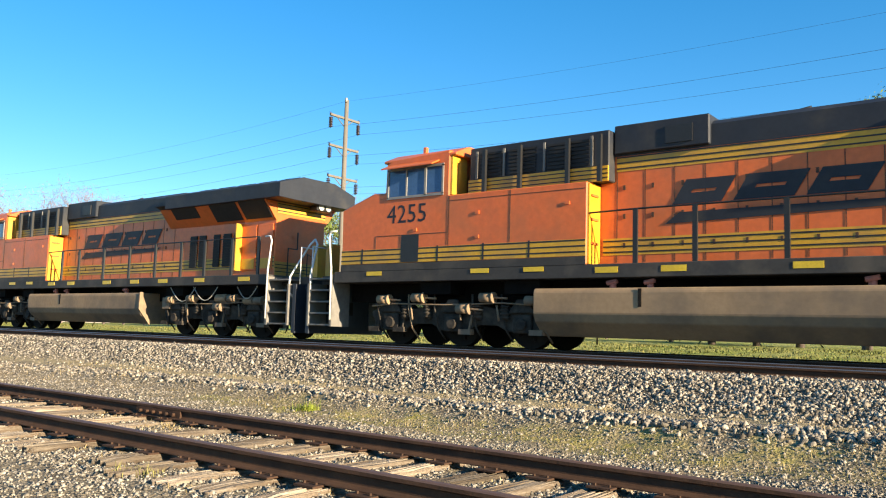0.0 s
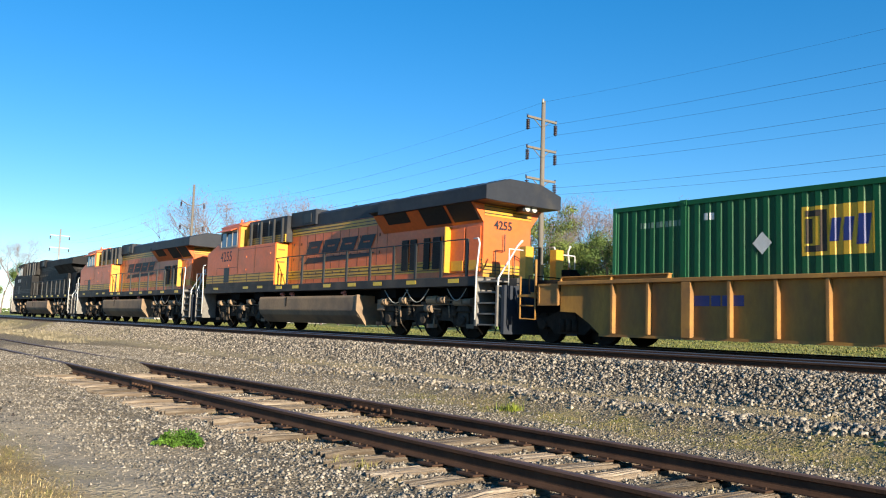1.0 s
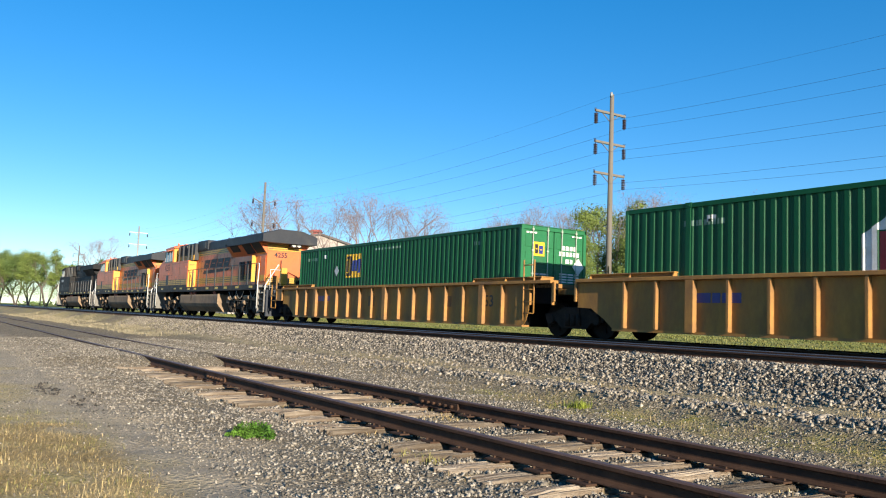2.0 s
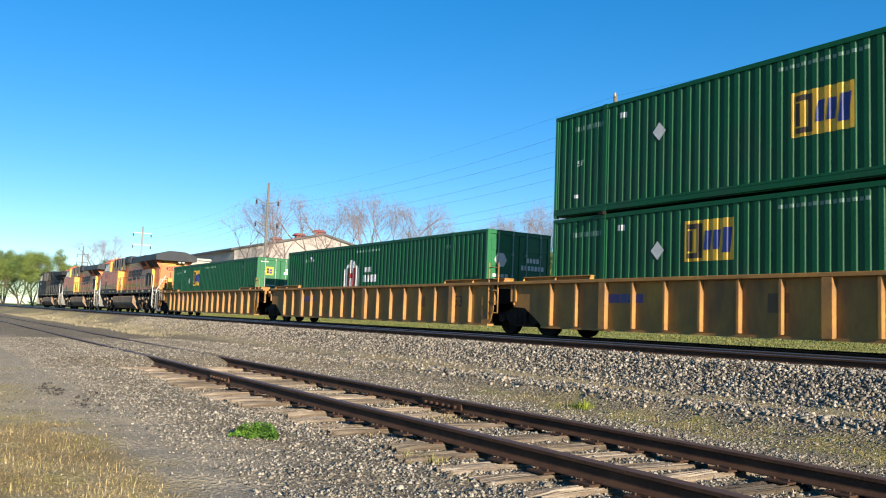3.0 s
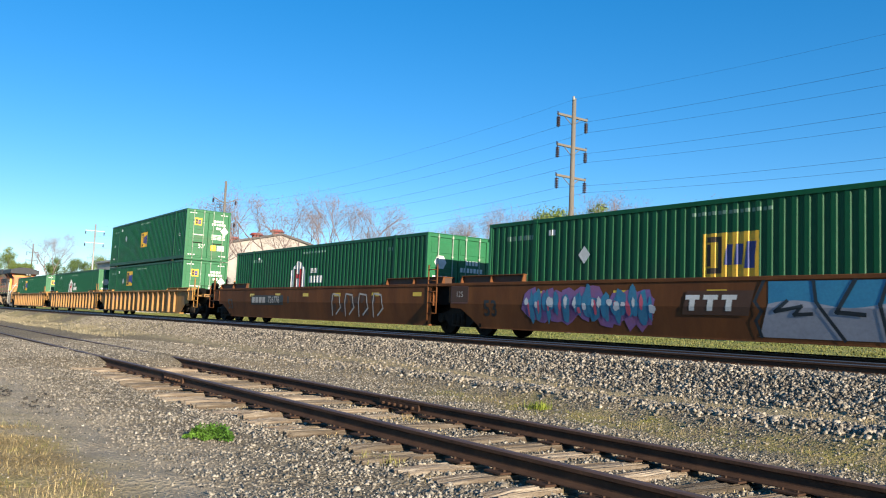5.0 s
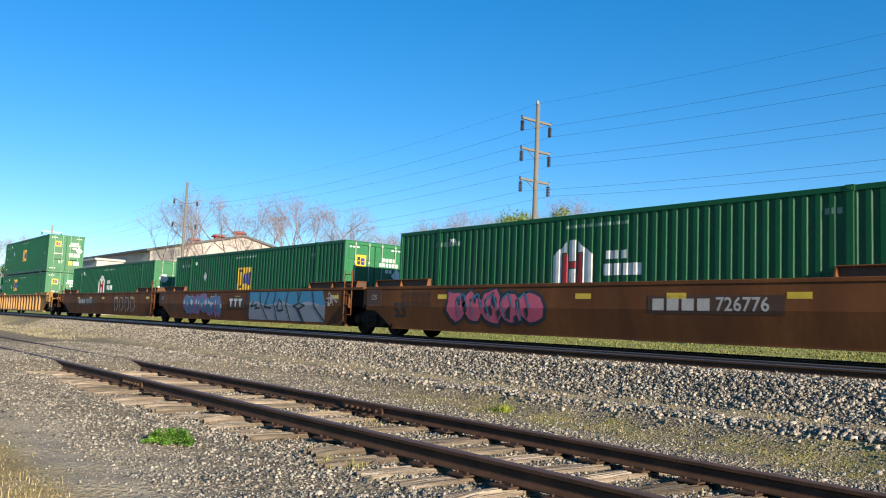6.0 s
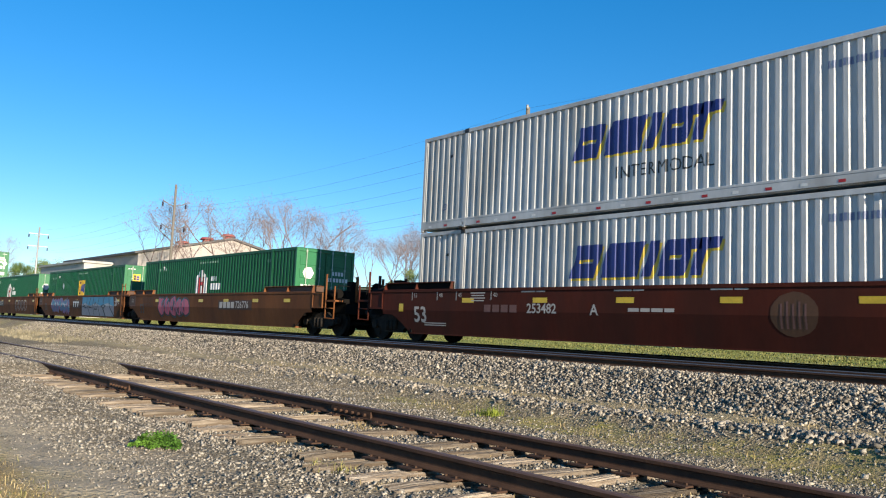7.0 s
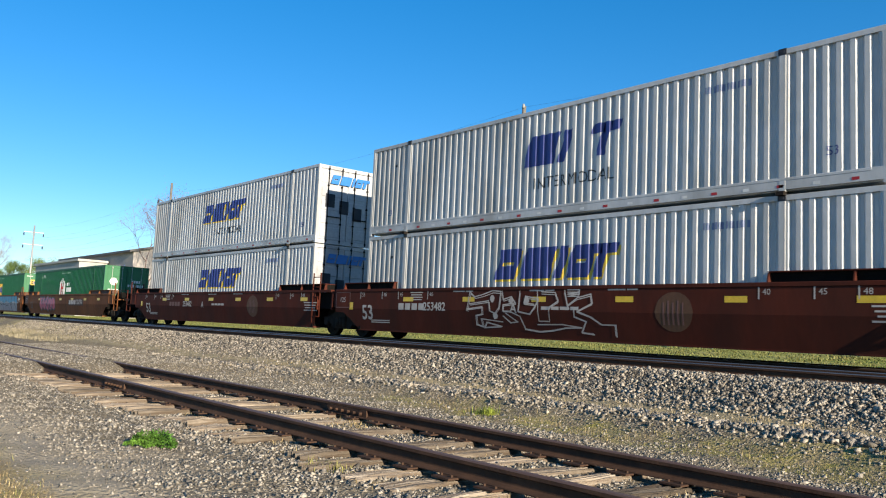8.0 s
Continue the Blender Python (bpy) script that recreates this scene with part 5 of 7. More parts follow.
def loco_truck(loco, x):
    bm = B()
    for s in (-1, 1):
        y0, y1 = sorted((s * 0.98, s * 1.14))
        prism(bm, [(-2.6, 0.78), (-2.45, 0.42), (-1.5, 0.36), (-1.2, 0.5), (-0.65, 0.5), (-0.4, 0.36), (0.4, 0.36), (0.65, 0.5), (1.2, 0.5), (1.5, 0.36), (2.45, 0.42), (2.6, 0.78), (2.1, 0.98), (1.2, 0.86), (0.5, 1.0), (-0.5, 1.0), (-1.2, 0.86), (-2.1, 0.98)], "y", y0, y1)
    box(bm, -0.5, 0.5, -1.0, 1.0, 0.6, 1.0)
    t = part("truck", bm, M["loco_truck"], loco, at=pose(x, 0, 0), label="dusty three-axle truck", bevel=0.015)
    for k in (-1.9, 0.0, 1.9):
        w = share("wheelset", mesh_wl, t, pose(k, 0, WHEEL_LOCO))
        TURNING.append((w, k, WHEEL_LOCO, WHEEL_LOCO))
        for s in (-1, 1):
            bm = B()
            y0, y1 = sorted((s * 1.12, s * 1.22))
            box(bm, k - 0.24, k + 0.24, y0, y1, 0.34, 0.74)
            tube(bm, (k, s * 1.2, 0.53), (k, s * 1.28, 0.53), 0.14, 10)
            part("axle_box", bm, M["loco_truck"], t, bevel=0.02)
    for s in (-1, 1):
        for k in (-1.45, -0.75, 0.7, 1.45):
            bm = B()
            tube(bm, (k, s * 1.18, 0.62), (k, s * 1.18, 0.96), 0.09, 8)
            for z in (0.66, 0.74, 0.82, 0.9):
                tube(bm, (k, s * 1.18, z), (k, s * 1.18, z + 0.035), 0.115, 10)
            part("spring", bm, M["loco_truck"], t)
        for k, z in ((-2.1, 1.08), (-1.0, 1.12), (0.35, 0.86), (1.0, 1.12), (2.2, 1.05)):
            bm = B()
            tube(bm, (k - 0.16, s * 1.28, z), (k + 0.16, s * 1.28, z), 0.11, 10)
            tube(bm, (k + 0.16, s * 1.28, z), (k + 0.21, s * 1.28, z), 0.13, 10)
            tube(bm, (k + 0.2, s * 1.28, z), (k + 0.55, s * 1.28, z - 0.02), 0.025, 6)
            part("brake_cylinder", bm, M["tank"], t, "tan brake cylinder")
        bm = B()
        pipe(bm, [(-2.5, s * 1.25, 0.92), (-1.7, s * 1.27, 0.98), (-0.2, s * 1.27, 0.95), (1.4, s * 1.27, 1.0), (2.5, s * 1.25, 0.94)], 0.02)
        for k in (-1.25, 0.2, 1.25):
            pipe(bm, [(k, s * 1.24, 0.95), (k + 0.08, s * 1.26, 0.6)], 0.025)
        part("brake_rod", bm, M["tank"], t)
        # sanding pipes, hangers and links hung on the frame
        for k in (-2.35, -1.35, -0.55, 0.55, 1.35, 2.35):
            bm = B()
            pipe(bm, [(k, s * 1.2, 1.2), (k + 0.05, s * 1.25, 0.85), (k + 0.14, s * 1.2, 0.4), (k + 0.22, s * 1.02, 0.14)], 0.022)
            part("sand_pipe", bm, M["tank"] if k in (-1.35, 2.35) else M["loco_truck"], t)
        for k in (-1.9, 0.0, 1.9):
            bm = B()
            y0, y1 = sorted((s * 1.15, s * 1.24))
            prism(bm, [(k - 0.34, 0.78), (k + 0.34, 0.78), (k + 0.26, 0.9), (k + 0.12, 1.08), (k - 0.12, 1.08), (k - 0.26, 0.9)], "y", y0, y1)
            part("frame_bracket", bm, M["loco_truck"], t, bevel=0.012)
        for k, z in ((-1.62, 0.3), (0.38, 0.28), (2.28, 0.3), (-2.42, 0.3)):
            bm = B()
            y0, y1 = sorted((s * 1.1, s * 1.26))
            box(bm, k - 0.17, k + 0.17, y0, y1, z, z + 0.12)
            tube(bm, (k + 0.1, s * 1.2, z + 0.1), (k + 0.18, s * 1.2, z + 0.45), 0.03, 6)
            part("brake_head", bm, M["tank"] if k > 0 else M["loco_truck"], t)


def build_loco(c, label):
    """c: colours by part."""
    root = thing("locomotive", label, "locomotive", "locomotives of the train")
    W = 1.5
    # frame, sills, platforms
    bm = B()
    box(bm, -10.35, 9.45, -W, W, 1.5, 1.78)
    box(bm, 9.45, 10.62, -1.0, 1.0, 1.5, 1.72)
    part("frame_sill", bm, c["sill"], root, bevel=0.012)
    bm = B()
    box(bm, -10.4, 10.4, -0.75, 0.75, 1.05, 1.5)
    for x in (-7.6, -5.2, 4.4, 6.0, 8.0):
        box(bm, x, x + 0.9, -1.32, 1.32, 1.2, 1.5)
    pieces("underframe", bm, M["under"], root)
    # cab and nose
    bm = B()
    prism(bm, [(-10.1, 1.95), (-10.14, 3.36), (-9.06, 3.72), (-8.68, 3.7), (-8.66, 4.42), (-8.45, 4.5), (-6.68, 4.58), (-6.68, 1.95)], "y", -W, W)
    part("cab", bm, c["body"], root, bevel=0.03)
    bm = B()
    prism(bm, [(-W, 4.5), (-1.0, 4.72), (1.0, 4.72), (W, 4.5), (W, 4.44), (-W, 4.44)], "x", -8.75, -6.5)
    roof = part("cab_roof", bm, c["body"], root, bevel=0.015)
    bm = B()
    for x0, x1 in ((-8.3, -7.5), (-7.2, -6.7)):
        box(bm, x0, x1, -0.7, 0.5, 4.72, 4.8)
    box(bm, -8.0, -7.9, -0.9, -0.8, 4.7, 4.9)
    part("roof_gear", bm, c["roof_gear"], roof, bevel=0.01)
    bm = B()
    box(bm, -10.12, -3.12, -W - 0.004, W + 0.004, 1.78, 1.95)
    part("nose_skirt", bm, c["sill"], root)
    for s in (-1, 1):
        # windows
        y0, y1 = sorted((s * (W + 0.004), s * (W - 0.05)))
        bm = B()
        box(bm, -8.56, -7.42, y0, y1, 3.58, 4.22)
        box(bm, -7.36, -6.88, y0, y1, 3.6, 4.22)
        win = part("side_window", bm, M["glass"], root, "dark reflecting cab window")
        bm = B()
        y0, y1 = sorted((s * (W + 0.003), s * (W + 0.03)))
        for a in ((-8.6, -6.84, 4.22, 4.28), (-8.6, -6.84, 3.52, 3.58), (-8.6, -8.55, 3.55, 4.25), (-7.42, -7.36, 3.55, 4.25), (-6.89, -6.84, 3.55, 4.25), (-8.0, -7.96, 3.58, 4.22)):
            box(bm, a[0], a[1], y0, y1, a[2], a[3])
        part("window_frame", bm, M["frame_grey"], win)
        bm = B()
        prism(bm, [(s * (W + 0.0), 4.34), (s * (W + 0.28), 4.22), (s * (W + 0.28), 4.25), (s * W, 4.38)], "x", -8.6, -7.0)
        part("visor", bm, c["body"], win)
        bm = B()
        y0, y1 = sorted((s * (W + 0.002), s * (W + 0.012)))
        box(bm, -8.1, -7.55, y0, y1, 1.97, 2.62)
        part("nose_door_vent", bm, M["black"], root)
        # panel joints and small fittings on the cab and the box behind it
        bm = B()
        y0, y1 = sorted((s * (W + 0.001), s * (W + 0.007)))
        for a in ((-8.95, -6.72, 2.62, 2.635), (-8.95, -8.935, 2.33, 2.62), (-6.7, -6.685, 2.33, 3.5), (-4.98, -4.968, 2.33, 3.48), (-6.66, -3.14, 3.36, 3.372)):
            box(bm, a[0], a[1], y0, y1, a[2], a[3])
        pieces("panel_joint", bm, c["seam"], root)
        bm = B()
        y0, y1 = sorted((s * (W + 0.001), s * (W + 0.025)))
        for x, z in ((-5.9, 3.0), (-5.9, 2.45), (-3.6, 3.05), (-7.72, 2.7)):
            box(bm, x, x + 0.1, y0, y1, z, z + 0.07)
        pieces("side_fitting", bm, c["body"], root)
        # bands along the cab and the box behind it
        bm = B()
        y0, y1 = sorted((s * (W + 0.001), s * (W + 0.008)))
        box(bm, -10.1, -3.12, y0, y1, 1.96, 2.31)
        band = part("lower_band", bm, c["band"], root, "yellow band")
        bm = B()
        y0, y1 = sorted((s * (W + 0.009), s * (W + 0.013)))
        for z in (2.03, 2.15, 2.27):
            box(bm, -10.1, -3.12, y0, y1, z, z + 0.03)
        for x in (-9.4, -7.0, -5.7, -4.5):
            box(bm, x, x + 0.05, y0, y1, 1.96, 2.33)
        pieces("stripe", bm, M["black"], band)
        bm = B()
        for x in (-9.2, -6.0, -4.6):
            box(bm, x, x + 0.5, y0, y1, 1.66, 1.76)
        pieces("reflector", bm, M["reflector"], root)
    # windscreen and nose door
    bm = B()
    for y in (-0.85, 0.85):
        box(bm, -8.7, -8.62, y - 0.52, y + 0.52, 3.78, 4.35)
    pieces("windscreen", bm, M["glass"], root)
    # full-width box behind the cab
    bm = B()
    box(bm, -6.68, -3.1, -W, W, 1.78, 3.5)
    part("equipment_box", bm, c["body"], root, bevel=0.02)
    for s in (-1, 1):
        bm = B()
        y0, y1 = sorted((s * 0.98, s * 1.47))
        box(bm, -3.105, -3.06, y0, y1, 1.8, 3.46)
        part("box_end", bm, c["band"], root, "bright yellow end panel")
        bm = B()
        for z in (2.2, 2.7, 3.2):
            box(bm, -3.06, -3.03, min(s * 1.1, s * 1.4), max(s * 1.1, s * 1.4), z, z + 0.05)
        pieces("end_grip", bm, c["body"], root)
        bm = B()
        y0, y1 = sorted((s * 0.9, s * 1.47))
        box(bm, -6.68, -6.62, y0, y1, 3.52, 4.46)
        part("cab_back_wall", bm, c["band"], root, "yellow rear wall of the cab")
    # dark upper equipment, grilles
    bm = B()
    box(bm, -6.3, -2.75, -1.22, 1.22, 3.52, 4.6)
    box(bm, -2.72, -0.72, -1.05, 1.05, 4.1, 4.7)
    part("upper_hood", bm, c["roof"], root, bevel=0.02)
    for s in (-1, 1):
        bm = B()
        y0, y1 = sorted((s * 1.23, s * 1.25))
        for x0, x1 in ((-6.0, -5.4), (-5.2, -4.5), (-4.2, -3.2)):
            for k in range(9):
                z = 3.72 + k * 0.085
                box(bm, x0, x1, y0, y1, z, z + 0.05)
        part("grille", bm, M["grille"], root)
        for x in (-5.85, -4.9, -3.7, -2.95):
            bm = B()
            y0, y1 = sorted((s * 1.3, s * 1.38))
            box(bm, x, x + 0.09, y0, y1, 3.5, 4.5)
            part("brace", bm, M["black"], root)
        bm = B()
        y0, y1 = sorted((s * 1.23, s * 1.27))
        box(bm, -6.3, -2.75, y0, y1, 3.52, 3.84)
        strip = part("catwalk_strip", bm, c["band"], root)
        bm = B()
        y0, y1 = sorted((s * 1.271, s * 1.276))
        for z in (3.58, 3.67, 3.76):
            box(bm, -6.3, -2.75, y0, y1, z, z + 0.022)
        pieces("stripe", bm, M["black"], strip)
        for x0, x1 in ((-6.05, -5.35), (-4.25, -3.15)):     # pale frames round the two intakes
            bm = B()
            y0, y1 = sorted((s * 1.251, s * 1.275))
            for q in ((x0 - 0.05, x0, 3.86, 4.5), (x1, x1 + 0.05, 3.86, 4.5)):
                box(bm, q[0], q[1], y0, y1, q[2], q[3])
            pieces("intake_frame", bm, M["step_grey"], root)
        bm = B()
        box(bm, -1.6, -1.05, min(s * 1.04, s * 1.075), max(s * 1.04, s * 1.075), 4.2, 4.55)
        part("exhaust_panel", bm, M["black"], root)
    # engine hood
    bm = B()
    box(bm, -3.08, 9.1, -0.95, 0.95, 1.78, 4.1)
    part("hood", bm, c["body"], root, bevel=0.015)
    bm = B()
    prism(bm, [(-0.96, 4.06), (-0.95, 4.5), (-0.8, 4.6), (0.8, 4.6), (0.95, 4.5), (0.96, 4.06)], "x", -2.75, 4.4)
    part("hood_roof", bm, c["roof"], root)
    for s in (-1, 1):
        for z0, z1, x0, x1, name in ((2.0, 2.35, -3.0, 9.09, "lower_band"), (3.74, 4.05, -2.7, 4.2, "upper_band")):
            bm = B()
            y0, y1 = sorted((s * 0.952, s * 0.96))
            box(bm, x0, x1, y0, y1, z0, z1)
            band = part(name, bm, c["band"], root)
            bm = B()
            y0, y1 = sorted((s * 0.961, s * 0.968))
            for k in range(3):
                z = z0 + 0.05 + k * 0.115
                box(bm, x0, x1, y0, y1, z, z + 0.028)
            pieces("stripe", bm, M["black"], band)
        bm = B()
        y0, y1 = sorted((s * 0.953, s * 0.9565))
        x = -2.7
        while x < 4.2:
            box(bm, x, x + 0.018, y0, y1, 1.85, 4.04)
            x += 0.62
        pieces("door_seam", bm, c["seam"], root)
        bm = B()
        y0, y1 = sorted((s * 0.953, s * 0.966))
        x = -2.55
        while x < 4.2:
            for z in (2.15, 2.75, 3.35):
                box(bm, x, x + 0.05, y0, y1, z, z + 0.1)
            x += 0.62
        pieces("door_latch", bm, c["seam"], root)
        # louvres and doors near the radiator
        for x0, x1 in ((5.05, 5.4), (5.52, 5.85), (6.25, 6.55), (6.72, 7.1), (7.25, 7.55)):
            bm = B()
            y0, y1 = sorted((s * 0.955, s * 0.985))
            box(bm, x0, x1, y0, y1, 2.1, 3.1)
            for k in range(12):
                box(bm, x0, x1, min(s * 0.985, s * 1.0), max(s * 0.985, s * 1.0), 2.12 + k * 0.08, 2.16 + k * 0.08)
            part("louvre", bm, M["grille"], root)
        for x in (7.62, 8.35):
            bm = B()
            y0, y1 = sorted((s * 0.953, s * 0.985))
            box(bm, x, x + 0.66, y0, y1, 1.95, 3.3)
            door = part("hood_door", bm, c["body"], root, bevel=0.01)
            bm = B()
            y0, y1 = sorted((s * 0.986, s * 1.0))
            box(bm, x + 0.05, x + 0.61, y0, y1, 2.0, 2.3)
            part("door_band", bm, c["band"], door)
        bm = B()
        box(bm, 7.57, 7.62, min(s * 0.95, s * 1.2), max(s * 0.95, s * 1.2), 1.95, 3.35)
        part("door_edge", bm, c["band"], root)
        # flared radiator sides
        bm = B()
        prism(bm, [(s * 0.9, 3.4), (s * 0.96, 3.4), (s * 1.4, 3.96), (s * 0.9, 3.96)], "x", 3.9, 9.1)
        part("radiator_side", bm, c["body"], root)
        for x0, x1, f in ((4.5, 5.75, 0.42), (6.45, 7.7, 0.12), (7.85, 9.02, 0.12)):
            bm = B()
            lo_y, lo_z = 0.96 + 0.44 * f, 3.4 + 0.56 * f
            prism(bm, [(s * (lo_y + 0.01), lo_z + 0.01), (s * (lo_y + 0.02), lo_z), (s * 1.41, 3.945), (s * 1.39, 3.955)], "x", x0, x1)
            part("radiator_grille", bm, M["grille"], root, "black intake grille")
        # walkway handrail
        bm = B()
        posts = [-2.05, -0.85, 0.8, 2.4, 3.9, 5.3, 6.5, 7.8, 9.0]
        for x in posts:
            box(bm, x - 0.048, x + 0.048, s * 1.46 - 0.025, s * 1.46 + 0.025, 1.7, 2.86)
        pieces("handrail_post", bm, M["black"], root)
        bm = B()
        pipe(bm, [(-3.06, s * 1.46, 2.84)] + [(x, s * 1.46, 2.86) for x in posts], 0.02)
        part("handrail", bm, M["black"], root, "black walkway handrail")
        bm = B()
        y0, y1 = sorted((s * (W + 0.001), s * (W + 0.008)))
        for x in (-2.9, -1.5, 0.9, 2.6, 4.2, 6.1, 8.2):
            box(bm, x, x + 0.5, y0, y1, 1.6, 1.72)
        pieces("reflector", bm, M["reflector"], root)
        # fuel tank fillers
        bm = B()
        for x in (-2.6, -1.8, 2.1):
            tube(bm, (x, s * 1.3, 1.3), (x, s * 1.3, 1.44), 0.07, 8)
            tube(bm, (x - 0.1, s * 1.36, 1.4), (x + 0.12, s * 1.36, 1.44), 0.05, 6)
        pieces("filler_cap", bm, M["cap_pink"], root, "faded red filler cap")
        bm = B()
        box(bm, -1.97, -1.9, min(s * 1.495, s * 1.512), max(s * 1.495, s * 1.512), 0.92, 1.28)
        part("fuel_gauge", bm, M["steel"], root)
        # hanging cables by the rear truck
        bm = B()
        for x0, x1, z in ((4.7, 6.0, 1.02), (5.9, 7.1, 1.05), (8.0, 8.9, 1.1)):
            pts = []
            for k in range(9):
                f = k / 8
                pts.append((x0 + (x1 - x0) * f, s * 1.36, 1.46 - (1.46 - z) * math.sin(math.pi * f)))
            pipe(bm, pts, 0.016)
            part("cable", bm, M["cable"], root, "hanging pale cable")
            bm = B()
        bm.free()
        # step wells at both ends with their grab rails
        for e, x0 in ((1, 9.45), (-1, -10.4)):
            def X(d):
                return x0 + e * d
            bm = B()
            lo, hi = sorted((X(0.0), X(0.07)))
            y0, y1 = sorted((s * 0.85, s * 1.5))
            box(bm, lo, hi, y0, y1, 0.38, 1.72)
            sw = part("step_well", bm, M["step_grey"], root, "dusty grey steel step well")
            lo, hi = sorted((X(0.86), X(0.92)))
            part("step_stringer", one_box(lo, hi, y0, y1, 0.38, 1.5), M["step_grey"], sw)
            for k in range(5):
                bm = B()
                lo, hi = sorted((X(0.07), X(0.86)))
                z = 0.4 + k * 0.3
                box(bm, lo, hi, min(s * (1.02 - 0.02 * k), s * 1.48), max(s * (1.02 - 0.02 * k), s * 1.48), z, z + 0.04)
                part("step", bm, M["step_grey"], sw)
            bm = B()
            yy = s * 1.52
            pipe(bm, [(X(-0.1), yy, 2.84), (X(0.1), yy, 2.84), (X(0.16), yy, 2.7), (X(0.05), yy, 1.9), (X(0.03), yy, 0.55)], 0.025)
            part("grab_rail", bm, M["rail_white"], root, "white grab rail")
            bm = B()
            pipe(bm, [(X(0.98), yy * 0.9, 1.15), (X(0.86), yy * 0.95, 1.3), (X(0.9), yy * 0.95, 1.7), (X(1.15), s * 1.0, 2.6), (X(1.3), s * 0.95, 2.75)], 0.028)
            part("grab_rail", bm, M["rail_white"], root, "white grab rail")
    # radiator hood roof with its wide eaves
    bm = B()
    prism(bm, [(-0.95, 3.93), (-1.5, 3.95), (-1.5, 4.36), (-0.62, 4.63), (0.62, 4.63), (1.5, 4.36), (1.5, 3.95), (0.95, 3.93)], "x", 4.3, 9.82)
    prism(bm, [(-0.95, 3.98), (-1.35, 4.1), (-1.35, 4.38), (-0.95, 4.54), (0.95, 4.54), (1.35, 4.38), (1.35, 4.1), (0.95, 3.98)], "x", 3.5, 4.3)
    eaves = part("radiator_roof", bm, c["eaves"], root, bevel=0.012)
    bm = B()
    for k in range(5):
        box(bm, 4.7 + k, 5.5 + k, -0.5, 0.5, 4.6, 4.675)
    pieces("roof_hatch", bm, c["roof"], eaves)
    bm = B()
    for y in (-0.25, 0.05, 0.3):
        tube(bm, (0.55, y, 4.68), (0.95, y, 4.7), 0.05, 8, 0.09)
        tube(bm, (1.0, y, 4.56), (1.0, y, 4.7), 0.03, 6)
    box(bm, 1.1, 1.35, -0.3, 0.3, 4.56, 4.72)
    part("horn", bm, M["black"], root)
    # rear wall
    bm = B()
    box(bm, 9.1, 9.12, -0.95, 0.95, 3.6, 3.92)
    box(bm, 9.1, 9.12, -0.95, 0.95, 1.8, 2.2)
    band = pieces("rear_band", bm, c["band"], root)[0]
    bm = B()
    for z in (3.66, 3.76, 3.86, 1.9, 2.0, 2.1):
        box(bm, 9.12, 9.126, -0.95, 0.95, z, z + 0.025)
    pieces("stripe", bm, M["black"], band)
    bm = B()
    box(bm, 9.3, 9.62, 0.12, 0.72, 3.78, 4.0)
    lightbox = part("headlight_box", bm, M["black"], root, bevel=0.02)
    bm = B()
    for y in (0.28, 0.56):
        tube(bm, (9.6, y, 3.89), (9.645, y, 3.89), 0.1, 14)
    pieces("headlight", bm, M["lamp"], lightbox)
    bm = B()
    pipe(bm, [(9.2, -0.55, 1.75), (9.2, -0.55, 2.6), (9.2, -0.2, 2.6), (9.2, -0.2, 3.1)], 0.02)
    pipe(bm, [(9.2, 0.2, 1.75), (9.2, 0.2, 2.5), (9.2, 0.7, 2.3), (9.2, 0.9, 1.8)], 0.02)
    pieces("rear_grab", bm, M["black"], root)
    for e, x in ((1, 10.55), (-1, -11.35)):
        bm = B()
        for y in (-0.75, 0.45):
            box(bm, x - 0.12, x + 0.12, y, y + 0.3, 1.72, 2.62)
        pieces("end_post", bm, c["band"], root, "yellow end post")
        bm = B()
        box(bm, x - 0.06, x + 0.06, -1.45, 1.45, 0.18, 1.5)
        for y in (-1.1, -0.8, 0.6, 0.9, 1.2):
            pipe(bm, [(x + e * 0.08, y, 1.45), (x + e * 0.22, y, 1.1), (x + e * 0.2, y + 0.08, 0.75)], 0.035)
        part("pilot", bm, M["blue_dark"], root, "dark snow pilot with hoses")
        bm = B()
        tube(bm, (x, 0, 0.88), (x + e * 0.35, 0, 0.88), 0.12, 8)
        lo, hi = sorted((x + e * 0.3, x + e * 0.62))
        box(bm, lo, hi, -0.2, 0.2, 0.7, 1.06)
        part("coupler", bm, M["truck"], root)
        bm = B()
        for y in (-1.3, 1.3):
            pipe(bm, [(x + e * 0.05, y, 1.5), (x + e * 0.05, y, 2.5), (x + e * 0.05, y * 0.6, 2.5)], 0.02)
        part("end_rail", bm, M["rail_white"], root)
    bm = B()
    box(bm, -11.3, -10.1, -1.0, 1.0, 1.5, 1.72)
    part("front_platform", bm, c["sill"], root)
    # fuel tank
    bm = B()
    prism(bm, [(-1.46, 1.3), (-1.5, 1.22), (-1.5, 0.78), (-1.42, 0.6), (-1.1, 0.3), (1.1, 0.3), (1.42, 0.6), (1.5, 0.78), (1.5, 1.22), (1.46, 1.3)], "x", -4.35, 3.2)
    tank = part("fuel_tank", bm, M["tank"], root, "dust-covered fuel tank", bevel=0.02)
    bm = B()
    prism(bm, [(-1.52, 1.32), (-1.53, 0.77), (-1.12, 0.27), (-1.0, 0.35), (-1.4, 0.8), (-1.4, 1.32)], "x", 3.2, 3.26)
    prism(bm, [(1.52, 1.32), (1.53, 0.77), (1.12, 0.27), (1.0, 0.35), (1.4, 0.8), (1.4, 1.32)], "x", 3.2, 3.26)
    part("tank_flange", bm, M["tank"], tank)
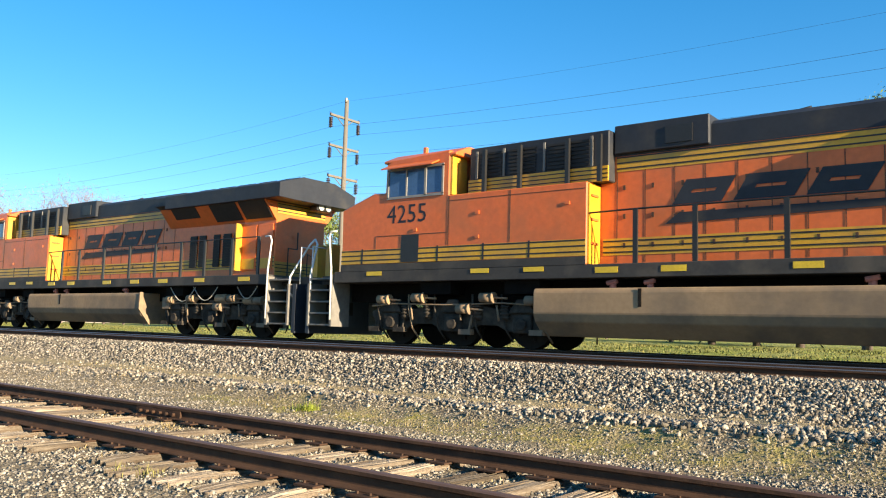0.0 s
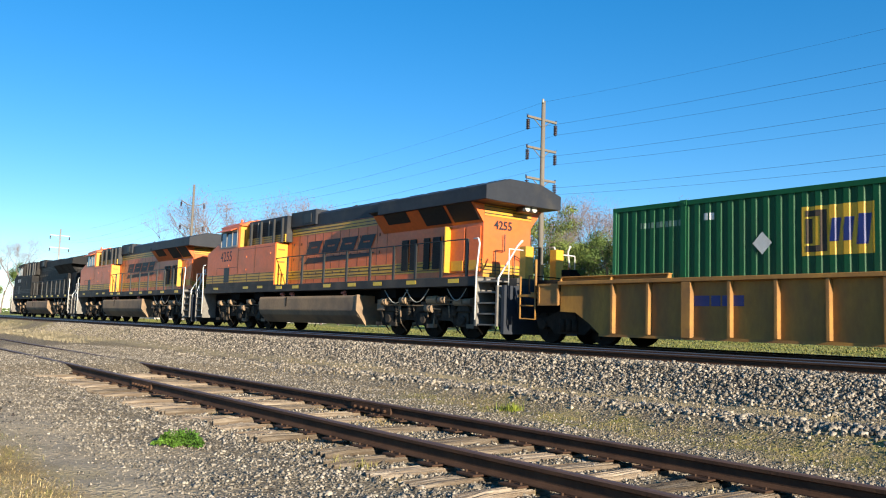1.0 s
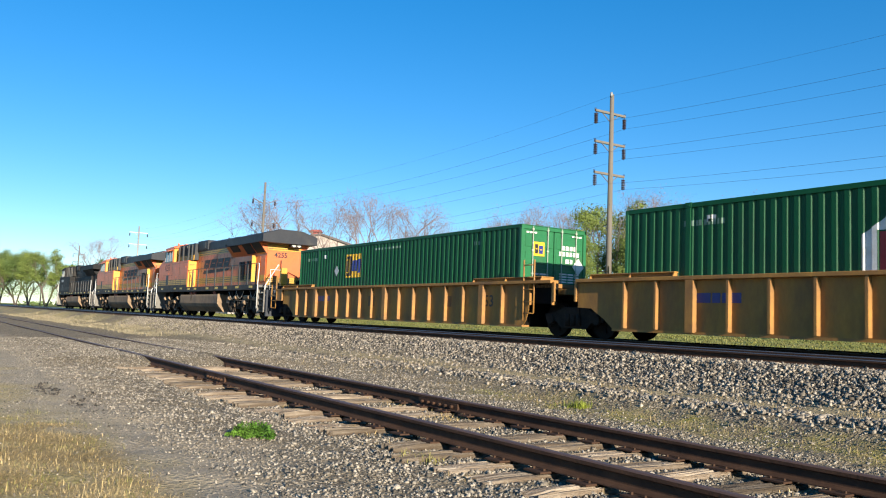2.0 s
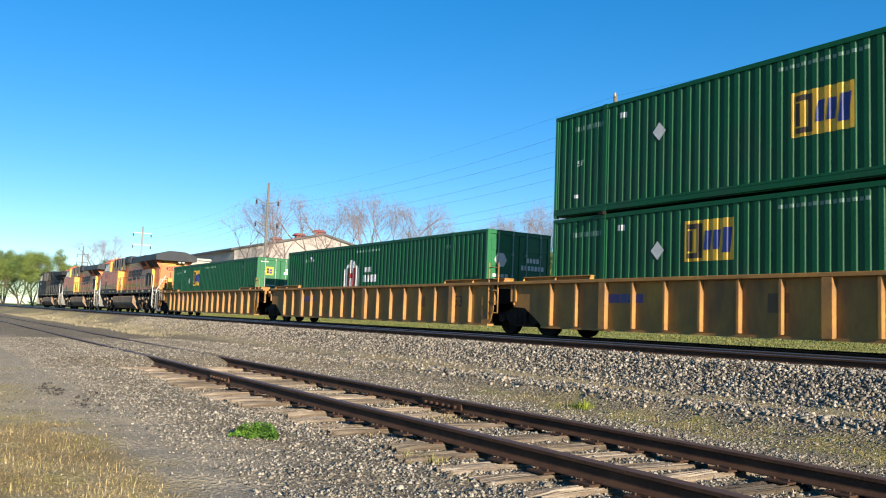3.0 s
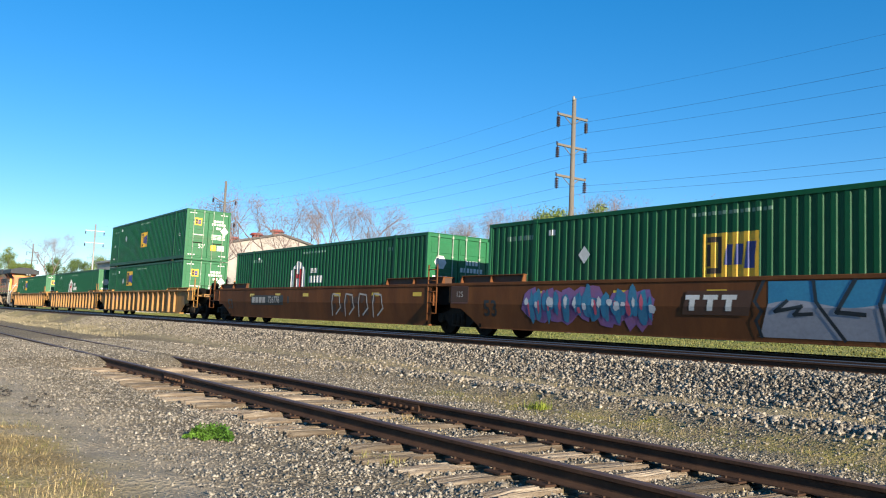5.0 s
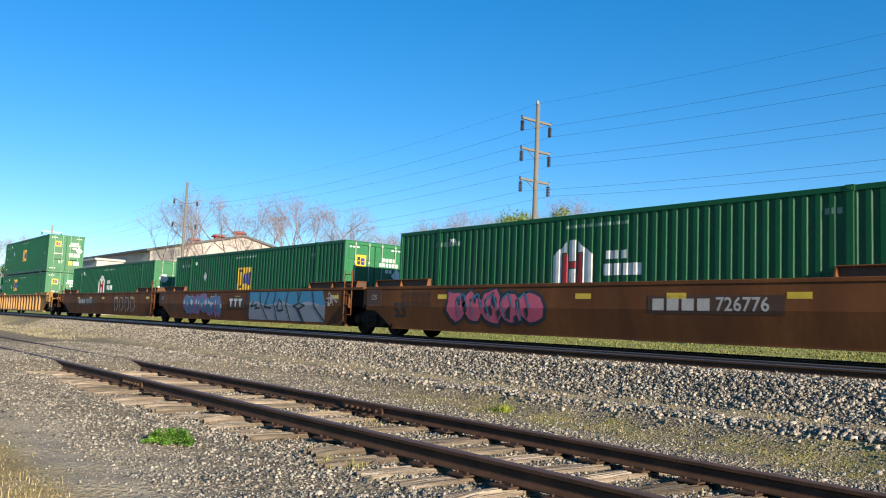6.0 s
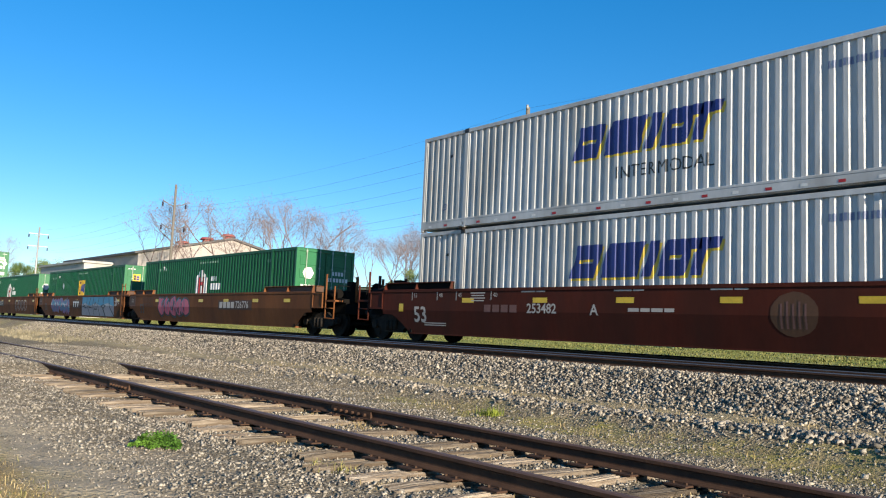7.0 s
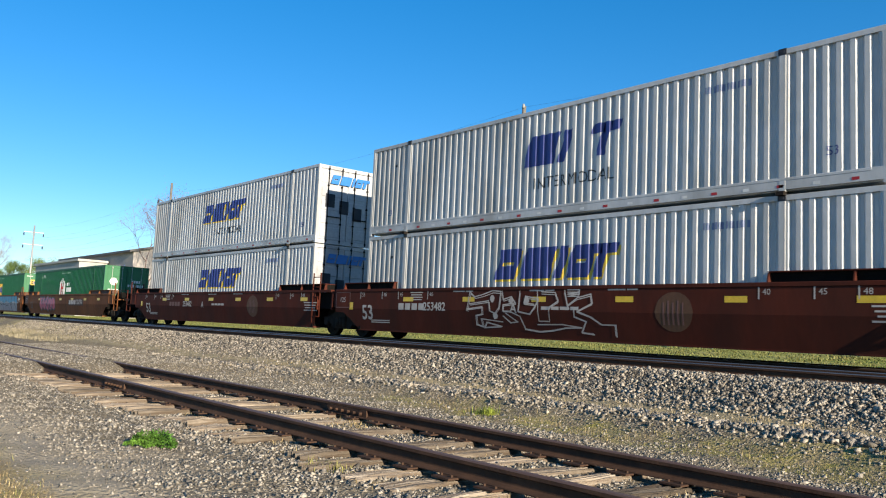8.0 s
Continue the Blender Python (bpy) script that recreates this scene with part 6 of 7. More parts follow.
    # air tanks and boxes beside the rear truck
    for s in (-1, 1):
        bm = B()
        tube(bm, (6.9, s * 1.2, 1.12), (7.4, s * 1.2, 1.12), 0.13, 10)
        tube(bm, (8.2, s * 1.2, 1.05), (8.6, s * 1.2, 1.05), 0.11, 10)
        box(bm, 4.2, 4.6, min(s * 1.1, s * 1.3), max(s * 1.1, s * 1.3), 0.8, 1.15)
        pieces("air_tank", bm, M["tank"], root)
    loco_truck(root, -6.7)
    loco_truck(root, 6.7)
    return root


def trade_letters(loco, m_):
    """The hood's mark: four leaning blocks over a tapered bar."""
    b = B()
    for k, (x, w) in enumerate(((0.0, 0.98), (1.2, 1.1), (2.5, 1.0), (3.75, 0.9))):
        slanted(b, x - 2.6, -0.23, w, 0.48, 0.6)
    mark("trade_shape", b, m_, loco, 1.1, 3.2, y=-0.964, label="leaning black blocks")
    b = B()
    poly(b, [(-2.75, -0.13), (2.0, -0.02), (2.3, 0.1), (-2.45, 0.09)])
    mark("trade_shape", b, m_, loco, 1.1, 2.72, y=-0.964)


orange_set = {"body": M["orange"], "band": M["loco_yellow"], "sill": M["loco_sill"], "roof": M["loco_dark"], "eaves": M["loco_dark"], "roof_gear": M["orange"], "seam": M["brown_dark"]}
black_set = {"body": M["loco_black"], "band": M["loco_black"], "sill": M["loco_black"], "roof": M["loco_black"], "eaves": M["loco_black"], "roof_gear": M["loco_black"], "seam": M["black"]}
loco_a = build_loco(orange_set, "orange and black diesel locomotive with yellow bands")
trade_letters(loco_a, M["loco_dark"])
n_turn = len(TURNING)
loco_b = copy_thing(loco_a, pose(0, 0, 0))
loco_c = build_loco(black_set, "plain black diesel locomotive at the train's head")
for o in loco_b.children_recursive:
    if o.name.startswith("wheelset"):
        TURNING.append((o, o.location.x, WHEEL_LOCO, WHEEL_LOCO))
for words, x, z in (("4255", -7.95, 3.12),):
    mark("number", text_bm(words, 0.64, 0.0), M["loco_dark"], loco_a, x, z, y=-1.5)
mark("number", text_bm("4255", 0.36, 0.006), M["loco_dark"], loco_a, 9.12, 3.35, y=-0.2, end=True)
b = B()
for x in (-0.5, -0.17, 0.17, 0.5):
    slanted(b, x - 0.12, -0.13, 0.22, 0.26, 0.0)
mark("number", b, M["white"], loco_c, -7.9, 3.1, y=-1.5)
at_train(loco_a, -14.2, 0)
at_train(loco_b, -36.65, 0)
at_train(loco_c, -59.1, 0)
# ---- plants ----
def leaf_material(name, a, b2, c=None):
    m = material(name, a, 0.7, second=b2, scale=0.5, amount=0.9, island=c or 0.28)
    m.node_tree.nodes["Principled BSDF"].inputs["Roughness"].default_value = 0.65
    m.node_tree.nodes["Principled BSDF"].inputs["Specular IOR Level"].default_value = 0.2
    return m


mats(
    leaf_spring=leaf_material("spring_leaves", (0.16, 0.21, 0.05), (0.11, 0.155, 0.042)),
    leaf_deep=leaf_material("mid_green_leaves", (0.105, 0.155, 0.042), (0.07, 0.115, 0.033)),
    needle=leaf_material("dark_needles", (0.015, 0.04, 0.018), (0.025, 0.055, 0.02)),
    clover=leaf_material("clover_green", (0.045, 0.12, 0.016), (0.1, 0.19, 0.025), 0.65),
    straw_blade=leaf_material("dry_grass", (0.53, 0.405, 0.205), (0.26, 0.195, 0.09), 0.55),
    green_blade=leaf_material("weed_green", (0.125, 0.145, 0.038), (0.19, 0.175, 0.065)),
    dull_blade=leaf_material("dull_weed_green", (0.19, 0.2, 0.055), (0.3, 0.26, 0.1)),
    straw_pale=leaf_material("pale_dry_grass", (0.34, 0.295, 0.2), (0.25, 0.215, 0.14)),
    weed_yellow=leaf_material("weed_yellow_green", (0.3, 0.33, 0.04), (0.2, 0.25, 0.04)),
    bark=material("grey_bark", (0.13, 0.1, 0.085), 0.9, scale=2, stretch=(4, 4, 0.6), bump=0.4),
    twig=material("budding_twigs", (0.2, 0.155, 0.15), 0.9, second=(0.25, 0.17, 0.155), scale=1.5),
    hill=material("wooded_hill", (0.07, 0.1, 0.03), 0.95, second=(0.14, 0.13, 0.06), scale=0.03, amount=0.9, bump=0.6, bump_scale=0.3),
)


def quads_mesh(name, centres, sizes, seed, material_, tall=1.0, flat=0.0):
    """Many small leaves, one quad each, turned at random."""
    r = np.random.default_rng(seed)
    c = len(centres)
    n = r.normal(0, 1, (c, 3))
    n[:, 2] += flat
    n /= np.linalg.norm(n, axis=1)[:, None]
    a = np.cross(n, r.normal(0, 1, (c, 3)))
    a /= np.linalg.norm(a, axis=1)[:, None] + 1e-9
    b2 = np.cross(n, a)
    s = sizes[:, None]
    v = np.stack([centres - a * s, centres - b2 * s * 0.55 * tall, centres + a * s, centres + b2 * s * 0.55 * tall], 1).reshape(-1, 3)
    me = bpy.data.meshes.new(name)
    me.vertices.add(c * 4)
    me.vertices.foreach_set("co", v.reshape(-1).astype(np.float32))
    me.loops.add(c * 4)
    me.loops.foreach_set("vertex_index", np.arange(c * 4, dtype=np.int32))
    me.polygons.add(c)
    me.polygons.foreach_set("loop_start", np.arange(0, c * 4, 4, dtype=np.int32))
    me.update(calc_edges=True)
    me.materials.append(material_)
    return me


def limbs(bm, r, p, way, length, radius, depth, tips, spread=0.55, thin=0.62):
    """Branches that fork; tips collects their ends."""
    q = p + way * length
    bend = p + way * length * 0.5 + Vector((r.uniform(-1, 1), r.uniform(-1, 1), r.uniform(-0.3, 0.6))) * length * 0.07
    sides = 7 if depth > 3 else 4 if depth > 1 else 3
    tube(bm, p, bend, radius, sides, radius * 0.85)
    tube(bm, bend, q, radius * 0.85, sides, radius * thin)
    tips.append((q, depth))
    if depth == 0:
        return
    for k in range(2 if r.random() < 0.6 else 3):
        d = (way + Vector((r.gauss(0, spread), r.gauss(0, spread), r.gauss(0.12, spread * 0.5)))).normalized()
        limbs(bm, r, p + way * length * r.uniform(0.7, 1.0), d, length * r.uniform(0.6, 0.85), radius * thin, depth - 1, tips, spread, thin)


def build_tree(kind, height, seed, label):
    r = random.Random(seed)
    root = thing("tree", label, "tree", "trees beyond the tracks")
    bm = B()
    tips = []
    if kind == "conifer":
        tube(bm, (0, 0, 0), (0, 0, height * 0.96), height * 0.022, 7, 0.02)
        pts = []
        rr = np.random.default_rng(seed)
        for k in range(150):
            f = (k / 150) ** 0.8
            z = height * (0.06 + 0.93 * f)
            reach = height * 0.25 * (1 - f) ** 0.8 * r.uniform(0.6, 1.1) + 0.12
            a = k * 2.4 + r.uniform(-0.4, 0.4)
            end = Vector((reach * math.cos(a), reach * math.sin(a), z - reach * 0.12 + 0.1))
            tube(bm, (0, 0, z), end, 0.03, 3, 0.008)
            m_ = 90
            f2 = rr.random(m_) ** 0.6
            c = np.array([0, 0, z])[None] * (1 - f2)[:, None] + np.array(end)[None] * f2[:, None]
            c += rr.normal(0, 1, (m_, 3)) * np.array([0.16, 0.16, 0.12]) * (0.5 + f2)[:, None]
            pts.append(c)
        pts = np.concatenate(pts)
        part("trunk", bm, M["bark"], root)
        share("crown", quads_mesh("crown", pts, rr.uniform(0.08, 0.2, len(pts)), seed, M["needle"], 0.5), root)
        return root
    stems = 3 if kind == "bush" else 1
    for s in range(stems):
        way = Vector((r.gauss(0, 0.3 if stems > 1 else 0.05), r.gauss(0, 0.3 if stems > 1 else 0.05), 1)).normalized()
        depth = 6 if kind == "bare" else 4
        limbs(bm, r, Vector((0, 0, -0.2)), way, height * (0.3 if stems == 1 else 0.28), height * (0.011 if kind == "bare" else 0.017), depth, tips, 0.42 if kind == "bare" else 0.62)
    top = max(t[0].z for t in tips)
    for v in bm.verts:
        v.co.z *= height / top
    tips = [(Vector((t.x, t.y, t.z * height / top)), d) for t, d in tips]
    part("trunk", bm, M["twig"] if kind == "bare" else M["bark"], root)
    rr = np.random.default_rng(seed)
    if kind == "bare":
        ends = np.array([t[:] for t, d in tips if d == 0])
        c = np.repeat(ends, 16, 0) + rr.normal(0, 0.42, (len(ends) * 16, 3))
        share("crown", quads_mesh("crown", c, rr.uniform(0.06, 0.16, len(c)), seed, M["twig"], 0.16), root, label="sparse budding twigs")
        return root
    ends = np.array([t[:] for t, d in tips if d <= 1])
    k = max(1, int(30000 / len(ends)))
    c = rr.normal(0, 1, (len(ends) * k, 3))
    c *= (rr.random(len(c)) ** 0.45 / np.linalg.norm(c, axis=1))[:, None]
    c = np.repeat(ends, k, 0) + c * height * np.repeat(rr.uniform(0.07, 0.14, len(ends)), k)[:, None] * np.array([1, 1, 0.8])
    low = rr.random(len(c)) < 0.12
    c[low, 2] *= rr.uniform(0.3, 0.9, low.sum())
    c = c[c[:, 2] > 0.2]
    share("crown", quads_mesh("crown", c, rr.uniform(0.035, 0.085, len(c)), seed, M["leaf_spring"] if seed % 2 else M["leaf_deep"]), root)
    return root


def by_bearing(az, y):
    return y * math.tan(radians(az)), y


protos_tree = {
    "bare_a": build_tree("bare", 11, 3, "leafless tree with pinkish budding twigs beyond the tracks"),
    "bare_b": build_tree("bare", 11, 8, "leafless tree with pinkish budding twigs beyond the tracks"),
    "bare_c": build_tree("bare", 11, 14, "leafless tree with pinkish budding twigs beyond the tracks"),
    "leafy_a": build_tree("bush", 8, 21, "spreading tree in fresh spring leaf beyond the tracks"),
    "leafy_b": build_tree("bush", 8, 24, "spreading tree in mid-green leaf beyond the tracks"),
    "leafy_c": build_tree("bush", 8, 33, "spreading tree in fresh spring leaf beyond the tracks"),
    "fir": build_tree("conifer", 11, 41, "dark green conifer beyond the tracks"),
}
# kind, bearing from the camera's place, distance ahead, height of the top over the eye in degrees
PLANTING = [
    ("fir", -19.6, 45, 11.9), ("fir", -16.8, 47, 11.2), ("fir", -14.2, 44, 12.5), ("fir", -22.2, 49, 7.5),
    ("leafy_a", -31.2, 50, 7.9), ("leafy_b", -34.4, 52, 7.7), ("leafy_c", -36.6, 50, 6.9), ("leafy_b", -39.0, 50, 6.7), ("leafy_a", -41.0, 55, 6.2), ("leafy_c", -29.8, 54, 5.2), ("leafy_b", -26.5, 60, 3.2),
    ("leafy_c", -42.8, 50, 7.0), ("leafy_a", -44.6, 52, 8.3), ("leafy_b", -24.0, 66, 2.8), ("leafy_a", -10.4, 40, 14.9), ("leafy_c", -5.0, 48, 9.5),
    ("bare_a", -40.3, 56, 9.2), ("bare_b", -36.8, 60, 8.6), ("bare_c", -43.2, 58, 9.0), ("bare_a", -41.7, 60, 8.6), ("bare_b", -46.3, 62, 8.4), ("bare_c", -48.6, 60, 8.4), ("bare_a", -50.0, 64, 7.8),
    ("bare_b", -51.5, 62, 7.8), ("bare_c", -53.0, 64, 7.2), ("bare_a", -57.9, 50, 6.9), ("bare_b", -59.2, 46, 8.0), ("bare_c", -60.4, 44, 8.5), ("bare_a", -61.6, 42, 8.0), ("bare_b", -62.9, 42, 8.7),
    ("bare_c", -64.4, 40, 7.6), ("bare_a", -66.0, 38, 8.4), ("bare_b", -67.3, 37, 8.3), ("bare_c", -69.0, 38, 7.0), ("bare_a", -70.8, 36, 6.8), ("bare_b", -55.0, 60, 6.8), ("bare_c", -38.5, 62, 7.8),
    ("bare_b", -47.4, 50, 7.3), ("bare_c", -49.3, 48, 7.0), ("bare_a", -45.2, 48, 7.4), ("bare_b", -52.2, 50, 6.8), ("bare_a", -50.8, 52, 7.4), ("bare_c", -56.4, 52, 6.4), ("bare_c", -54.0, 52, 6.2), ("bare_b", -42.2, 52, 8.6), ("bare_a", -38.0, 56, 8.2),
    ("leafy_c", -47.6, 44, 6.0), ("leafy_b", -49.4, 46, 4.8), ("leafy_a", -52.4, 46, 4.4),
    ("leafy_a", -82.6, 26, 3.4), ("leafy_b", -83.6, 25, 3.0), ("leafy_c", -84.3, 24, 3.2), ("leafy_a", -81.6, 27, 2.7), ("bare_c", -79.8, 34, 4.6), ("bare_b", -80.4, 34, 4.2), ("leafy_c", -76.4, 44, 3.3), ("leafy_b", -78.6, 40, 3.0),
    ("bare_a", -85.3, 22, 3.6), ("leafy_b", -85.2, 22, 3.2), ("leafy_a", -86.0, 20, 3.0), ("leafy_c", -86.8, 19, 3.0), ("leafy_b", -87.4, 18, 2.8),
]
taken = set()
plant_rng = random.Random(77)
for kind, az, y, el in PLANTING:
    x, y = by_bearing(az, y)
    g = float(ground_z(x, y))
    height = EYE + math.hypot(x, y) * math.tan(radians(el)) - g
    src = protos_tree[kind]
    own = {"bare": 11, "leaf": 8, "fir": 11}[kind.split("_")[0][:4]]
    k = height / own * 1.0
    spin = plant_rng.uniform(0, 360)
    m = pose(x, y, g - 0.05, 0, 0, spin)
    ob = src if kind not in taken else copy_thing(src, m)
    taken.add(kind)
    ob.matrix_basis = m
    wide = k if kind[:4] != "leaf" else k * plant_rng.uniform(0.85, 1.05)
    ob.scale = (wide, wide, k)


def blades(name, label, spots, height, seed, material_, lean=0.5, width=0.006, lay=0):
    """Grass: bent two-piece blades at the given spots. lay: blades of one clump that lie the same way, as in matted straw."""
    r = np.random.default_rng(seed)
    c = len(spots)
    h = height * r.uniform(0.4, 1.1, c)
    a = r.uniform(0, 2 * np.pi, c)
    if lay:
        a = np.repeat(r.uniform(0, 2 * np.pi, c // lay), lay) + r.normal(0, 1.5, c)
    out = np.stack([np.cos(a), np.sin(a), np.zeros(c)], 1)
    side = np.stack([-np.sin(a), np.cos(a), np.zeros(c)], 1) * width
    z = ground_z(spots[:, 0], spots[:, 1]) - 0.01
    p = np.column_stack([spots, z])
    ln = (r.random(c) ** (0.3 if lay else 0.7) * lean)[:, None]
    mid = p + out * (h[:, None] * ln * 0.35) + np.array([0, 0, 1.0]) * (h * np.maximum(0.2, 0.62 - 0.2 * ln[:, 0]))[:, None]
    tip = p + out * (h[:, None] * ln * 1.1) + np.array([0, 0, 1.0]) * (h * np.maximum(0.12, 1 - 0.5 * ln[:, 0]))[:, None]
    v = np.stack([p - side, p + side, mid + side * 0.8, mid - side * 0.8, tip], 1).reshape(-1, 3)
    i = np.arange(c)[:, None] * 5
    quads, tris = (i + np.array([0, 1, 2, 3])).tolist(), (i + np.array([3, 2, 4])).tolist()
    me = bpy.data.meshes.new(name)
    me.from_pydata(v.tolist(), [], quads + tris)
    me.materials.append(material_)
    return tagged(new(name, me), label, "grass", kind="stuff")


def clumps(seed, n, xr, yr, per, spread):
    r = np.random.default_rng(seed)
    c = np.stack([r.uniform(*xr, n), r.uniform(*yr, n)], 1)
    return np.repeat(c, per, 0) + r.normal(0, spread, (n * per, 2))


def matted(seed, n, xr, yr, per, spread):
    """Clumps in uneven patches, with bare soil between them."""
    c = clumps(seed, n, xr, yr, 1, 0.0)
    thick = np.sin(c[:, 0] * 2.1 + 1.0) * np.sin(c[:, 1] * 4.3 + c[:, 0] * 0.9) + 0.6 * np.sin(c[:, 0] * 5.3 - c[:, 1] * 6.1)
    c = c[thick > -0.6]
    r = np.random.default_rng(seed + 100)
    return np.repeat(c, per, 0) + r.normal(0, spread, (len(c) * per, 2))


blades("dry_grass", "matted straw-coloured dry grass beside the dirt path", matted(1, 800, (-8.8, -3.2), (0.0, 1.45), 60, 0.09), 0.088, 1, M["straw_blade"], 2.5, 0.0018, 60)
blades("grass_thatch", "short dense golden thatch under the dry grass", matted(31, 2600, (-8.8, -3.2), (0.0, 1.4), 26, 0.06), 0.06, 31, M["straw_blade"], 2.0, 0.0022, 26)
blades("grass_stalks", "loose upright dry stalks in the matted grass", matted(21, 160, (-8.4, -3.4), (0.1, 1.3), 7, 0.07), 0.15, 21, M["straw_blade"], 1.4, 0.0013)
blades("path_grass", "thin green grass among the dry straw", clumps(2, 60, (-9.8, -4.0), (0.2, 1.5), 50, 0.1), 0.08, 2, M["dull_blade"], 2.2, 0.002)
blades("shoulder_weeds", "yellow-green weeds along the foot of the ballast", clumps(3, 420, (-10.5, -0.5), (7.3, 8.05), 34, 0.1), 0.05, 3, M["dull_blade"], 2.4, 0.0022)
blades("shoulder_straw", "dry stalks on the ballast shoulder", clumps(4, 420, (-18, -0.5), (7.4, 9.7), 14, 0.1), 0.12, 4, M["straw_blade"], 2.2, 0.0017)
blades("far_dry_grass", "pale dry grass strip beside the main line", clumps(5, 420, (-85, -32), (7.5, 10.3), 24, 0.3), 0.13, 5, M["straw_pale"], 0.9, 0.01)
blades("tie_weeds", "dry weeds between the siding's ties", clumps(6, 34, (-11, -2.2), (3.5, 6.0), 50, 0.1), 0.08, 6, M["straw_blade"], 2.4, 0.003)
blades("joint_straw", "tuft of dry straw by the rail joint", clumps(7, 5, (-8.6, -7.9), (5.35, 5.6), 90, 0.12), 0.1, 7, M["straw_blade"], 2.6, 0.003)
blades("tie_end_weed", "small green weed at a tie end", clumps(8, 3, (-6.0, -5.7), (3.5, 3.75), 40, 0.06), 0.13, 8, M["dull_blade"], 1.1, 0.003)
blades("crossing_weed", "tall yellow-green weed in the gravel", clumps(9, 3, (-8.35, -8.1), (7.45, 7.7), 80, 0.06), 0.17, 9, M["weed_yellow"], 1.3, 0.0032)
blades("field_grass", "rough green grass beyond the tracks", clumps(10, 3600, (-110, 6), (20.5, 34), 12, 0.35), 0.11, 10, M["green_blade"], 1.2, 0.02)
rr = np.random.default_rng(60)
c = np.stack([rr.uniform(-190, 0, 16000), rr.uniform(27, 30, 16000), 0.2 + rr.random(16000) ** 1.5 * 0.4], 1)
tagged(new("low_hedge", quads_mesh("low_hedge", c, rr.uniform(0.04, 0.12, 16000), 61, M["leaf_spring"], 1.2)), "low scrub along the far edge of the right of way", "shrubs", kind="stuff")
# leafy green plant on the gravel
rr = np.random.default_rng(50)
n_leaf = 3800
a, q = rr.uniform(0, 2 * np.pi, n_leaf), rr.random(n_leaf) ** 0.55
lump = 0.78 + 0.16 * np.sin(3 * a + 1) + 0.1 * np.sin(7 * a)
cx, cy = 0.26 * q * np.cos(a) * lump, 0.28 * q * np.sin(a) * lump
cz = ground_z(cx - 7.4, cy + 2.82) + 0.012 + (0.085 + 0.045 * np.sin(5 * a + 9 * q)) * np.sqrt(1 - q ** 2) * rr.uniform(0.35, 1.15, n_leaf)
weed = thing("weed_plant", "low bright green leafy weed on the gravel", "plant")
weed.matrix_basis = pose(-7.4, 2.82, 0)
share("foliage", quads_mesh("foliage", np.stack([cx, cy, cz], 1), rr.uniform(0.006, 0.015, n_leaf), 51, M["clover"], 1.3, 0.35), weed)
bm = B()
for k in range(26):
    t1 = k * 2.4
    tube(bm, (0.02 * math.cos(t1), 0.02 * math.sin(t1), 0.0), (0.14 * math.cos(t1), 0.16 * math.sin(t1), 0.1), 0.003, 3)
part("stem", bm, M["clover"], weed)

# ---- power line ----
LINE_Y = 32.0
mats(galvanised=material("pale_steel", (0.36, 0.36, 0.35), 0.5, 0.3, scale=4), wire=material("wire", (0.05, 0.05, 0.055), 0.5, 0.5, scale=4))


def insulator(bm, x, y, z, long=0.62):
    tube(bm, (x, y, z), (x, y, z - long), 0.018, 5)
    for k in range(6):
        zz = z - 0.12 - k * (long - 0.14) / 6
        tube(bm, (x, y, zz), (x, y, zz - 0.05), 0.125, 9, 0.09)


def build_pole(x, top, arms, style):
    label = {"wood": "weathered wooden power pole with three crossarms", "swept": "dark wooden power pole with swept-up arms", "pale": "pale power pole with two crossarms"}[style]
    root = thing("utility_pole", label, "utility pole", "poles of the power line")
    g = float(ground_z(x, LINE_Y))
    root.matrix_basis = pose(x, LINE_Y, g)
    wood = M["galvanised"] if style == "pale" else M["wood"]
    bm = B()
    tube(bm, (0, 0, -0.3), (0, 0, top - g), 0.18, 10, 0.115)
    part("shaft", bm, wood, root)
    if style == "wood":
        bm = B()
        tube(bm, (0.05, -0.1, top - g - 0.15), (0.05, -0.1, top - g + 0.1), 0.07, 8)
        part("pole_cap", bm, M["galvanised"], root)
    for z, half in arms:
        bm = B()
        z -= g
        if style == "swept":
            for s in (-1, 1):
                pipe(bm, [(0, 0, z - 0.35), (0, s * half * 0.5, z - 0.2), (0, s * half, z + 0.15)], 0.05)
        else:
            box(bm, -0.16, -0.04, -half, half, z - 0.06, z + 0.06)
            for s in (-1, 1):
                tube(bm, (-0.1, s * half * 0.55, z - 0.05), (-0.1, 0, z - 0.5), 0.025, 5)
        arm = part("crossarm", bm, wood, root)
        for s in (-1, 1):
            bm = B()
            insulator(bm, -0.1, s * (half - 0.05), z - 0.06 if style != "swept" else z + 0.1, 0.72 if style == "wood" else 0.6)
            if style == "wood":
                pipe(bm, [(-0.1, s * half - 0.06, z + 0.14), (-0.1, s * half, z + 0.02), (-0.1, s * half + 0.06, z + 0.14)], 0.02)
            part("insulator", bm, M["porcelain"], arm)
    return root


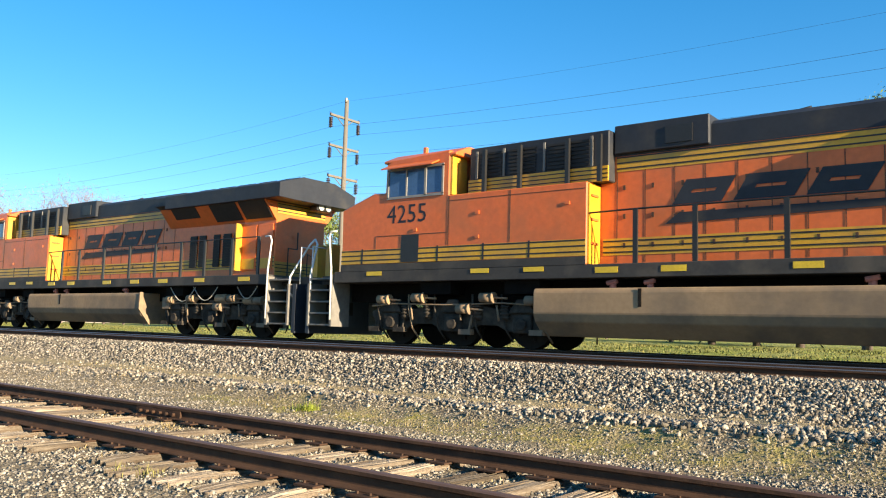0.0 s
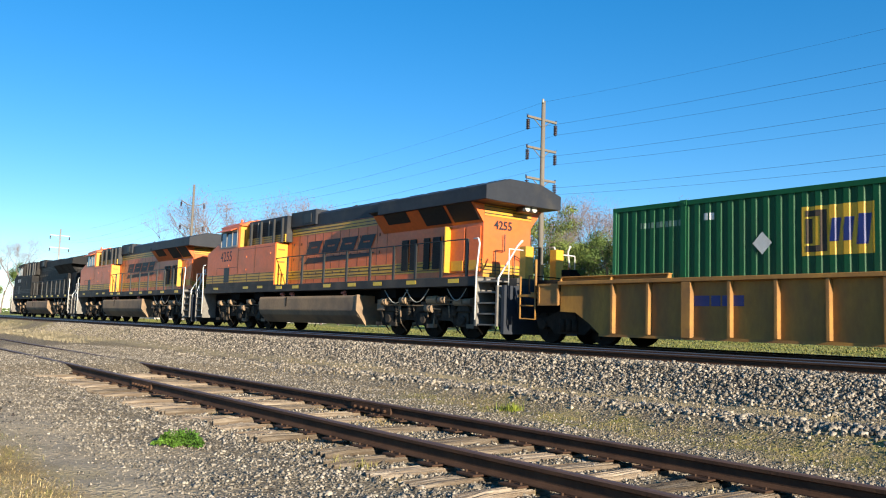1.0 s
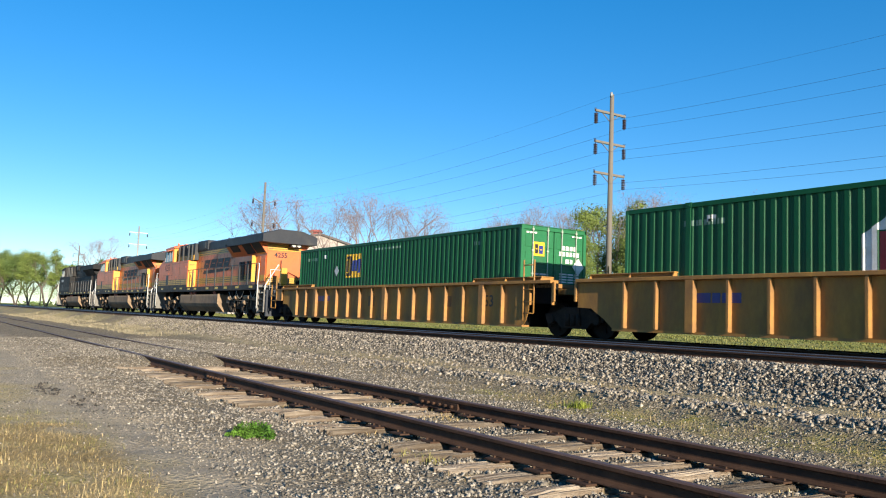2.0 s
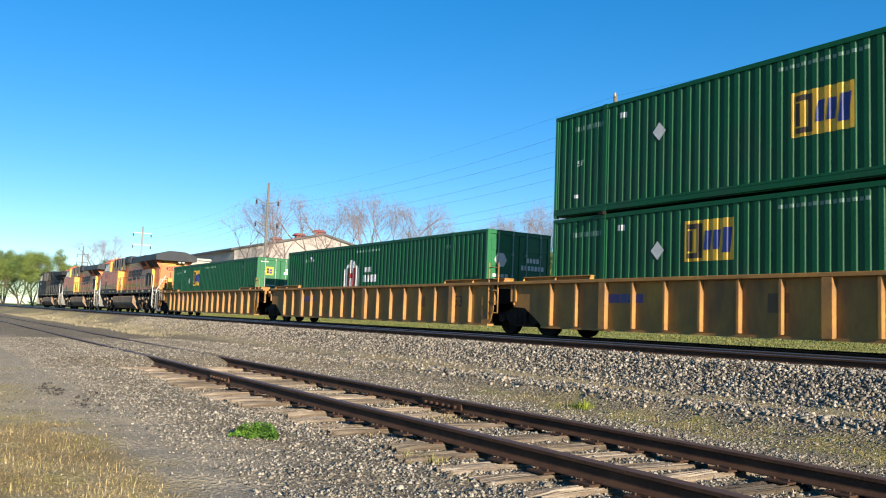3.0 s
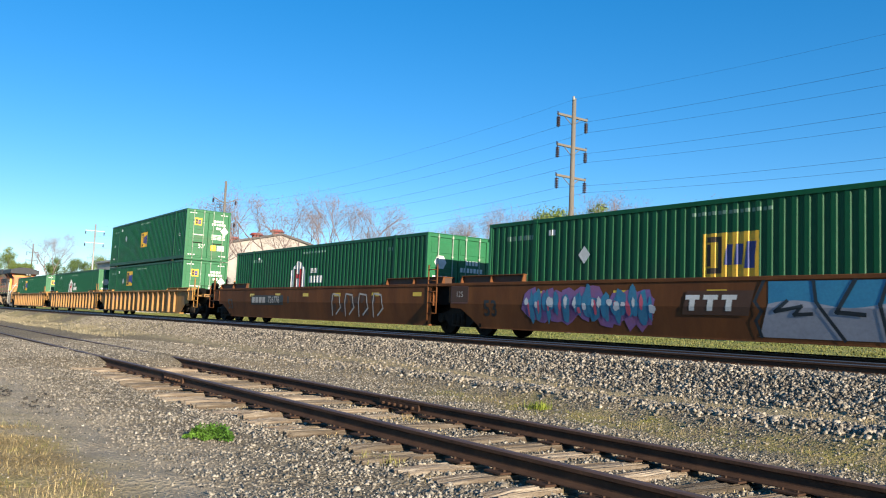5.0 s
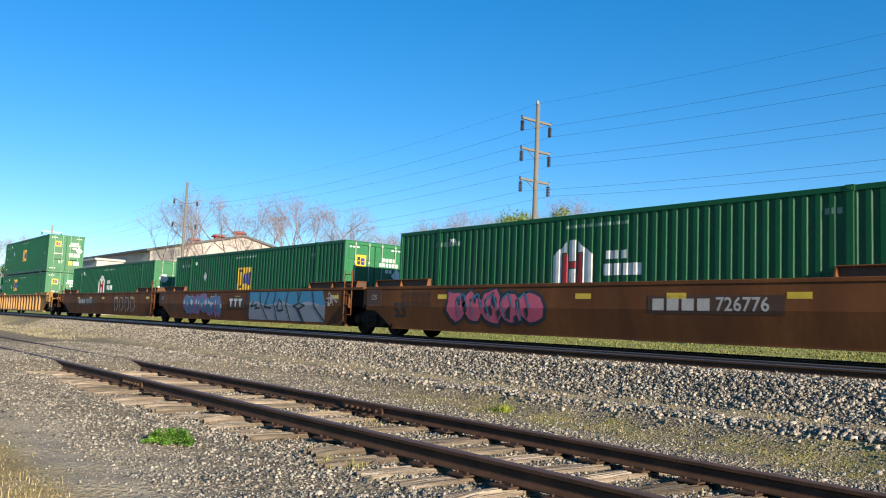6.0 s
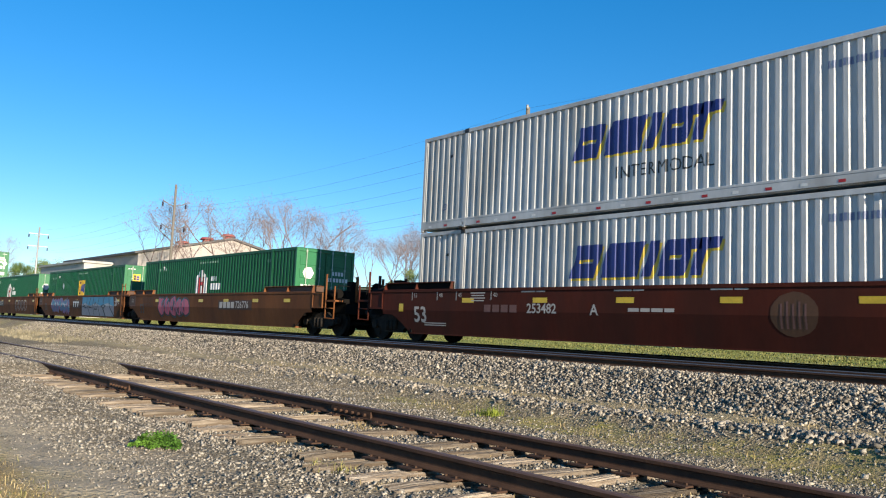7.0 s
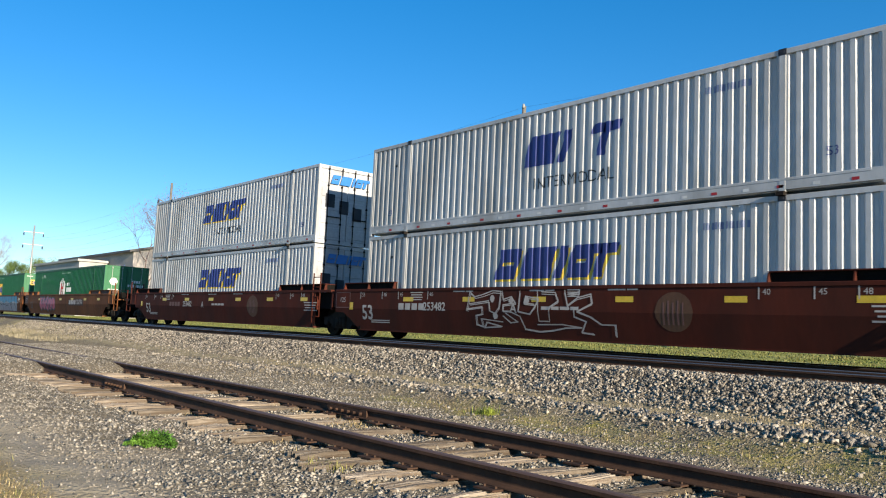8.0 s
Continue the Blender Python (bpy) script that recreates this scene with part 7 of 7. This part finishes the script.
ARMS = ((13.0, 1.14), (11.28, 1.14), (9.55, 1.14))
build_pole(-32.2, 14.05, ARMS, "wood")
build_pole(-85.0, 15.5, ((13.5, 1.3), (11.0, 1.3)), "swept")
build_pole(-143.0, 15.0, ((13.9, 1.5), (11.9, 1.5)), "pale")
build_pole(-200.0, 14.8, ((12.9, 1.2), (11.1, 1.2)), "wood")
build_pole(-258.0, 14.6, ((12.9, 1.2), (11.1, 1.2)), "wood")
build_pole(20.5, 14.3, ARMS, "wood")
for k, (xa, xb) in enumerate(((-85.0, -32.2), (-32.2, 20.5), (-143.0, -85.0))):
    for z, half in ARMS + ((14.5, 0.0),):
        for s in (-1, 1) if half else (0,):
            cu = bpy.data.curves.new("power_line", "CURVE")
            cu.dimensions, cu.bevel_depth, cu.bevel_resolution = "3D", 0.0055 if half else 0.004, 1
            sp = cu.splines.new("POLY")
            n_p = 17
            sp.points.add(n_p - 1)
            za = zb = z - 0.72 if half else 14.0
            if k == 0:
                za += 0.5
            if k == 2:
                za, zb = za + 0.5, zb + 0.5
            for i in range(n_p):
                f = i / (n_p - 1)
                sp.points[i].co = (xa + (xb - xa) * f, LINE_Y + s * (half - 0.05), za + (zb - za) * f - 0.9 * 4 * f * (1 - f), 1)
            cu.materials.append(M["wire"])
            tagged(new("power_line", cu), "thin dark overhead wire between the poles", "cable", "overhead wires")

# ---- warehouse ----
mats(
    cladding=material("beige_cladding", (0.38, 0.345, 0.32), 0.7, second=(0.32, 0.29, 0.265), scale=0.3, bump=0.05),
    cladding_pale=material("white_cladding", (0.44, 0.43, 0.41), 0.7, scale=0.3),
    roof_dark=material("dark_roof", (0.09, 0.085, 0.085), 0.7, scale=0.3),
    vent_red=material("red_vent", (0.32, 0.06, 0.05), 0.6, scale=1),
)
ware = thing("warehouse", "beige metal warehouse with dark roof and red roof vents", "building")
WX, WY0, WY1, EAVE, RIDGE = -110.0, 37.0, 63.5, 9.8, 12.9
ware.matrix_basis = pose(WX, WY0, 0.3)
bm = B()
wid = WY1 - WY0
prism(bm, [(0, 0), (wid, 0), (wid, EAVE - 0.3), (wid * 0.5, RIDGE - 0.3), (0, EAVE - 0.3)], "x", -34, 0)
part("wall", bm, M["cladding"], ware)
bm = B()
for s0, s1 in (((-0.6, EAVE - 0.45), (wid * 0.5, RIDGE - 0.26)), ((wid * 0.5, RIDGE - 0.26), (wid + 0.6, EAVE - 0.45))):
    prism(bm, [s0, s1, (s1[0], s1[1] + 0.3), (s0[0], s0[1] + 0.3)], "x", -34.4, 0.4)
part("roof", bm, M["roof_dark"], ware)
bm = B()
for k in range(26):
    y = 0.5 + k * 1.02
    h = EAVE - 0.4 + (RIDGE - EAVE) * (1 - abs(y - wid / 2) / (wid / 2)) - 0.3
    box(bm, 0, 0.05, y, y + 0.06, 0.1, h)
part("wall_seam", bm, M["cladding"], ware)
for x in (-18.5, -9.0, -1.5):
    bm = B()
    tube(bm, (x, wid * 0.5, RIDGE - 0.3), (x, wid * 0.5, RIDGE + 0.25), 0.7, 12)
    tube(bm, (x, wid * 0.5, RIDGE + 0.25), (x, wid * 0.5, RIDGE + 0.6), 1.15, 12, 0.8)
    part("roof_vent", bm, M["vent_red"], ware)
for k in range(5):
    bm = B()
    box(bm, -32 + k * 6.5, -29 + k * 6.5, -0.06, 0.02, 6.5, 7.8)
    part("window", bm, M["glass"], ware)
low = thing("warehouse_annex", "low pale flat-roofed building beside the warehouse", "building")
low.matrix_basis = pose(-128, 33, 0.3)
bm = B()
box(bm, -16, 8, 0, 3.8, 0, 8.2)
part("wall", bm, M["cladding_pale"], low)
bm = B()
box(bm, -16.3, 8.3, -0.3, 3.9, 8.2, 8.5)
part("roof", bm, M["cladding_pale"], low)
bm = B()
for k in range(4):
    box(bm, -14 + k * 5.5, -12 + k * 5.5, -0.05, 0.02, 5.0, 6.2)
part("window", bm, M["glass"], low)

# ---- distant wooded ridge ----
xs = np.arange(-1400, 1401, 14.0)
ys = np.array([300, 330, 360, 390, 410, 430, 470, 560.0])
hh = np.array([0, 6, 15, 24, 29, 31, 27, 0.0])
X, Y = np.meshgrid(xs, ys)
rr = np.random.default_rng(9)
Z = 1.0 + hh[:, None] * (1.0 + 0.18 * np.sin(X / 130.0) + 0.08 * np.sin(X / 47.0 + 2)) + rr.normal(0, 0.7, X.shape) * (hh[:, None] > 0)
me = bpy.data.meshes.new("distant_hill")
i = np.arange(len(ys) - 1)[:, None] * len(xs) + np.arange(len(xs) - 1)[None, :]
me.from_pydata(np.stack([X, Y, Z], -1).reshape(-1, 3).tolist(), [], np.stack([i, i + 1, i + len(xs) + 1, i + len(xs)], -1).reshape(-1, 4).tolist())
me.materials.append(M["hill"])
tagged(new("distant_hill", me), "low wooded ridge on the horizon", "hill", kind="structure")
xs2 = rr.uniform(-700, 260, 5200)
ys2 = rr.uniform(70, 300, 5200)
c = np.stack([xs2, ys2, 0.8 + rr.random(5200) ** 1.5 * np.interp(ys2, [70, 300], [2.0, 6.0])], 1)
tagged(new("far_scrub", quads_mesh("far_scrub", c, rr.uniform(0.5, 1.6, 5200), 3, M["leaf_deep"], 1.2, 0.0)), "far scrub and hedges across the fields", "shrubs", kind="stuff")
def motions():
    for ob, x, y, z in MOVERS:
        walk(ob, [(t, pose(x + START - SPEED * t, y, z)) for t in (0.0, 4.0, 8.0)])
    for ob, x, z, r in TURNING:
        step = math.degrees(SPEED / FPS / r)
        walk(ob, [(i / FPS, pose(x, 0, z, 0, -step * i, 0)) for i in range(8 * FPS + 1)])


motions()
